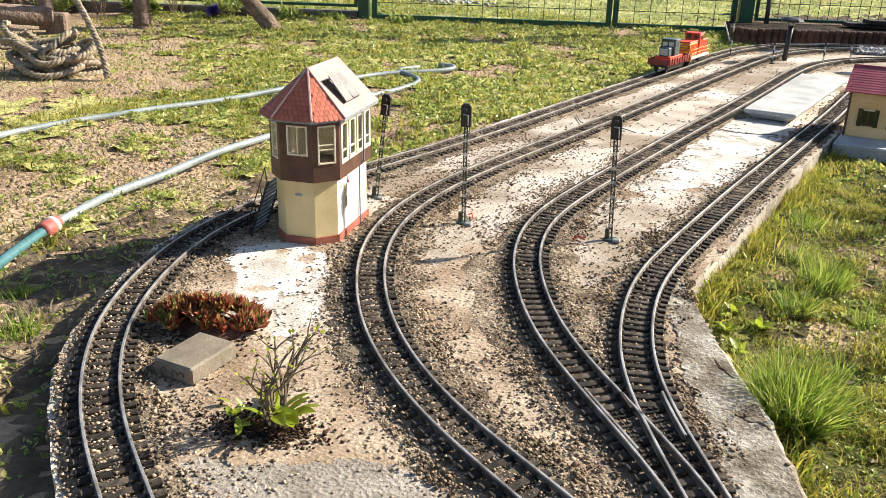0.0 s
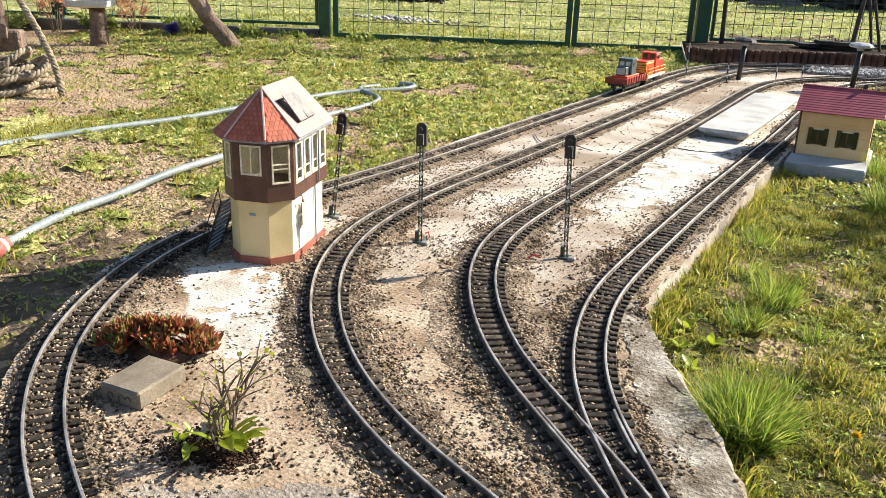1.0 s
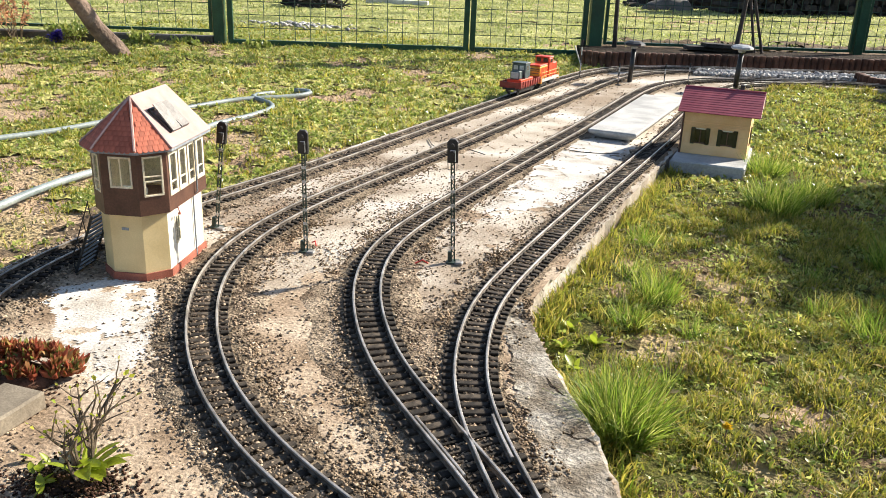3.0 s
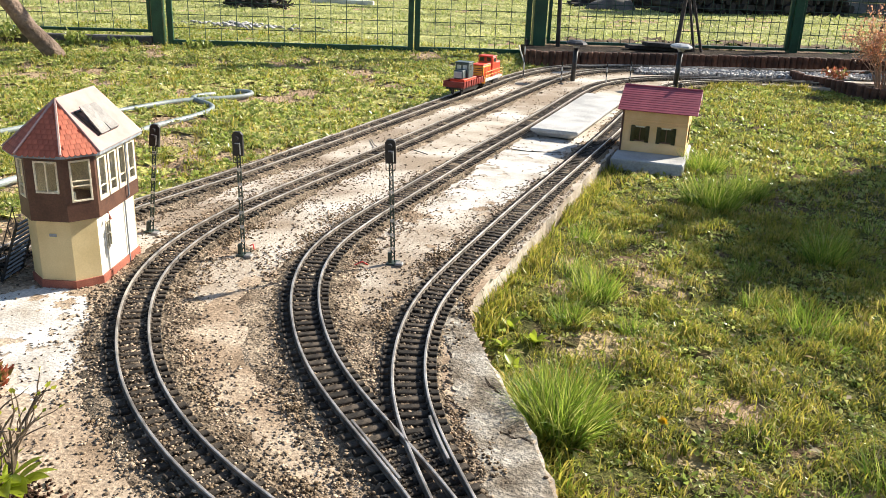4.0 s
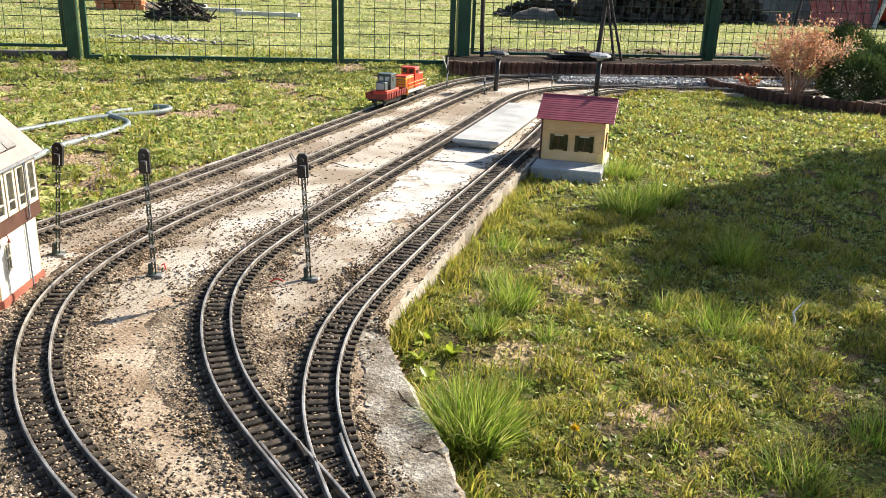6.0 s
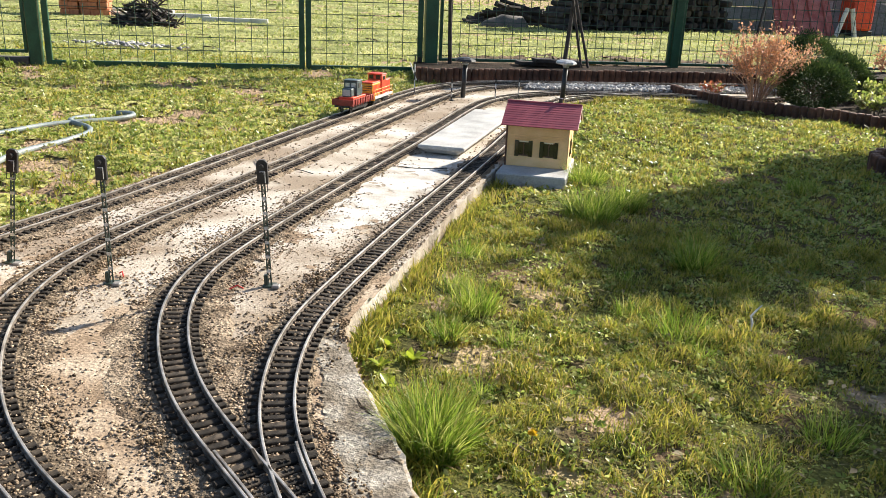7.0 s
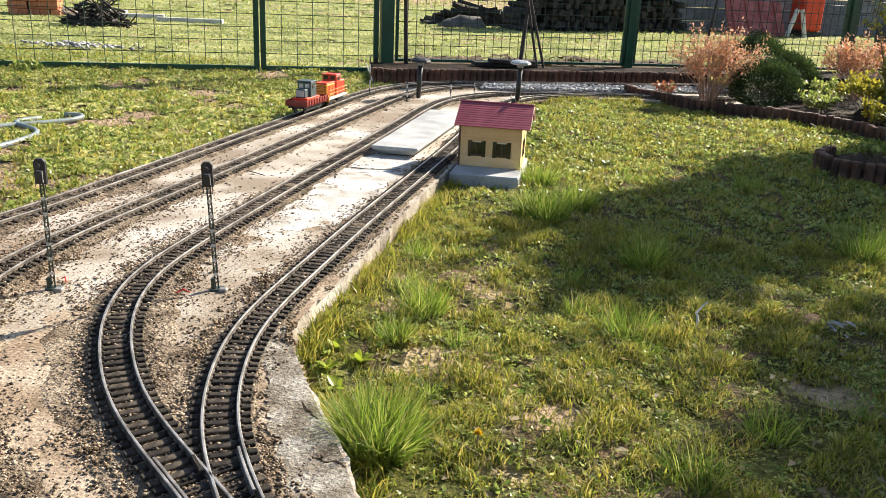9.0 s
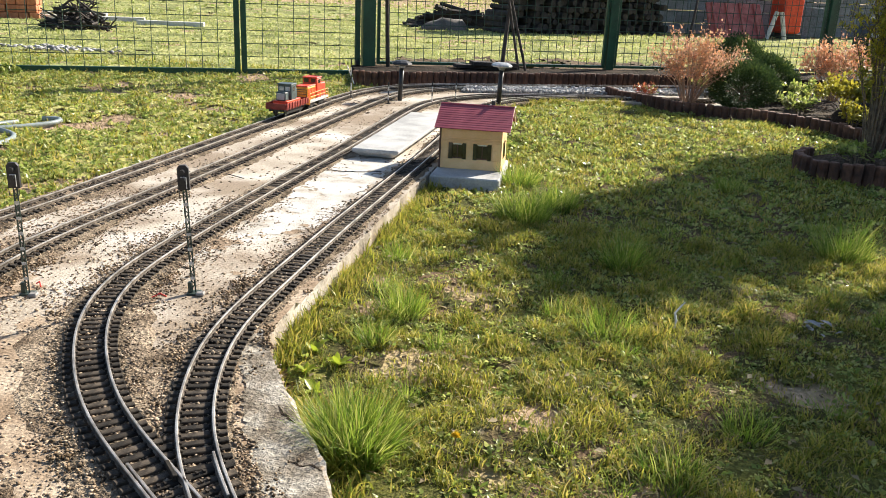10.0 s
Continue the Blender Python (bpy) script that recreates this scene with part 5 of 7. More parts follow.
def broad_leaf(L, w, droop):
    """A pointed leaf blade with a folded midrib."""
    bm = bmesh.new()
    rows = []
    for i in range(7):
        t = i / 6
        ww = w * math.sin(math.pi * min(1, 0.08 + t * 0.92)) ** 0.8
        z = L * 0.35 * t - droop * L * t * t
        rows.append([bm.verts.new((L * t, -ww, z + ww * 0.35)), bm.verts.new((L * t, 0, z)), bm.verts.new((L * t, ww, z + ww * 0.35))])
    for a, b in zip(rows[:-1], rows[1:]):
        bm.faces.new((a[0], b[0], b[1], a[1]))
        bm.faces.new((a[1], b[1], b[2], a[2]))
    me = bpy.data.meshes.new("leaf")
    bm.to_mesh(me)
    bm.free()
    me.polygons.foreach_set("use_smooth", [True] * len(me.polygons))
    return me


LEAFM = [broad_leaf(0.05, 0.010, 0.35), broad_leaf(0.042, 0.011, 0.15), broad_leaf(0.034, 0.008, 0.0)]
for lm in LEAFM:
    lm.materials.append(L_YEL)
for k in range(19):
    a = rr.uniform(0, 6.28) if k > 9 else rr.uniform(-0.7, 0.9)
    ob = part_of("leaf", LEAFM[k % 3], None, plant, "yellow green leaf" if k == 0 else "")
    rad = rr.uniform(0.004, 0.02)
    ob.matrix_basis = pose(rad * math.cos(a), rad * math.sin(a), rr.uniform(0.004, 0.03), rr.uniform(-25, 25), rr.uniform(-28, 12), math.degrees(a)) @ Matrix.Scale(rr.uniform(0.6, 1.05), 4)
for k in range(14):
    a = rr.uniform(2.2, 4.6)
    ob = part_of("leaf", LEAFM[2], None, plant)
    rad = rr.uniform(0.03, 0.085)
    ob.matrix_basis = pose(rad * math.cos(a), rad * math.sin(a), 0.004, rr.uniform(-25, 25), rr.uniform(-35, 0), rr.uniform(0, 360)) @ Matrix.Scale(rr.uniform(0.5, 0.95), 4)
n = 2200
a, q = rng.uniform(0, 6.28, n), np.abs(rng.normal(0, 0.42, n))
scatter("mulch", np.column_stack([-0.650 + 0.095 * q * np.cos(a), 0.655 + 0.055 * q * np.sin(a) + 0.25 * 0.095 * q * np.cos(a), rng.uniform(0, 0.005, n)]), rng.uniform(0.0010, 0.0030, n), M_MULCH, "dark brown mulch under the shrub", "mulch", 0.6, 13, True)

# ---- lawn things: hoses, stick ----
zc = -0.031
hose = thing("garden_hose", "grey green garden hose lying across the lawn", "garden hose", "garden hoses")
ha = spline([(-1.599, 1.016), (-1.684, 1.253), (-1.711, 1.446), (-1.759, 1.7), (-1.77, 1.905), (-1.82, 2.25), (-1.895, 2.56), (-1.885, 2.759), (-1.90, 2.95), (-1.99, 3.07), (-2.10, 3.11), (-2.16, 3.20), (-2.12, 3.30)], 0.03, 1)
part("hose_tube", tube(bmesh.new(), [(x, y, zc + 0.004 * wav(x * 3, y * 3)) for x, y in ha], 0.0105, 10), M_HOSE, hose, smooth=True)
hb = spline([(-1.36, 0.62), (-1.45, 0.76), (-1.53, 0.89), (-1.599, 1.016)], 0.03)
part("inlet_tube", tube(bmesh.new(), [(x, y, zc) for x, y in hb], 0.0105, 10), M_HOSEB, hose, "blue green inlet hose", True)
dv = Vector((0.47, -0.88, 0))
c0 = Vector((-1.597, 1.012, zc))
part("coupling", tube(bmesh.new(), [c0 - dv * 0.035, c0 - dv * 0.03, c0 - dv * 0.005, c0, c0 + dv * 0.028, c0 + dv * 0.034], [0.012, 0.0165, 0.0165, 0.019, 0.019, 0.013], 14), M_MACH, hose, "faded red hose coupling", True)
part("coupling_ring", tube(bmesh.new(), [c0 - dv * 0.012, c0 - dv * 0.002], 0.0205, 14), M_PLANK, hose, "white coupling ring", True)
hose2 = thing("garden_hose", "second grey garden hose curving across the grass", "garden hose", "garden hoses")
hc = spline([(-2.075, 3.40), (-2.0, 3.43), (-1.965, 3.37), (-2.0, 3.27), (-2.085, 3.143), (-2.174, 2.923), (-2.235, 2.483), (-2.336, 2.003), (-2.418, 1.612), (-2.42, 1.413), (-2.38, 1.1)], 0.03, 1)
part("hose_tube", tube(bmesh.new(), [(x, y, zc + 0.002 + 0.004 * wav(x * 3, y * 3, 1)) for x, y in hc], 0.0105, 10), M_HOSE, hose2, smooth=True)
tagged(part("bent_stick", tube(bmesh.new(), [(0.420, 1.704, -0.035), (0.424, 1.712, -0.018), (0.421, 1.722, -0.006), (0.432, 1.735, 0.003), (0.442, 1.742, 0.012)], [0.0022, 0.0026, 0.0026, 0.002, 0.0012], 6), M_PLANK), "pale bent dry stick standing in the grass", "stick")
tagged(part("dead_twig", tube(bmesh.new(), [(0.005, 1.17, -0.035), (0.03, 1.15, -0.028), (0.06, 1.135, -0.032)], 0.0022, 5), M_TWIG), "short dead twig lying in the grass", "twig")

# ---- rope, posts and trunks by the far fence ----
rope = thing("rope_coil", "heap of thick hemp rope coiled below a hanging end", "rope")
rr = np.random.default_rng(5)
vx, vy = np.array([0.62, 0.78]), np.array([-0.78, 0.62])


def laid_rope(pts, r, turns):
    """A rope of three strands twisted round one another."""
    c = spline(pts, 0.014)
    d = np.gradient(c, axis=0)
    d /= np.linalg.norm(d, axis=1)[:, None]
    s = np.cross(d, (0.1, 0.2, 1.0))
    s /= np.linalg.norm(s, axis=1)[:, None]
    u = np.cross(s, d)
    bm = bmesh.new()
    for k in range(3):
        a = np.arange(len(c)) * 0.014 * turns * 2 * math.pi + k * 2.094
        q = c + (np.cos(a)[:, None] * s + np.sin(a)[:, None] * u) * r * 0.55
        tube(bm, [tuple(p) for p in q], r * 0.56, 6)
    return bm


for k in range(15):
    A0, B0 = rr.uniform(0.09, 0.175), rr.uniform(0.06, 0.11)
    cx, cy = -3.38 + rr.normal(0, 0.035) - 0.006 * k, 2.38 + rr.normal(0, 0.03)
    tl, ph = rr.uniform(-0.5, 0.5), rr.uniform(0, 6.28)
    pts = []
    for t in np.linspace(0, 5.7, 16):
        q = vx * A0 * math.cos(t + ph) + vy * B0 * math.sin(t + ph)
        z = -0.02 + 0.0075 * k + tl * A0 * math.cos(t + ph) + 0.02 * math.sin(2 * t + k)
        pts.append((cx + q[0], cy + q[1], max(z, -0.032)))
    part("rope_turn", laid_rope(pts, 0.0145, 17), M_ROPE, rope, smooth=True)
hang = [(-3.12, 2.40, -0.025), (-3.18, 2.43, 0.08), (-3.29, 2.46, 0.20), (-3.42, 2.48, 0.33), (-3.55, 2.49, 0.47), (-3.70, 2.5, 0.65), (-3.9, 2.5, 0.95)]
rope.location = (0.11, -0.13, -0.010)
part("hanging_end", laid_rope(hang, 0.0145, 17), M_ROPE, rope, smooth=True)


def trunk(name, x, y, r, top, label, category):
    rr = np.random.default_rng(int(abs(x * 100)))
    n = 14
    pts = [(x + (top[0] - x) * i / n + rr.normal(0, 0.004), y + (top[1] - y) * i / n + rr.normal(0, 0.004), -0.08 + (top[2] + 0.08) * i / n) for i in range(n + 1)]
    ob = part(name, tube(bmesh.new(), pts, [r * (1.25 if i == 0 else 1.08 if i == 1 else 1 - 0.015 * i) for i in range(n + 1)], 16), M_BARK, smooth=True)
    return tagged(ob, label, category)


trunk("tree_trunk", -3.53, 3.90, 0.048, (-4.22, 3.25, 1.35), "leaning grey brown bare tree trunk by the fence", "tree trunk")
trunk("wooden_post", -4.305, 3.54, 0.056, (-4.30, 3.55, 0.178), "thick round brown wooden post by the low wall", "wooden post")
trunk("wooden_post", -4.62, 3.13, 0.045, (-4.66, 3.10, 1.2), "thick round brown wooden post beside the rope", "wooden post")
lg = part("log_block", block(-0.06, -0.05, -0.06, 0.06, 0.05, 0.07, 0.012), M_BARK)
lg.matrix_basis = pose(-4.42, 3.05, 0, 0, 0, 35)
tagged(lg, "short squared wooden log standing beside the post", "log")
tagged(part("log_beam", tube(bmesh.new(), [(-4.1, 2.45, -0.01), (-4.9, 2.0, 0.0)], 0.055, 14), M_BARK, smooth=True), "brown wooden beam lying behind the rope", "log")
tagged(part("log_beam", tube(bmesh.new(), [(-4.35, 2.95, 0.06), (-5.2, 2.5, 0.10)], 0.055, 14), M_BARK, smooth=True), "brown wooden beam raised beside the post", "log")

# white tray on the wooden post
tray = thing("bird_tray", "white shallow tray with yellow underside on a wooden post", "bird tray", m=pose(-4.33, 3.53, 0.177, 0, 0, 30) @ Matrix.Scale(0.76, 4))
part("tray_base", block(-0.15, -0.10, 0, 0.15, 0.10, 0.016, 0.006), M_YELLOW, tray, "yellow underside")
for a in ((-0.16, -0.11, 0.16, -0.095), (-0.16, 0.095, 0.16, 0.11), (-0.16, -0.095, -0.145, 0.095), (0.145, -0.095, 0.16, 0.095)):
    part("tray_rim", block(a[0], a[1], 0.006, a[2], a[3], 0.052, 0.003), M_PLANK, tray, "white rim")

# ---- fence, gate and low wall ----
FP, FDIR = Vector((-3.4, 4.7, 0)), Vector((2.18, 0.98, 0)).normalized()
FANG = math.degrees(math.atan2(FDIR.y, FDIR.x))
FM = pose(FP.x, FP.y, 0, 0, 0, FANG)


def fence_panel(name, s0, s1, z0, z1, sx, sz, label, category, stile=0.02, y=0.0):
    f = thing(name, label, category, "green mesh fence", m=FM)
    for a, b in ((s0, s0 + stile), (s1 - stile, s1)):
        part("stile", block(a, y - 0.013, z0, b, y + 0.013, z1, 0.002), M_GREEN, f)
    for a, b in ((z0, z0 + (0.036 if name == "gate_leaf" else 0.018)), (z1 - 0.03, z1)):
        part("frame_rail", block(s0 + stile, y - 0.013, a, s1 - stile, y + 0.013, b, 0.002), M_GREEN, f)
    k = int((s1 - s0 - 2 * stile) / sx)
    for i in range(1, k + 1):
        x = s0 + stile + (s1 - s0 - 2 * stile) * i / (k + 1)
        part("wire", tube(bmesh.new(), [(x, y - 0.002, z0 + 0.015), (x, y - 0.002, z1 - 0.03)], 0.0024, 5), M_WIRE, f)
    k = int((z1 - z0 - 0.06) / sz)
    for i in range(1, k + 1):
        z = z0 + 0.03 + (z1 - z0 - 0.06) * i / (k + 1)
        part("wire", tube(bmesh.new(), [(s0 + stile, y + 0.002, z), (s1 - stile, y + 0.002, z)], 0.0023, 5), M_WIRE, f)
    return f


def post(s, w, z1=1.3, z0=-0.1, y=0.0):
    p = thing("fence_post", "square dark green steel fence post", "fence post", "green mesh fence", m=FM)
    part("shaft", block(s - w / 2, y - w / 2, z0, s + w / 2, y + w / 2, z1, 0.003), M_GREEN, p)
    part("cap", block(s - w / 2 - 0.003, y - w / 2 - 0.003, z1, s + w / 2 + 0.003, y + w / 2 + 0.003, z1 + 0.01, 0.003), M_GREEN, p)
    return p


for s, w in ((-0.055, 0.07), (2.42, 0.085), (4.20, 0.06), (6.05, 0.06), (-1.9, 0.045)):
    post(s, w)
fence_panel("gate_leaf", 0.0, 1.582, -0.022, 1.2, 0.105, 0.083, "wide green metal gate leaf with wire mesh", "gate", 0.035)
fence_panel("gate_leaf", 1.590, 2.365, -0.022, 1.2, 0.105, 0.083, "narrow green metal gate leaf with wire mesh", "gate", 0.035)
fence_panel("mesh_fence", 2.48, 4.165, 0.060, 1.2, 0.062, 0.078, "green wire mesh fence panel behind the raised bed", "fence")
fence_panel("mesh_fence", 4.235, 6.01, 0.060, 1.2, 0.062, 0.078, "green wire mesh fence panel behind the shrubs", "fence")
fence_panel("mesh_fence", 6.09, 8.2, 0.060, 1.2, 0.062, 0.078, "green wire mesh fence panel behind the shrubs", "fence")
fence_panel("mesh_fence", -1.87, -0.10, 0.055, 1.2, 0.11, 0.083, "green wire mesh fence panel on a low wall", "fence")
fence_panel("mesh_fence", -4.0, -1.93, 0.055, 1.2, 0.11, 0.083, "green wire mesh fence panel on a low wall", "fence")
bl = part("gate_latch", block(2.33, -0.03, 0.05, 2.352, -0.012, 0.085, 0.003), M_BLACK)
bl.matrix_basis = FM
tagged(bl, "small black latch on the gate post", "latch")
lw = part("wall_low", block(-4.2, -0.05, -0.16, -0.095, 0.05, 0.03, 0.006), M_EDGE)
lw.matrix_basis = FM
tagged(lw, "low dark concrete wall under the fence", "wall", kind="structure")

# ---- raised beds with wooden palisade edging ----
LOGR = 0.020


def palisade(pts, z0, z1, label):
    th = thing("palisade_edging", label, "bed edging", "palisade edgings")
    p = spline(pts, 2 * LOGR)
    bm = bmesh.new()
    tube(bm, [(0, 0, 0), (0, 0, z1 - z0 - 0.005), (0, 0, z1 - z0)], [LOGR, LOGR, LOGR * 0.8], 8)
    me = bpy.data.meshes.new("palisade")
    bm.to_mesh(me)
    bm.free()
    me.materials.append(M_LOG)
    for x, y in p[:300]:
        ob = part_of("palisade", me, None, th)
        ob.matrix_basis = pose(x, y, z0 + rng.normal(0, 0.0022), rng.normal(0, 0.9), rng.normal(0, 0.9), rng.uniform(0, 360))
    return th


palisade([(-1.13, 5.14), (-1.036, 5.13), (-0.80, 5.25), (-0.564, 5.375), (0.136, 5.70), (0.585, 5.92), (1.15, 6.17)], -0.08, 0.072, "rust brown palisade edging of a raised bed by the fence")
palisade([(0.40, 5.32), (0.46, 5.18), (0.631, 4.979), (0.767, 4.80), (1.021, 4.70), (1.186, 4.65), (1.386, 4.45), (1.49, 4.27), (1.56, 4.05)], -0.12, 0.045, "low rust brown palisade edging round the shrub bed")
palisade([(1.16, 3.66), (1.09, 3.55), (1.10, 3.42), (1.20, 3.35), (1.40, 3.37), (1.9, 3.45)], -0.12, 0.032, "rust brown palisade edging of the shrub bed corner")
BED1 = [(-1.12, 5.16), (-0.80, 5.28), (-0.564, 5.40), (0.136, 5.725), (0.585, 5.945), (1.15, 6.19), (2.6, 6.9), (2.6, 7.4), (-1.3, 5.66)]
BED2 = [(0.42, 5.34), (0.48, 5.2), (0.64, 5.0), (0.78, 4.82), (1.03, 4.72), (1.2, 4.67), (1.4, 4.47), (1.51, 4.29), (1.58, 4.06), (1.6, 3.95), (3.0, 4.2), (3.0, 6.9), (1.3, 6.2), (1.14, 5.22)]
BED3 = [(1.17, 3.64), (1.11, 3.54), (1.12, 3.43), (1.21, 3.37), (1.40, 3.39), (1.9, 3.47), (3.0, 3.5), (3.0, 4.1), (1.5, 3.95)]
for poly, z, nm in ((BED1, 0.048, "bed by the fence"), (BED2, -0.005, "shrub bed"), (BED3, 0.0, "shrub bed corner")):
    tagged(part("bed_soil", prism(poly, -0.13, z), M_BEDSOIL), "dark soil of the raised " + nm, "soil", kind="structure")

# ---- shrubs ----


def shrub(x, y, z, rx, h, n, size, material, label, stems=14, seed=1, stem_r=0.0035, low=0.25, category="shrub", ratio=0.55, name="shrub", up=1.0, stem_m=None):
    """Stems fanning from the ground, small leaves in uneven clumps on them."""
    th = thing(name, label, category, m=pose(x, y, z))
    rr = np.random.default_rng(seed)
    bm, tips, ends = bmesh.new(), [], []
    for k in range(stems):
        a, t = rr.uniform(0, 6.28), math.sqrt(rr.uniform(0.02, 1))
        top = Vector((rx * t * math.cos(a), rx * t * math.sin(a), h * rr.uniform(0.6, 1.0) * (1 - 0.25 * t)))
        pts = [Vector((0.02 * math.cos(a), 0.02 * math.sin(a), -0.02)), Vector((top.x * 0.35, top.y * 0.35, top.z * 0.45)), Vector((top.x * 0.75, top.y * 0.75, top.z * 0.8)), top]
        tube(bm, pts, [stem_r, stem_r * 0.8, stem_r * 0.5, stem_r * 0.25], 5)
        for _ in range(3):
            f = rr.uniform(0.45, 0.9)
            s = pts[1].lerp(top, f)
            e = s + Vector((rr.normal(0, rx * 0.22), rr.normal(0, rx * 0.22), abs(rr.normal(0, h * 0.15))))
            tube(bm, [s, s.lerp(e, 0.5) + Vector((0, 0, 0.01)), e], [stem_r * 0.45, stem_r * 0.35, stem_r * 0.2], 4)
            ends.append((s, e))
        ends.append((pts[1], top))
    part("branching", bm, stem_m or M_TWIG, th)
    idx = rr.integers(0, len(ends), n)
    f = rr.uniform(0, 1.05, n) ** 0.8
    P = np.array([tuple(ends[i][0].lerp(ends[i][1], t)) for i, t in zip(idx, f)]) + rr.normal(0, rx * 0.05, (n, 3))
    P = P[P[:, 2] > low * h * rr.uniform(0.3, 1.2, len(P))]
    leaves("foliage", P, rr.uniform(0.6, 1.3, len(P)) * size, material, th, seed=seed + 1, ratio=ratio, upright=up)
    return th


def conifer(x, y, z, r, h, label, seed):
    """A clipped globe conifer: short sprays pointing outwards from an uneven ball, with gaps."""
    th = thing("conifer_shrub", label, "conifer", "globe conifers", m=pose(x, y, z))
    rr = np.random.default_rng(seed)
    n = 13000
    d = rr.normal(0, 1, (n, 3))
    d /= np.linalg.norm(d, axis=1)[:, None]
    k = 1 + 0.10 * np.sin(5 * d[:, 0] + 3 * d[:, 2] + seed) + 0.08 * np.sin(9 * d[:, 1] - 6 * d[:, 2]) + rr.normal(0, 0.015, n)
    deep = rr.uniform(0.72, 1.0, n)
    P = d * (k * deep)[:, None] * np.array([r, r, h / 2]) + np.array([0, 0, h * 0.46])
    o = d + rr.normal(0, 0.35, (n, 3)) + np.array([0, 0, 0.35])
    o /= np.linalg.norm(o, axis=1)[:, None]
    ok = P[:, 2] > 0.0
    leaves("foliage", P[ok], rr.uniform(0.011, 0.021, ok.sum()), L_CONIFER, th, seed=seed, ratio=0.4, out=o[ok])
    bm = bmesh.new()
    tube(bm, [(0, 0, -0.02), (0, 0, h * 0.5)], [0.02, 0.008], 8)
    for j in range(18):
        a = j * 2.4
        tube(bm, [(0, 0, h * (0.05 + 0.02 * j)), (0.7 * r * math.cos(a), 0.7 * r * math.sin(a), h * (0.15 + 0.035 * j))], [0.006, 0.002], 4)
    part("trunk", bm, M_TWIG, th)
    return th


shrub(0.84, 5.06, 0.0, 0.26, 0.42, 4200, 0.016, L_ORANGE, "spring shrub with pale orange leaves on thin stems", 60, 31, 0.003, 0.30, stem_m=M_STEM)
shrub(1.82, 5.75, 0.0, 0.26, 0.42, 2600, 0.021, L_ORANGE, "second orange-leaved spring shrub in the bed", 40, 32, 0.003, 0.25, stem_m=M_STEM)
shrub(0.62, 5.20, 0.0, 0.10, 0.10, 260, 0.022, L_SUCC, "low reddish ground plant at the bed edge", 10, 33, 0.002)
conifer(1.12, 5.02, 0.0, 0.185, 0.26, "dark green clipped globe conifer", 41)
conifer(1.36, 5.56, 0.0, 0.18, 0.27, "dark green globe conifer behind the first", 42)
conifer(1.26, 6.02, 0.02, 0.21, 0.34, "taller dark globe conifer near the fence", 43)
shrub(1.37, 3.60, 0.0, 0.17, 0.80, 4200, 0.018, L_FORS, "tall yellow green shrub with dense upright twigs", 34, 34, 0.004, 0.05)
shrub(1.70, 5.0, 0.0, 0.22, 0.22, 1400, 0.03, L_FORS, "yellow green leafy ground shrub in the bed", 24, 35, 0.003, 0.1)
for k, (x, y, w, h, n, material) in enumerate(((1.40, 4.82, 0.12, 0.12, 500, L_WEED), (1.55, 4.45, 0.12, 0.14, 500, L_FORS), (1.30, 3.50, 0.10, 0.08, 300, L_WEED), (1.55, 5.25, 0.14, 0.16, 600, L_WEED), (1.02, 5.45, 0.14, 0.14, 500, L_WEED), (1.75, 4.85, 0.14, 0.2, 600, L_WEED))):
    shrub(x, y, 0.0, w, h, n, 0.026, material, "low leafy plant in the shrub bed", 12, 80 + k, 0.003, 0.1, "plant", name="bed_plant")
bm = bmesh.new()
bmesh.ops.create_icosphere(bm, subdivisions=3, radius=1)
for v in bm.verts:
    v.co *= 1 + 0.14 * noise.noise(v.co * 1.9)
    v.co = Vector((v.co.x * 0.15, v.co.y * 0.12, v.co.z * 0.10))
rk = part("dark_mound", bm, M_BEDSOIL, smooth=True)
rk.location = (1.66, 4.62, 0.02)
tagged(rk, "dark rounded stone in the shrub bed", "stone")


def garden_tree(x, y, trunk_h, cz, rx, rz, n, size, label, seed):
    """A young tree: tapered trunk, limbs, and an uneven crown of leaf clumps with gaps."""
    th = thing("garden_tree", label, "tree", m=pose(x, y, -0.06))
    rr = np.random.default_rng(seed)
    part("trunk", tube(bmesh.new(), [(0, 0, 0), (0.02, 0.01, trunk_h * 0.5), (0.0, 0.03, trunk_h), (0.01, 0.0, cz)], [0.055, 0.042, 0.034, 0.016], 10), M_BARK, th, smooth=True)
    P = []
    for k in range(26):
        d = rr.normal(0, 1, 3)
        d /= np.linalg.norm(d)
        c = d * rr.uniform(0.35, 0.95) * np.array([rx, rx, rz]) + np.array([0, 0, cz])
        part("limb", tube(bmesh.new(), [(0, 0, min(trunk_h + 0.03 * k, cz)), tuple(c * 0.55 + np.array([0, 0, cz * 0.42])), tuple(c)], [0.014, 0.009, 0.003], 5), M_BARK, th)
        m = n // 26
        P.append(c + rr.normal(0, 1, (m, 3)) * np.array([rx, rx, rz]) * 0.22)
    P = np.concatenate(P)
    leaves("crown", P, rr.uniform(0.6, 1.3, len(P)) * size, L_DARKLEAF, th, seed=seed, ratio=0.6)
    return th


# two trees out of view, added for the shade they cast on the lawn
garden_tree(2.80, 5.44, 0.9, 1.85, 0.48, 0.66, 7500, 0.10, "unseen young dense leafed tree that shades the lawn", 51)
garden_tree(3.30, 4.20, 1.1, 2.20, 0.58, 0.62, 10500, 0.064, "unseen young loose leafed tree that dapples the lawn", 52)
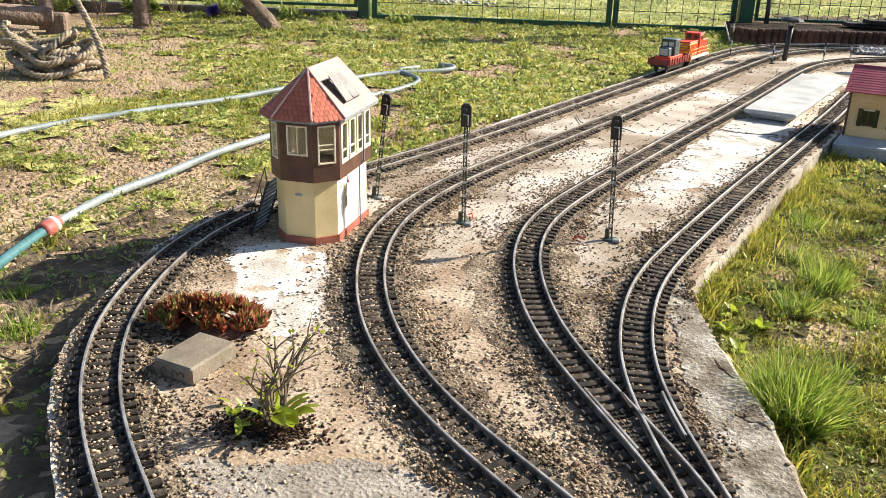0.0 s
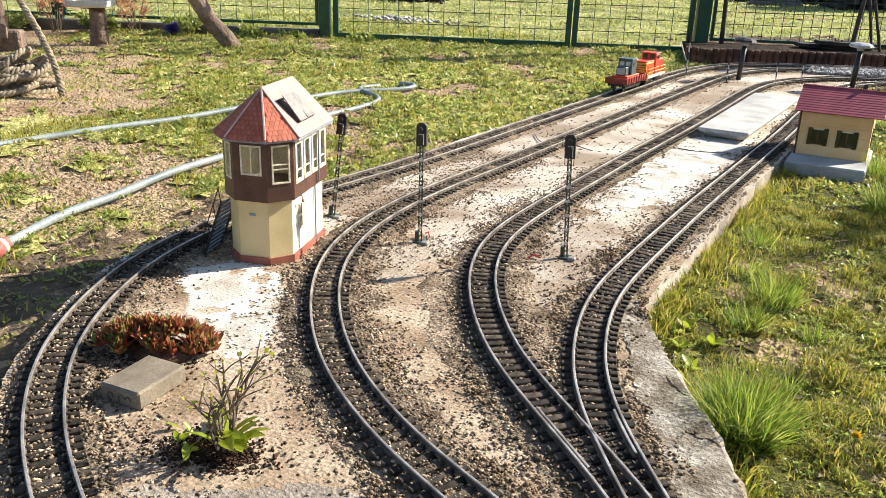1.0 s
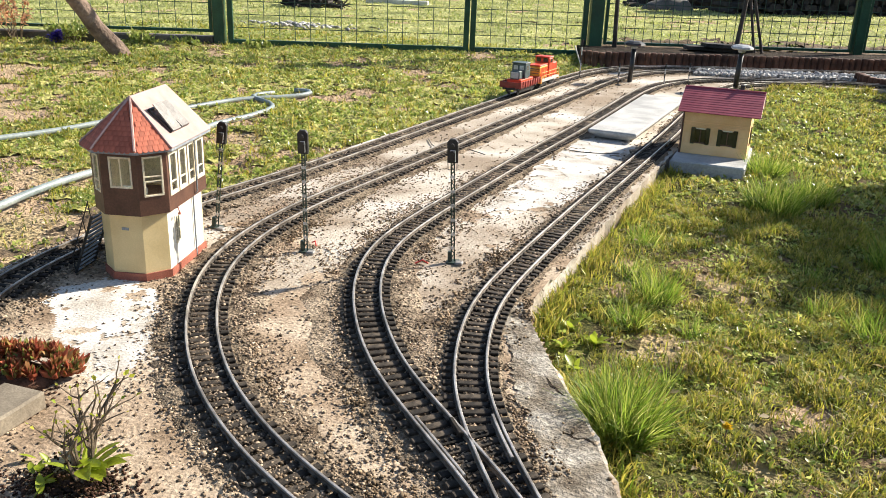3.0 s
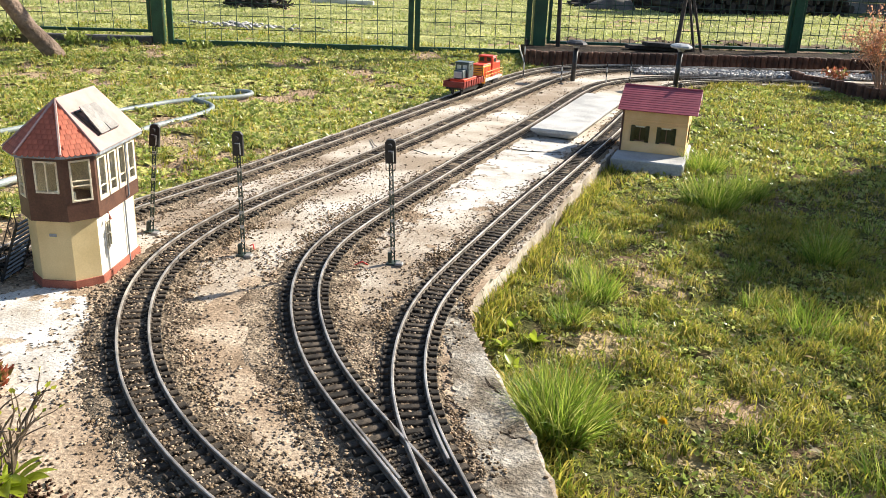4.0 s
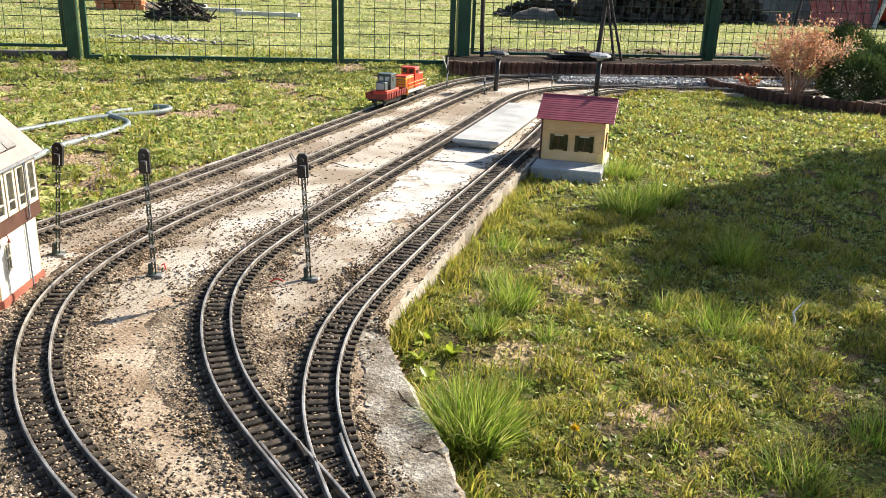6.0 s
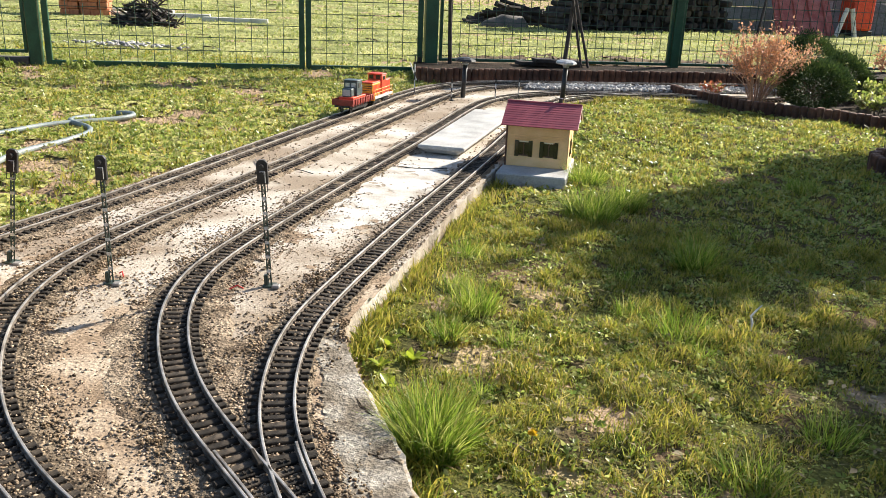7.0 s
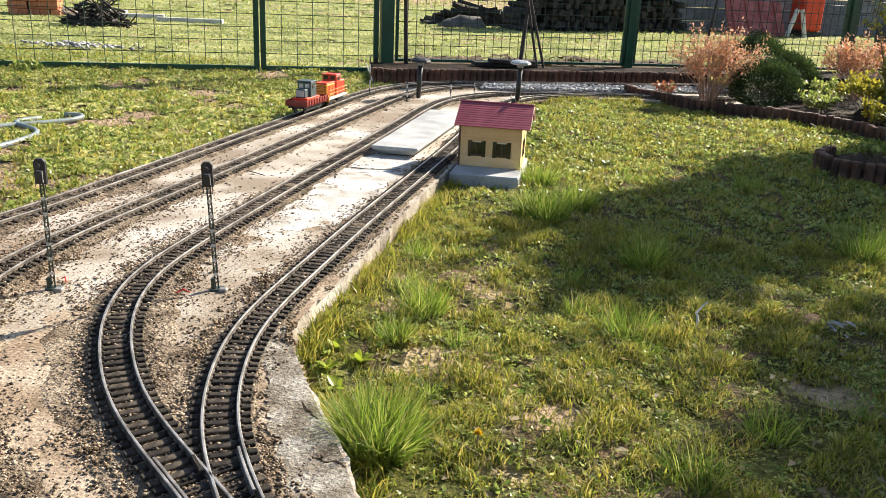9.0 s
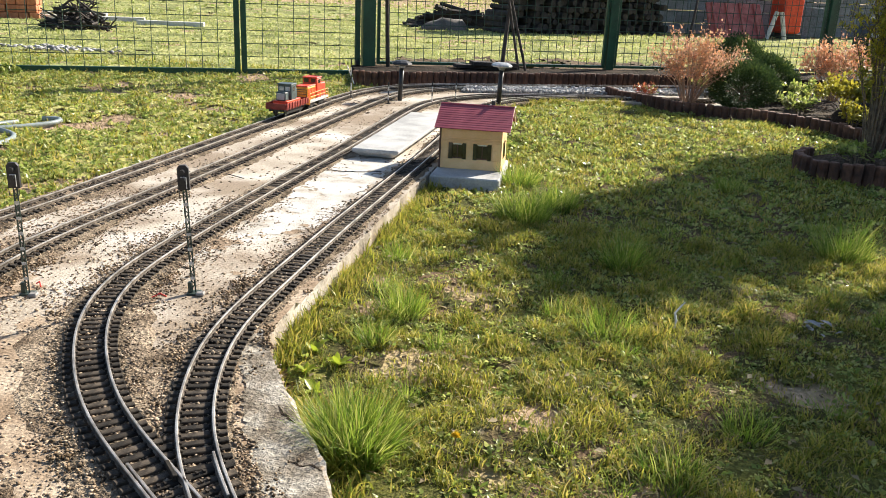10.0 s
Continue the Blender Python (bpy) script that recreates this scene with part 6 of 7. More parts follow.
# shrubs beyond the view, whose shade falls across the lawn
for x, y, rx, h, n, sd2 in ((2.83, 5.46, 0.45, 1.5, 9000, 53),):
    shrub(x, y, -0.06, rx, h, n, 0.10, L_DARKLEAF, "unseen dense dark leafed shrub that shades the lawn", 70, sd2, 0.010, 0.1)

# plants along the low wall
WALL_PLANTS = ((-0.22, 0.10, 0.08, 320, L_WEED, "small green weeds at the foot of the wall"), (-0.55, 0.13, 0.10, 420, L_WEED, "small green weeds at the foot of the wall"),
               (-0.95, 0.13, 0.17, 700, L_WEED, "green leafy perennials by the wall"), (-1.30, 0.16, 0.38, 300, L_ORANGE, "thin reddish budding twigs by the wall"),
               (-1.55, 0.16, 0.16, 800, L_WEED, "green leafy perennials by the wall"), (-1.85, 0.16, 0.42, 320, L_ORANGE, "thin reddish budding twigs by the wall"),
               (-2.15, 0.20, 0.15, 800, L_WEED, "green leafy perennials by the wall"), (-2.45, 0.14, 0.30, 240, L_ORANGE, "thin reddish budding twigs by the wall"),
               (-2.75, 0.20, 0.14, 700, L_WEED, "green leafy perennials by the wall"), (-3.1, 0.12, 0.18, 220, L_ORANGE, "red budding plant by the wall"),
               (0.22, 0.10, 0.08, 420, L_WEED, "low green weeds at the gate"))
for k, (s, w, h, n, material, label) in enumerate(WALL_PLANTS):
    q = FM @ Vector((s, -0.16, 0))
    shrub(q.x, q.y, -0.055, w, h, n, 0.03, material, label, 12, 60 + k, 0.003, 0.15, "plant", name="wall_plant")
q = FM @ Vector((-1.02, -0.22, 0))
shrub(q.x, q.y, -0.055, 0.07, 0.13, 420, 0.02, L_PURPLE, "clump of blue purple hyacinth flowers", 14, 77, 0.003, 0.45, "flowers", name="hyacinth")

# ---- garden lamps, stakes, poles ----


def solar_lamp(x, y, h, capm, label):
    th = thing("solar_lamp", label, "garden lamp", "solar garden lamps", m=pose(x, y, 0, 0, 2, 0))
    part("pole", tube(bmesh.new(), [(0, 0, -0.01), (0, 0, h - 0.03)], 0.0125, 12), M_BLACK, th, smooth=True)
    part("lens", tube(bmesh.new(), [(0, 0, h - 0.03), (0, 0, h - 0.012)], [0.014, 0.022], 12), M_GREYTRIM, th)
    part("cap", tube(bmesh.new(), [(0, 0, h - 0.014), (0, 0, h - 0.008), (0, 0, h), (0, 0, h + 0.008), (0, 0, h + 0.010)], [0.050, 0.056, 0.052, 0.034, 0.002], 8), capm, th)


solar_lamp(-0.715, 4.46, 0.20, M_BLACK, "black solar garden lamp with a domed cap")
# sun shine on this cap is given by a pale base colour
solar_lamp(-0.195, 4.50, 0.215, M_LAMPSUNLIT, "black solar garden lamp, its cap coloured pale as sunlit")
for x, y, h in ((-0.967, 4.406, 0.205), (-0.745, 4.311, 0.11), (-0.525, 4.353, 0.12), (-0.431, 4.558, 0.11)):
    st = thing("marker_stake", "thin black and white striped marker stake", "stake", "marker stakes", m=pose(x, y, 0))
    for k in range(5):
        part("band", tube(bmesh.new(), [(0, 0, h * k / 5), (0, 0, h * (k + 1) / 5)], 0.0034, 6), M_BLACK if k % 2 == 0 else M_METALW, st)
    part("foot", block(-0.012, -0.012, 0, 0.012, 0.012, 0.005, 0.001), M_BLACK, st)
tagged(part("white_rod", tube(bmesh.new(), [(-1.12, 5.05, 0.0), (-1.17, 5.08, 0.10)], 0.004, 6), M_PLANK), "thin pale rod leaning by the gate post", "rod")
for k, (s, y, z0, ds, z1) in enumerate(((2.545, -0.06, 0.03, -0.05, 1.0), (3.34, -0.10, 0.03, 0.05, 1.0), (3.50, -0.16, 0.03, -0.30, 1.0), (3.46, -0.13, 0.03, -0.24, 1.0), (4.75, -0.08, 0.0, 0.10, 1.0))):
    a, b = FM @ Vector((s, y, z0)), FM @ Vector((s + ds, y, z1))
    tagged(part("garden_pole", tube(bmesh.new(), [a, a.lerp(b, 0.5) + Vector((0.01, 0, 0)), b], [0.015, 0.013, 0.010] if k < 2 else [0.009, 0.009, 0.007], 8), M_DARKWOOD), "dark wooden garden pole standing by the fence", "pole", "garden poles")
for k, (s, w) in enumerate(((3.22, 0.22), (3.26, 0.16))):
    q = FM @ Vector((s, -0.11 - 0.05 * k, 0.062 + 0.026 * k))
    ob = part("weathered_board", block(-w, -0.05, -0.012, w, 0.05, 0.012, 0.003), M_DARKWOOD)
    ob.matrix_basis = pose(q.x, q.y, q.z, 0, 2, FANG + 4 * k)
    tagged(ob, "dark weathered board lying on the raised bed", "board", "boards on the bed")

# ---- beyond the fence ----
pal = thing("brick_stack", "stack of orange clay blocks on the far lawn", "brick stack", "brick stacks", m=pose(-6.28, 9.35, -0.05, 0, 0, 25))
bme = bpy.data.meshes.new("brick")
bm = block(-0.052, -0.05, -0.04, 0.052, 0.05, 0.04, 0.006)
bm.to_mesh(bme)
bm.free()
bme.materials.append(M_ORANGEB)
for i in range(5):
    for j in range(3):
        for k in range(7):
            ob = part_of("brick", bme, None, pal)
            ob.matrix_basis = pose(-0.3 + 0.112 * i + rng.normal(0, 0.006), 0.11 * j, 0.06 + 0.084 * k, 0, 0, rng.normal(0, 3))
part("pallet", block(-0.37, -0.06, 0.0, 0.22, 0.28, 0.018, 0.003), M_PLANK, pal)
brush = thing("brush_pile", "heap of dark cut branches on the far lawn", "brush pile")
rr = np.random.default_rng(8)
for k in range(130):
    a, t = rr.uniform(0, 6.28), math.sqrt(rr.uniform(0, 1))
    c = Vector((-4.86 + 0.30 * t * math.cos(a), 8.25 + 0.25 * t * math.sin(a), -0.04 + 0.60 * (1 - t) * rr.uniform(0.1, 1)))
    b, e = rr.uniform(0, 6.28), rr.uniform(-0.2, 0.9)
    d = Vector((math.cos(b) * math.cos(e), math.sin(b) * math.cos(e), math.sin(e))) * rr.uniform(0.10, 0.26)
    lo2 = c - d
    lo2.z = max(lo2.z, -0.05)
    part("branch", tube(bmesh.new(), [lo2, c + Vector(rr.normal(0, 0.02, 3)), c + d], [0.014, 0.011, 0.006], 5), M_DARKWOOD, brush)
for x, y, w, d2, a in ((-4.5, 9.55, 0.38, 0.05, 14), (-6.3, 10.3, 0.5, 0.06, 20), (-5.6, 9.75, 0.6, 0.05, 20)):
    ob = part("plank", block(-w, -d2, -0.03, w, d2, 0.03, 0.004), M_PLANK)
    ob.matrix_basis = pose(x, y, 0, 0, 0, a)
    tagged(ob, "pale long plank lying on the far lawn", "plank", "planks on the lawn")
n = 130
scatter("pale_litter", np.column_stack([rng.normal(-3.72, 0.22, n), rng.normal(6.05, 0.10, n), np.full(n, 0.004)]), rng.uniform(0.010, 0.03, n), M_STONEW, "pale wood chips scattered behind the gate", "chips", 0.4, 15)
stack = thing("log_stack", "long dark stack of weathered firewood", "log stack", m=pose(-0.75, 11.6, -0.05, 0, 0, 40))
for i in range(30):
    for j in range(17 - (0 if i > 5 else (6 - i) * 2) - int(rr.integers(0, 2))):
        x, z = i * 0.095 + 0.045 * (j % 2) + rr.normal(0, 0.014), 0.045 + j * 0.080 + rr.normal(0, 0.008)
        part("log", tube(bmesh.new(), [(x + rr.normal(0, 0.02), rr.uniform(-0.16, 0.06), z), (x + rr.normal(0, 0.01), 0.5, z)], rr.uniform(0.030, 0.056), 7), M_DARKWOOD, stack)
st2 = thing("log_heap", "loose heap of dark logs and brushwood", "log heap", m=pose(-1.55, 12.3, -0.05, 0, 0, 15))
for k in range(70):
    a = rr.uniform(-0.5, 0.5)
    t = rr.uniform(-1, 1)
    part("log", tube(bmesh.new(), [(t * 0.55 - 0.22, rr.normal(0, 0.12), 0.03 + 0.34 * (1 - abs(t)) * rr.uniform(0, 1)), (t * 0.55 + 0.22, rr.normal(0, 0.12), 0.03 + 0.34 * (1 - abs(t)) * rr.uniform(0, 1))], rr.uniform(0.02, 0.04), 6), M_DARKWOOD, st2)
bm = bmesh.new()
bmesh.ops.create_icosphere(bm, subdivisions=3, radius=1)
for v in bm.verts:
    v.co *= 1 + 0.25 * noise.noise(v.co * 1.7)
    v.co = Vector((v.co.x * 0.34, v.co.y * 0.22, max(0, v.co.z) * 0.20))
tp = part("tarpaulin", bm, M_EDGE, smooth=True)
tp.matrix_basis = pose(-1.55, 11.6, -0.06, 0, 0, 10)
tagged(tp, "crumpled grey tarpaulin covering a low heap", "tarpaulin")
gw = thing("block_wall", "grey concrete block wall at the end of the yard", "wall", m=pose(0.55, 13.4, -0.06, 0, 0, 33), kind="structure")
bme = bpy.data.meshes.new("block")
bm = block(0.005, 0.0, 0.005, 0.395, 0.2, 0.195, 0.006)
bm.to_mesh(bme)
bm.free()
bme.materials.append(M_GREYWALL)
for j in range(8):
    for i in range(26):
        ob = part_of("block", bme, None, gw)
        ob.matrix_basis = pose(i * 0.4 - 0.2 * (j % 2), 0, j * 0.2)
mach = thing("farm_machine", "faded red and orange farm machine standing in the yard", "farm machine", m=pose(2.20, 13.55, -0.05, 0, 0, 20))
bm = block(0, -0.02, 0, 0.92, 0.02, 0.60, 0.01)
bmesh.ops.transform(bm, matrix=pose(0, 0.0, 0.02, -32), verts=bm.verts)
part("sloping_panel", bm, M_MACH, mach, "faded red sloping sheet panel")
for x in (0.10, 0.33, 0.56, 0.80):
    bm = block(x - 0.02, -0.045, 0, x + 0.02, -0.02, 0.60, 0.006)
    bmesh.ops.transform(bm, matrix=pose(0, 0.0, 0.02, -32), verts=bm.verts)
    part("panel_rib", bm, M_MACH, mach)
part("drawbar", tube(bmesh.new(), [(-0.15, 0.45, 0.62), (0.5, 0.42, 0.66), (1.35, 0.40, 0.66)], 0.035, 8), M_PLANK, mach, "pale dusty drawbar")
for x0, x1 in ((0.86, 1.02), (1.18, 1.10)):
    part("stand_leg", tube(bmesh.new(), [(x0, -0.10, 0.0), (x1, -0.04, 0.44)], 0.034, 8), M_PLANK, mach, "pale stand leg")
part("tank", block(1.24, 0.12, 0.12, 1.58, 0.52, 0.95, 0.03), M_LRED, mach, "orange red tank box")
part("tank_foot", block(1.28, 0.16, 0.0, 1.62, 0.48, 0.12, 0.01), M_BLACK, mach)
bm = block(1.75, 0.3, 0, 2.30, 0.33, 0.62, 0.006)
bmesh.ops.transform(bm, matrix=pose(0, 0.2, 0.02, -18), verts=bm.verts)
part("side_sheet", bm, M_GREYGREEN, mach, "grey green leaning sheet")
reel = thing("cable_reel", "dark reel with coiled pale hose beyond the fence", "reel", m=pose(3.3, 9.6, 0.22, 0, 0, 20))
part("drum", tube(bmesh.new(), [(0, -0.10, 0), (0, 0.10, 0)], 0.24, 20), M_BLACK, reel)
for k in range(4):
    part("hose_turn", tube(bmesh.new(), [(0.2 * math.cos(t) + 0.02 * k, -0.12 - 0.012 * k, 0.2 * math.sin(t) - 0.01 * k) for t in np.linspace(0, 6.2, 26)], 0.012, 6), M_METALW, reel)
part("stand", block(-0.2, -0.12, -0.28, 0.2, 0.12, -0.2, 0.01), M_DARKWOOD, reel)
# far hedge closing the view
bs, n = [], 26000
a = rng.uniform(0, 2 * math.pi, n)
rad = 42 + rng.normal(0, 0.8, n) + 1.2 * np.sin(a * 23)
h = rng.uniform(0, 1, n) ** 0.8 * (4.2 + 1.3 * np.sin(a * 31) + 0.8 * np.sin(a * 67))
hd = leaves("far_hedge", np.column_stack([rad * np.cos(a), rad * np.sin(a), h - 0.2]), rng.uniform(0.5, 1.1, n), L_DARKLEAF, seed=90, ratio=0.8)
tagged(hd, "distant dark green hedge round the fields", "hedge", kind="stuff")

HOUSEP = [(-0.262, 2.735), (-0.026, 2.735), (-0.026, 3.10), (-0.262, 3.10)]
# ---- damp bare soil beside the outer track, its colour darkened for the shade there ----
sx_, sy_ = np.meshgrid(np.arange(-1.95, -0.55, 0.02), np.arange(0.0, 1.75, 0.02))
mid = np.interp(sy_, tracks["A"][:, 1][:70], tracks["A"][:, 0][:70]) - 0.02
far_ = 0.36 + 0.12 * wav(sx_ * 3, sy_ * 3, 4.0) + 0.05 * wav(sx_ * 11, sy_ * 11, 1.0) - 0.25 * np.clip(sy_ - 1.1, 0, 1)
keep = (sx_ < mid) & (mid - sx_ < far_)
nx_ = sx_.shape[1]
cells = np.argwhere(keep[:-1, :-1])
i0 = cells[:, 0] * nx_ + cells[:, 1]
zz = ground_z(sx_, sy_) + 0.003 + 0.004 * rng.standard_normal(sx_.shape)
tagged(new("bare_soil", arrays("bare_soil", np.stack([sx_, sy_, zz], -1).reshape(-1, 3), [np.stack([i0, i0 + 1, i0 + nx_ + 1, i0 + nx_], 1)], M_DARKSOIL)), "damp bare soil beside the outer track, darkened for shade", "soil", kind="structure")

SPOTS = ((-0.03, 1.42, 0.12, 0.10), (0.16, 1.285, 0.06, 0.05), (-0.05, 2.15, 0.06, 0.07), (0.62, 1.45, 0.11, 0.06), (-0.20, 1.66, 0.05, 0.07), (-0.02, 1.80, 0.06, 0.08), (-0.22, 1.85, 0.04, 0.07), (0.33, 1.10, 0.06, 0.04), (0.10, 1.10, 0.05, 0.03))


def bare(x, y):
    """How bare the soil lies at worn spots of the lawn."""
    return sum(np.exp(-(((x - a) / u) ** 2 + ((y - b) / v) ** 2)) for a, b, u, v in SPOTS)


# ---- mossy turf right of the concrete ----
sx_, sy_ = np.meshgrid(np.arange(-0.34, 3.6, 0.025), np.arange(-0.6, 5.0, 0.025))
keep = ~inside(sx_, sy_, SLAB) & ~inside(sx_, sy_, HOUSEP) & (sx_ < 2.9 + 0.5 * wav(sx_ * 2, sy_ * 2, 0.2)) & (sy_ > 0.05 + 0.5 * wav(sx_ * 2, sy_ * 2, 1.2)) & (bare(sx_, sy_) + 0.25 * wav(sx_ * 18, sy_ * 18, 1.0) < 0.38)
nx_ = sx_.shape[1]
cells = np.argwhere(keep[:-1, :-1])
i0 = cells[:, 0] * nx_ + cells[:, 1]
zz = ground_z(sx_, sy_) + 0.006 + 0.002 * wav(sx_ * 25, sy_ * 25, 0.8) + 0.0015 * rng.standard_normal(sx_.shape)
# turf colour is kept dark to deepen the shaded gaps between blades
tagged(new("mossy_turf", arrays("mossy_turf", np.stack([sx_, sy_, zz], -1).reshape(-1, 3), [np.stack([i0, i0 + 1, i0 + nx_ + 1, i0 + nx_], 1)], M_TURF)), "mossy turf between the grass blades, darkened for their shade", "turf", kind="stuff")

# ---- short turf left of the concrete ----
sx_, sy_ = np.meshgrid(np.arange(-5.2, -0.9, 0.03), np.arange(-0.2, 6.2, 0.03))
worn = np.clip((2.1 - sy_) / 0.9, 0, 1) * np.clip((sx_ + 2.3) / 0.5, 0, 1)
coil = np.exp(-(((sx_ + 3.3) / 0.7) ** 2 + ((sy_ - 2.2) / 0.5) ** 2)) + np.exp(-(((sx_ + 4.3) / 0.9) ** 2 + ((sy_ - 3.0) / 0.5) ** 2))
keep = 0.62 + 0.45 * wav(sx_ * 2.4, sy_ * 2.4, 1.9) + 0.45 * wav(sx_ * 7, sy_ * 7, 0.3) + 0.2 * wav(sx_ * 17, sy_ * 17, 0.9) - 0.75 * worn - 0.9 * coil > 0.36
keep &= ((sy_ > 1.0) | ((sx_ < -2.1) & (sy_ > 0.3 + 0.45 * wav(sx_ * 2, sy_ * 2, 0.6)))) & (sx_ > -4.7 + 0.4 * wav(sx_ * 2, sy_ * 2, 2.0))
keep &= ~inside(sx_, sy_, SLAB) & ~inside(sx_ + 0.03, sy_, SLAB) & (((sx_ + 3.4) * -0.41 + (sy_ - 4.7) * 0.912) < 0.0)
nx_ = sx_.shape[1]
i0 = np.argwhere(keep[:-1, :-1])
i0 = i0[:, 0] * nx_ + i0[:, 1]
zz = ground_z(sx_, sy_) + 0.006 + 0.003 * rng.standard_normal(sx_.shape)
tagged(new("mossy_turf", arrays("mossy_turf", np.stack([sx_, sy_, zz], -1).reshape(-1, 3), [np.stack([i0, i0 + 1, i0 + nx_ + 1, i0 + nx_], 1)], M_TURFL)), "short yellow green mossy turf with shade tone with bare gaps", "turf", kind="stuff")

# ---- meadow turf beyond the fence ----
sx_, sy_ = np.meshgrid(np.arange(-12, 9, 0.12), np.arange(3.2, 20, 0.12))
keep = ((sx_ + 3.4) * -0.41 + (sy_ - 4.7) * 0.912 > 0.10) & (wav(sx_ * 1.3, sy_ * 1.3, 2.7) + 0.5 * wav(sx_ * 4, sy_ * 4, 0.9) > -0.95)
for p in (BED1, BED2, BED3):
    keep &= ~inside(sx_, sy_, p)
nx_ = sx_.shape[1]
i0 = np.argwhere(keep[:-1, :-1])
i0 = i0[:, 0] * nx_ + i0[:, 1]
zz = ground_z(sx_, sy_) + 0.008 + 0.006 * rng.standard_normal(sx_.shape)
tagged(new("meadow_turf", arrays("meadow_turf", np.stack([sx_, sy_, zz], -1).reshape(-1, 3), [np.stack([i0, i0 + 1, i0 + nx_ + 1, i0 + nx_], 1)], M_FARTURF)), "sunny yellow green meadow turf beyond the fence", "turf", kind="stuff")

# ---- dug soil strip just behind the fence ----
sx_, sy_ = np.meshgrid(np.arange(-1.6, 2.2, 0.04), np.arange(5.0, 9.0, 0.04))
fs, fd = (sx_ + 3.4) * 0.912 + (sy_ - 4.7) * 0.41, (sx_ + 3.4) * -0.41 + (sy_ - 4.7) * 0.912
keep = (fs > 2.5) & (fs < 5.2) & (fd > 0.12) & (fd < 1.0 + 0.35 * wav(sx_ * 3, sy_ * 3, 0.4)) & (wav(sx_ * 4, sy_ * 4, 1.5) + 0.6 * wav(sx_ * 13, sy_ * 13, 0.7) < 0.45)
nx_ = sx_.shape[1]
i0 = np.argwhere(keep[:-1, :-1])
i0 = i0[:, 0] * nx_ + i0[:, 1]
zz = ground_z(sx_, sy_) + 0.030 + 0.008 * rng.standard_normal(sx_.shape)
tagged(new("dug_soil", arrays("dug_soil", np.stack([sx_, sy_, zz], -1).reshape(-1, 3), [np.stack([i0, i0 + 1, i0 + nx_ + 1, i0 + nx_], 1)], M_DARKSOIL)), "strip of dug brown soil behind the mesh fence", "soil", kind="stuff")

# ---- grass ----
closed = [SLAB, BED1, BED2, BED3, HOUSEP]


def open_ground(x, y):
    ok = np.ones(len(x), bool)
    for p in closed:
        ok &= ~inside(x, y, p)
    return ok


def lawn(n, x0, x1, y0, y1, dens, seed):
    r = np.random.default_rng(seed)
    x, y = r.uniform(x0, x1, n), r.uniform(y0, y1, n)
    ok = open_ground(x, y) & (r.uniform(0, 1, n) < dens(x, y))
    return x[ok], y[ok], r


def dens_right(x, y):
    d = 0.60 + 0.50 * wav(x * 3.2, y * 3.2, 0.7) + 0.50 * wav(x * 8.5, y * 8.5, 2.0) + 0.25 * wav(x * 21, y * 21, 1.2)
    d -= 1.1 * bare(x, y)
    return np.clip(d + 0.45 * np.clip((y - 1.9) / 0.5, 0, 1), 0.06, 1)


def dens_left(x, y):
    d = 0.55 + 0.45 * wav(x * 2.4, y * 2.4, 1.9) + 0.45 * wav(x * 7, y * 7, 0.3) + 0.2 * wav(x * 17, y * 17, 0.9)
    worn = np.clip((2.1 - y) / 0.9, 0, 1) * np.clip((x + 2.3) / 0.5, 0, 1)
    rope_ = np.exp(-(((x + 3.3) / 0.7) ** 2 + ((y - 2.2) / 0.5) ** 2)) + np.exp(-(((x + 4.3) / 0.9) ** 2 + ((y - 3.0) / 0.5) ** 2))
    return np.clip(d - 0.75 * worn - 0.9 * rope_, 0.03, 1)


def strip(name, n, x0, x1, y0, y1, dens, seed, h, w, bend, material=L_GRASS):
    x, y, r = lawn(n, x0, x1, y0, y1, dens, seed)
    k = 0.78 + 0.3 * wav(x * 4, y * 4, 5.0) + 0.65 * wav(x * 16, y * 16, 0.5) + 0.3 * wav(x * 41, y * 41, 1.5)
    return blades(name, np.column_stack([x, y, ground_z(x, y) + 0.001]), r.uniform(0.5, 1.3, len(x)) * h * np.clip(k, 0.25, 1.7), r.uniform(0.7, 1.3, len(x)) * w, bend, material, "short patchy spring grass of the lawn", "grass", seed=seed)


strip("lawn_grass", 210000, -0.35, 1.05, 0.5, 2.4, dens_right, 101, 0.025, 0.0022, 1.5)
strip("lawn_grass", 150000, -0.35, 1.05, 0.6, 2.4, lambda x, y: np.clip(0.68 + 0.6 * wav(x * 9, y * 9, 4.0) + 0.4 * wav(x * 23, y * 23, 0.4) - bare(x, y), 0.03, 1), 121, 0.017, 0.0020, 1.6)
strip("lawn_grass", 130000, -0.35, 1.9, 2.4, 5.4, dens_right, 102, 0.023, 0.0036, 1.5)
strip("lawn_grass", 65000, -2.6, -1.0, 0.2, 2.6, dens_left, 103, 0.024, 0.0034, 1.3)
strip("lawn_grass", 120000, -4.8, -1.0, 2.0, 5.9, dens_left, 104, 0.024, 0.0058, 1.4)
strip("far_grass", 80000, -8.0, 4.5, 5.0, 13.0, lambda x, y: np.clip(0.75 + 0.4 * wav(x * 2, y * 2, 3.0), 0.1, 1) * (((x + 3.4) * -0.41 + (y - 4.7) * 0.912) > 0.05), 105, 0.030, 0.0125, 1.3, L_FAR)
strip("far_grass", 22000, -22.0, 16.0, 12.0, 34.0, lambda x, y: np.clip(0.8 + 0.3 * wav(x, y, 3.0), 0.1, 1), 106, 0.045, 0.06, 1.2, L_FAR)
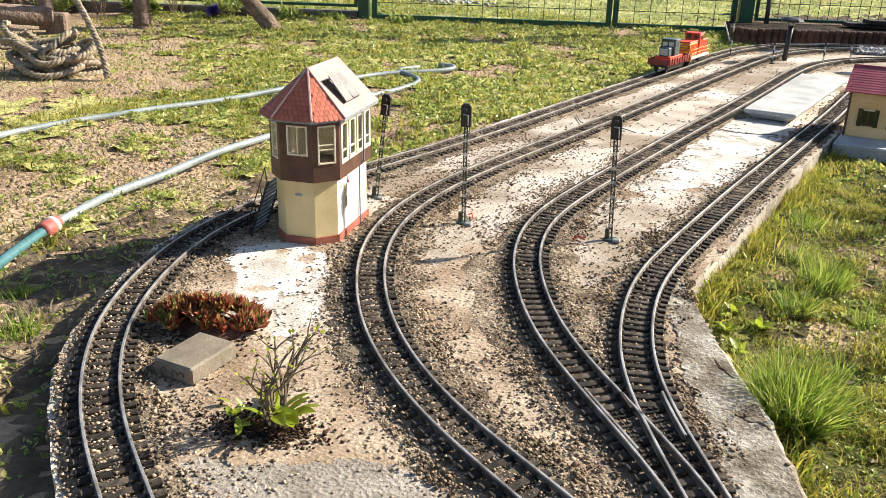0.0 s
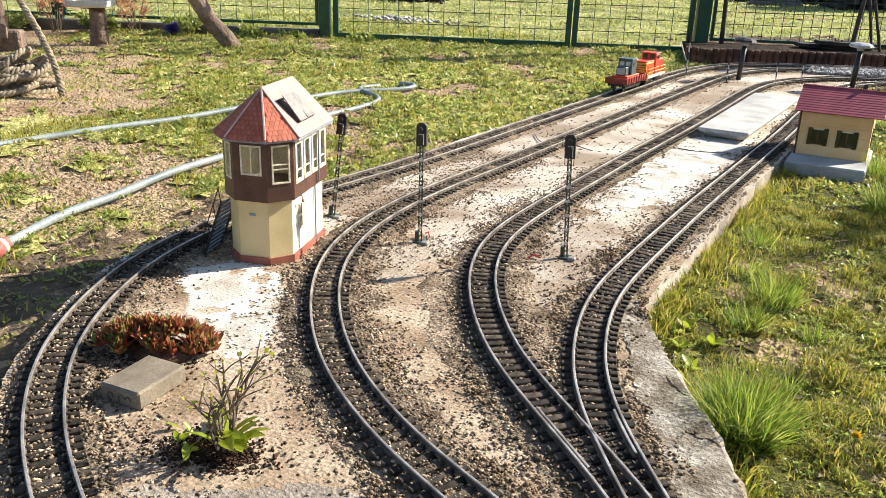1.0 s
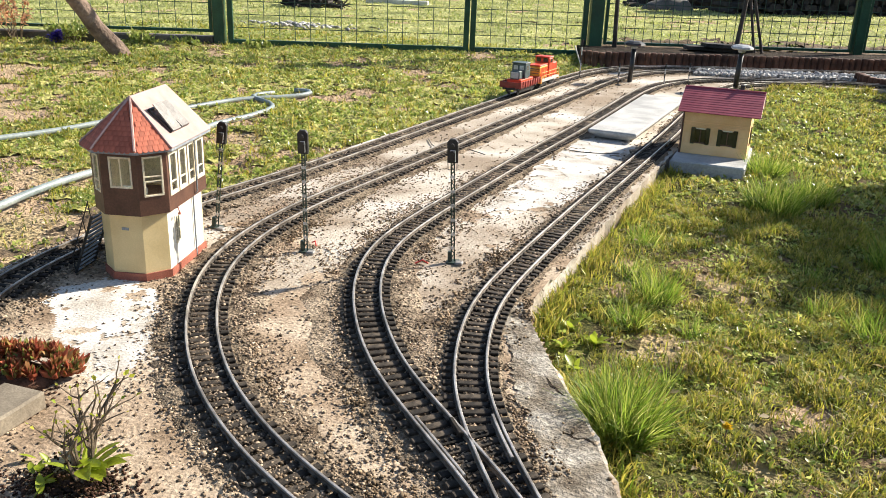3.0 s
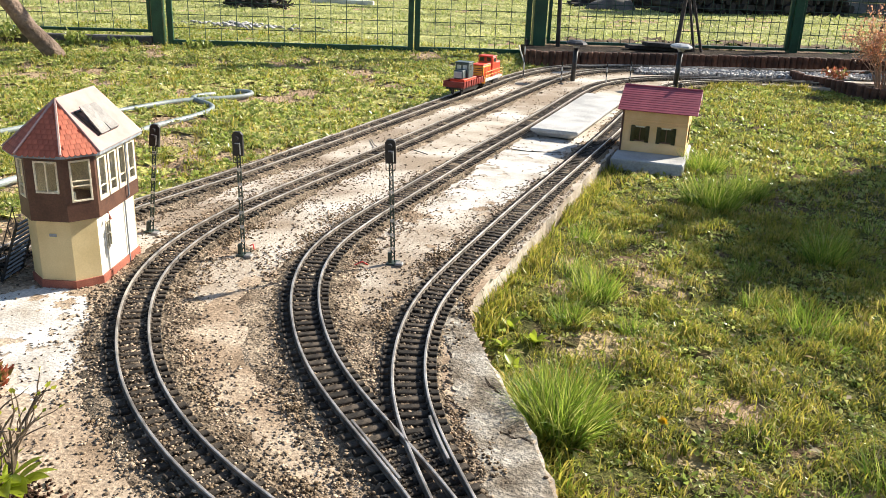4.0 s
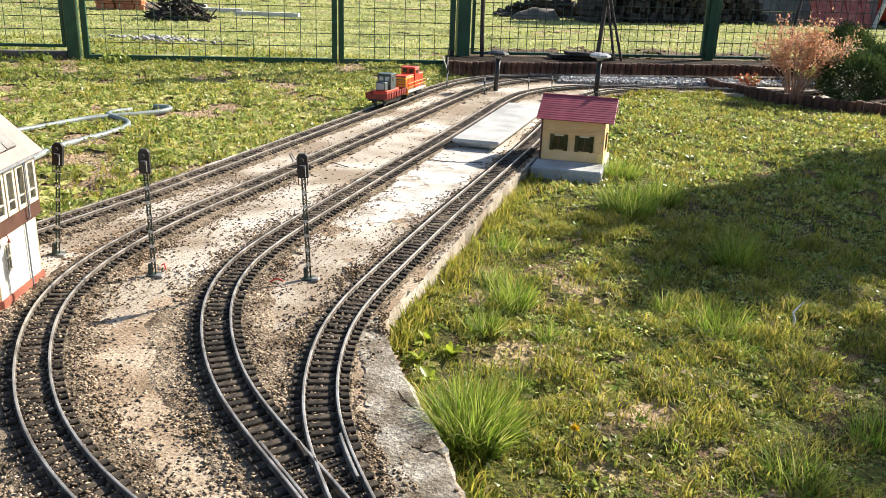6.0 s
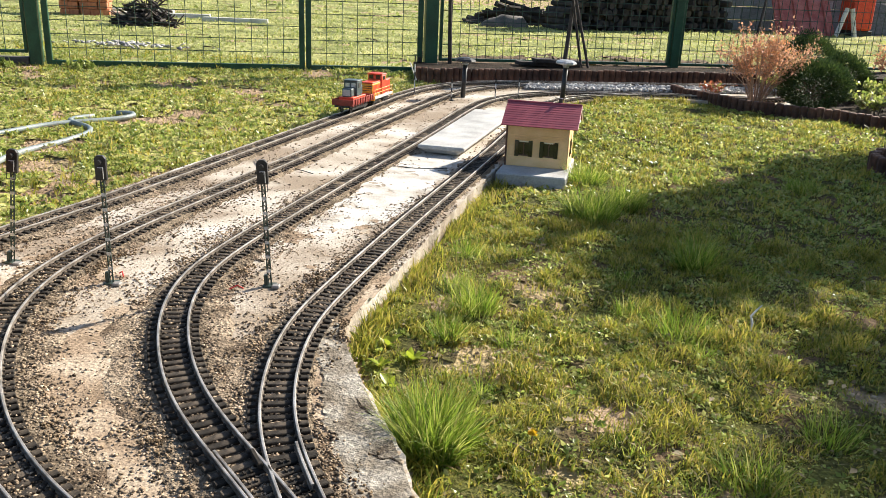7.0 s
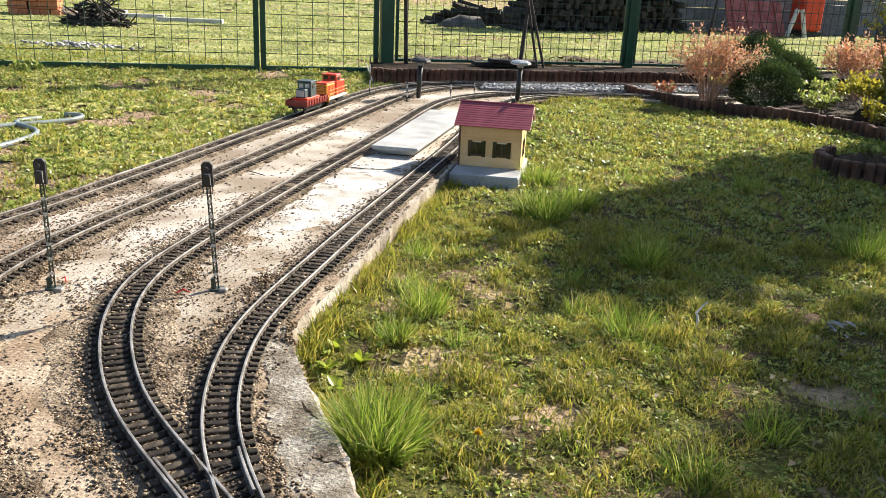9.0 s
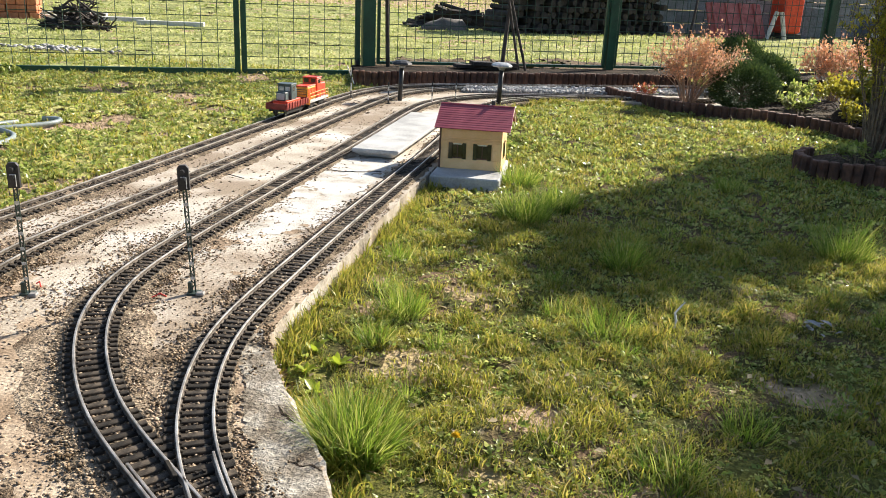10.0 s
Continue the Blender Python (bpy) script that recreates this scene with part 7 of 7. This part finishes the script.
strip("lawn_grass", 15000, -5.0, 4.0, -3.5, 0.6, lambda x, y: np.full(len(x), 0.5), 109, 0.03, 0.008, 1.2)
strip("lawn_grass", 12000, 0.95, 4.0, 0.4, 5.0, lambda x, y: np.full(len(x), 0.5), 110, 0.03, 0.008, 1.2)
strip("dry_straw", 34000, -0.35, 1.2, 0.6, 3.0, lambda x, y: np.full(len(x), 0.6), 107, 0.020, 0.0022, 2.2, L_DRY)
strip("dry_straw", 30000, -4.6, -1.0, 0.4, 5.2, lambda x, y: np.full(len(x), 0.6), 108, 0.022, 0.004, 2.2, L_DRY)


ep = spline([(0.05, 0.70), (-0.037, 0.892), (-0.11, 1.041), (-0.181, 1.156), (-0.313, 1.394), (-0.305, 1.82), (-0.285, 2.5), (-0.25, 3.1), (-0.225, 3.7), (-0.21, 4.40), (-0.135, 4.64), (0.03, 4.80), (0.3, 4.965), (0.45, 5.0)], 0.004)
kk = rng.integers(0, len(ep), 15000)
xx, yy = ep[kk, 0] + np.abs(rng.normal(0, 0.030, 15000)) + 0.006, ep[kk, 1] - np.abs(rng.normal(0, 0.02, 15000)) - 0.004
ok = open_ground(xx, yy) & (rng.uniform(0, 1, 15000) < np.clip(0.6 + 0.7 * wav(xx * 6, yy * 6, 2.2), 0.05, 1))
xx, yy = xx[ok], yy[ok]
blades("edge_grass", np.column_stack([xx, yy, ground_z(xx, yy) - 0.003]), rng.uniform(0.5, 1.3, len(xx)) * 0.042, rng.uniform(0.0022, 0.0038, len(xx)), 1.2, L_GRASS, "longer grass growing along the concrete edge", "grass", seed=120)


for nm, n, x0, x1, y0, y1, sz, sd2 in (("soil_clods", 3500, -0.35, 1.1, 0.6, 2.8, 0.0042, 131), ("soil_clods", 6000, -2.6, -1.0, 0.2, 2.8, 0.005, 132), ("soil_clods", 3500, -4.6, -1.1, 1.8, 4.8, 0.007, 133)):
    x, y, r = lawn(n, x0, x1, y0, y1, lambda x, y: np.full(len(x), 1.0), sd2)
    scatter(nm, np.column_stack([x, y, ground_z(x, y) + 0.002]), r.uniform(0.4, 1.3, len(x)) ** 2 * sz * 0.75, M_CLOD, "crumbly soil clods between the grass", "soil", 0.6, sd2, True)
    x, y, r = lawn(n // 3, x0, x1, y0, y1, lambda x, y: np.full(len(x), 1.0), sd2 + 10)
    tagged(leaves("dead_leaves", np.column_stack([x, y, ground_z(x, y) + r.uniform(0.004, 0.018, len(x))]), r.uniform(0.008, 0.022, len(x)), L_DRY, seed=sd2, upright=0.15, ratio=0.5), "dry dead leaves and stalks strewn in the lawn", "dead leaves", kind="stuff")


def weeds(name, n, x0, x1, y0, y1, size, seed, dens):
    x, y, r = lawn(n, x0, x1, y0, y1, dens, seed)
    k = 6
    a = r.uniform(0, 6.28, (len(x), k))
    t = r.uniform(0.1, 0.9, (len(x), k))
    out = np.stack([np.cos(a) * np.cos(t), np.sin(a) * np.cos(t), np.sin(t)], -1).reshape(-1, 3)
    P = np.repeat(np.column_stack([x, y, ground_z(x, y) + r.uniform(0.0, 0.012, len(x))]), k, 0) + r.normal(0, size * 0.4, (len(x) * k, 3)) * np.array([1, 1, 0.2])
    ob = leaves(name, P, r.uniform(0.5, 1.2, len(P)) * size, L_WEED, seed=seed, ratio=0.6, out=out)
    return tagged(ob, "small broad-leaved weeds growing in the lawn", "weeds", kind="stuff")


weeds("lawn_weeds", 9000, -0.35, 1.1, 0.6, 2.6, 0.0115, 111, dens_right)
weeds("lawn_weeds", 20000, -0.35, 1.05, 0.6, 2.3, 0.0062, 115, lambda x, y: np.clip(0.60 + 0.7 * wav(x * 6, y * 6, 3.1) + 0.4 * wav(x * 17, y * 17, 1.4) - bare(x, y), 0.02, 1))
weeds("lawn_weeds", 8000, -0.35, 1.9, 2.6, 5.2, 0.018, 112, dens_right)
weeds("lawn_weeds", 1500, -1.9, -0.8, 0.25, 1.35, 0.012, 116, lambda x, y: np.clip(0.35 + 0.7 * wav(x * 6, y * 6, 1.1) + 0.3 * wav(x * 15, y * 15, 2.2), 0.03, 1))
weeds("lawn_weeds", 7000, -2.4, -1.0, 0.3, 2.6, 0.016, 113, dens_left)
weeds("lawn_weeds", 19000, -4.7, -1.0, 2.0, 5.6, 0.020, 114, dens_left)


def tuft(x, y, r0, h, n, label, seed, w=0.0026, material=L_TUFT):
    """A clump of long arching blades, each a strip of three quads and a tip."""
    th = thing("grass_tuft", label, "grass tuft", "grass tufts", m=pose(x, y, float(ground_z(x, y))))
    for part_no in range(3):
        r = np.random.default_rng(seed * 7 + part_no)
        m = n // 3
        a = r.uniform(0, 6.28, m)
        q = np.sqrt(r.uniform(0, 1, m))
        P = np.column_stack([r0 * 0.75 * q * np.cos(a), r0 * 0.75 * q * np.sin(a), np.full(m, -0.004)])
        az = a + r.normal(0, 1.0, m)
        L = h * (0.4 + 0.95 * r.uniform(0, 1, m) ** 1.4)
        tilt = np.clip(0.02 + 0.34 * q + r.normal(0, 0.20, m), -0.3, 0.9)
        curl = r.uniform(0.1, 0.9, m)
        d = np.stack([np.cos(az), np.sin(az), np.zeros(m)], 1)
        f = r.uniform(0, 6.28, m)
        s = np.stack([np.cos(f), np.sin(f), np.zeros(m)], 1) * (w * r.uniform(0.6, 1.3, m) / 2)[:, None]
        rows, c = [], P
        for i in range(4):
            rows += [c - s * (1 - 0.22 * i), c + s * (1 - 0.22 * i)]
            th_ = tilt + curl * (i + 0.5) / 4 * 1.3
            c = c + (d * np.sin(th_)[:, None] + np.array([0, 0, 1.0]) * np.cos(th_)[:, None]) * (L / 4)[:, None]
        v = np.stack(rows + [c], 1).reshape(-1, 3)
        i = np.arange(m)[:, None] * 9
        me = arrays("blade_clump", v, [i + np.array([[0, 1, 3, 2]]), i + np.array([[2, 3, 5, 4]]), i + np.array([[4, 5, 7, 6]]), i + np.array([[6, 7, 8]])], material)
        part_of("blade_clump", me, None, th)
    return th


tuft(-0.088, 1.128, 0.060, 0.096, 1900, "large lush bright green grass tuft by the concrete edge", 201, 0.0031)
tuft(-0.125, 1.655, 0.055, 0.080, 620, "medium green grass tuft in the lawn", 202)
tuft(-0.151, 1.51, 0.035, 0.060, 320, "small green grass tuft in the lawn", 203)
tuft(0.336, 2.10, 0.055, 0.105, 420, "tall thin green grass tuft in the shade", 204)
tuft(0.926, 2.34, 0.075, 0.130, 520, "tall pale green grass tuft in the lawn", 205)
tuft(0.07, 2.45, 0.090, 0.095, 900, "broad green grass tuft in the lawn", 206, 0.0034)
tuft(0.03, 2.85, 0.070, 0.085, 700, "green grass tuft beside the house plinth", 207, 0.0034)
tuft(0.16, 2.62, 0.080, 0.080, 700, "green grass tuft in the lawn", 208, 0.0034)
tuft(-0.21, 2.02, 0.05, 0.050, 260, "low leafy grass tuft at the concrete edge", 209)
tuft(-1.235, 0.70, 0.045, 0.05, 220, "grass tuft beside the outer track", 211)
tuft(-1.36, 0.78, 0.04, 0.035, 160, "grass tuft in the shaded soil", 212)
tuft(0.494, 1.322, 0.05, 0.055, 300, "green grass tuft in the lawn", 213)
tuft(0.286, 1.662, 0.075, 0.065, 420, "green grass tuft in the lawn", 214)
tuft(0.364, 1.165, 0.06, 0.06, 300, "green grass tuft in the lawn", 215)
tuft(0.75, 3.05, 0.07, 0.07, 400, "green grass tuft in the shade", 216)
r7 = np.random.default_rng(300)
for k in range(46):
    x, y = r7.uniform(-0.2, 1.0), r7.uniform(0.9, 3.2)
    if open_ground(np.array([x]), np.array([y]))[0]:
        tuft(x, y, r7.uniform(0.02, 0.045), r7.uniform(0.03, 0.055), int(r7.uniform(60, 170)), "small grass tuft in the lawn", 320 + k, 0.0022)
pw = thing("pale_weed", "pale grey green felted weed rosette in the lawn", "weed", m=pose(0.716, 1.774, float(ground_z(0.716, 1.774))))
for j in range(11):
    lf = part_of("leaf", broad_leaf(0.045, 0.009, 0.3), M_STONEW, pw, "pale felted leaf" if j == 0 else "")
    lf.matrix_basis = pose(r7.normal(0, 0.025), r7.normal(0, 0.018), 0.012, r7.uniform(-20, 20), r7.uniform(-30, 0), r7.uniform(0, 360)) @ Matrix.Scale(r7.uniform(0.3, 0.7), 4)
dl = thing("dandelion", "single yellow dandelion flower in the lawn", "flower", m=pose(0.052, 1.158, float(ground_z(0.052, 1.158))))
part("stalk", tube(bmesh.new(), [(0, 0, 0), (0.002, 0.001, 0.028)], 0.0012, 5), M_TWIG, dl)
pt = np.tile([[0.002, 0.001, 0.028]], (60, 1))
aa, tt = r7.uniform(0, 6.28, 60), r7.uniform(0.1, 1.3, 60)
leaves("petal_head", pt, 0.009, L_PETAL, dl, "yellow petals", out=np.stack([np.cos(aa) * np.cos(tt), np.sin(aa) * np.cos(tt), np.sin(tt)], 1), ratio=0.3)
for k, (x, y) in enumerate(((-0.235, 1.36), (-0.20, 1.30), (-0.245, 1.44), (-0.19, 1.40))):
    wd = thing("broad_leaf_weed", "yellow green broad-leaved weed at the concrete edge", "weed", "broad-leaved weeds", m=pose(x, y, float(ground_z(x, y))))
    for j in range(7):
        ob = part_of("leaf", LEAFM[(k + j) % 3], None, wd)
        ob.matrix_basis = pose(0, 0, 0.004, rng.uniform(-20, 20), rng.uniform(-50, -5), j * 51 + rng.uniform(-15, 15)) @ Matrix.Scale(rng.uniform(0.45, 0.8), 4)
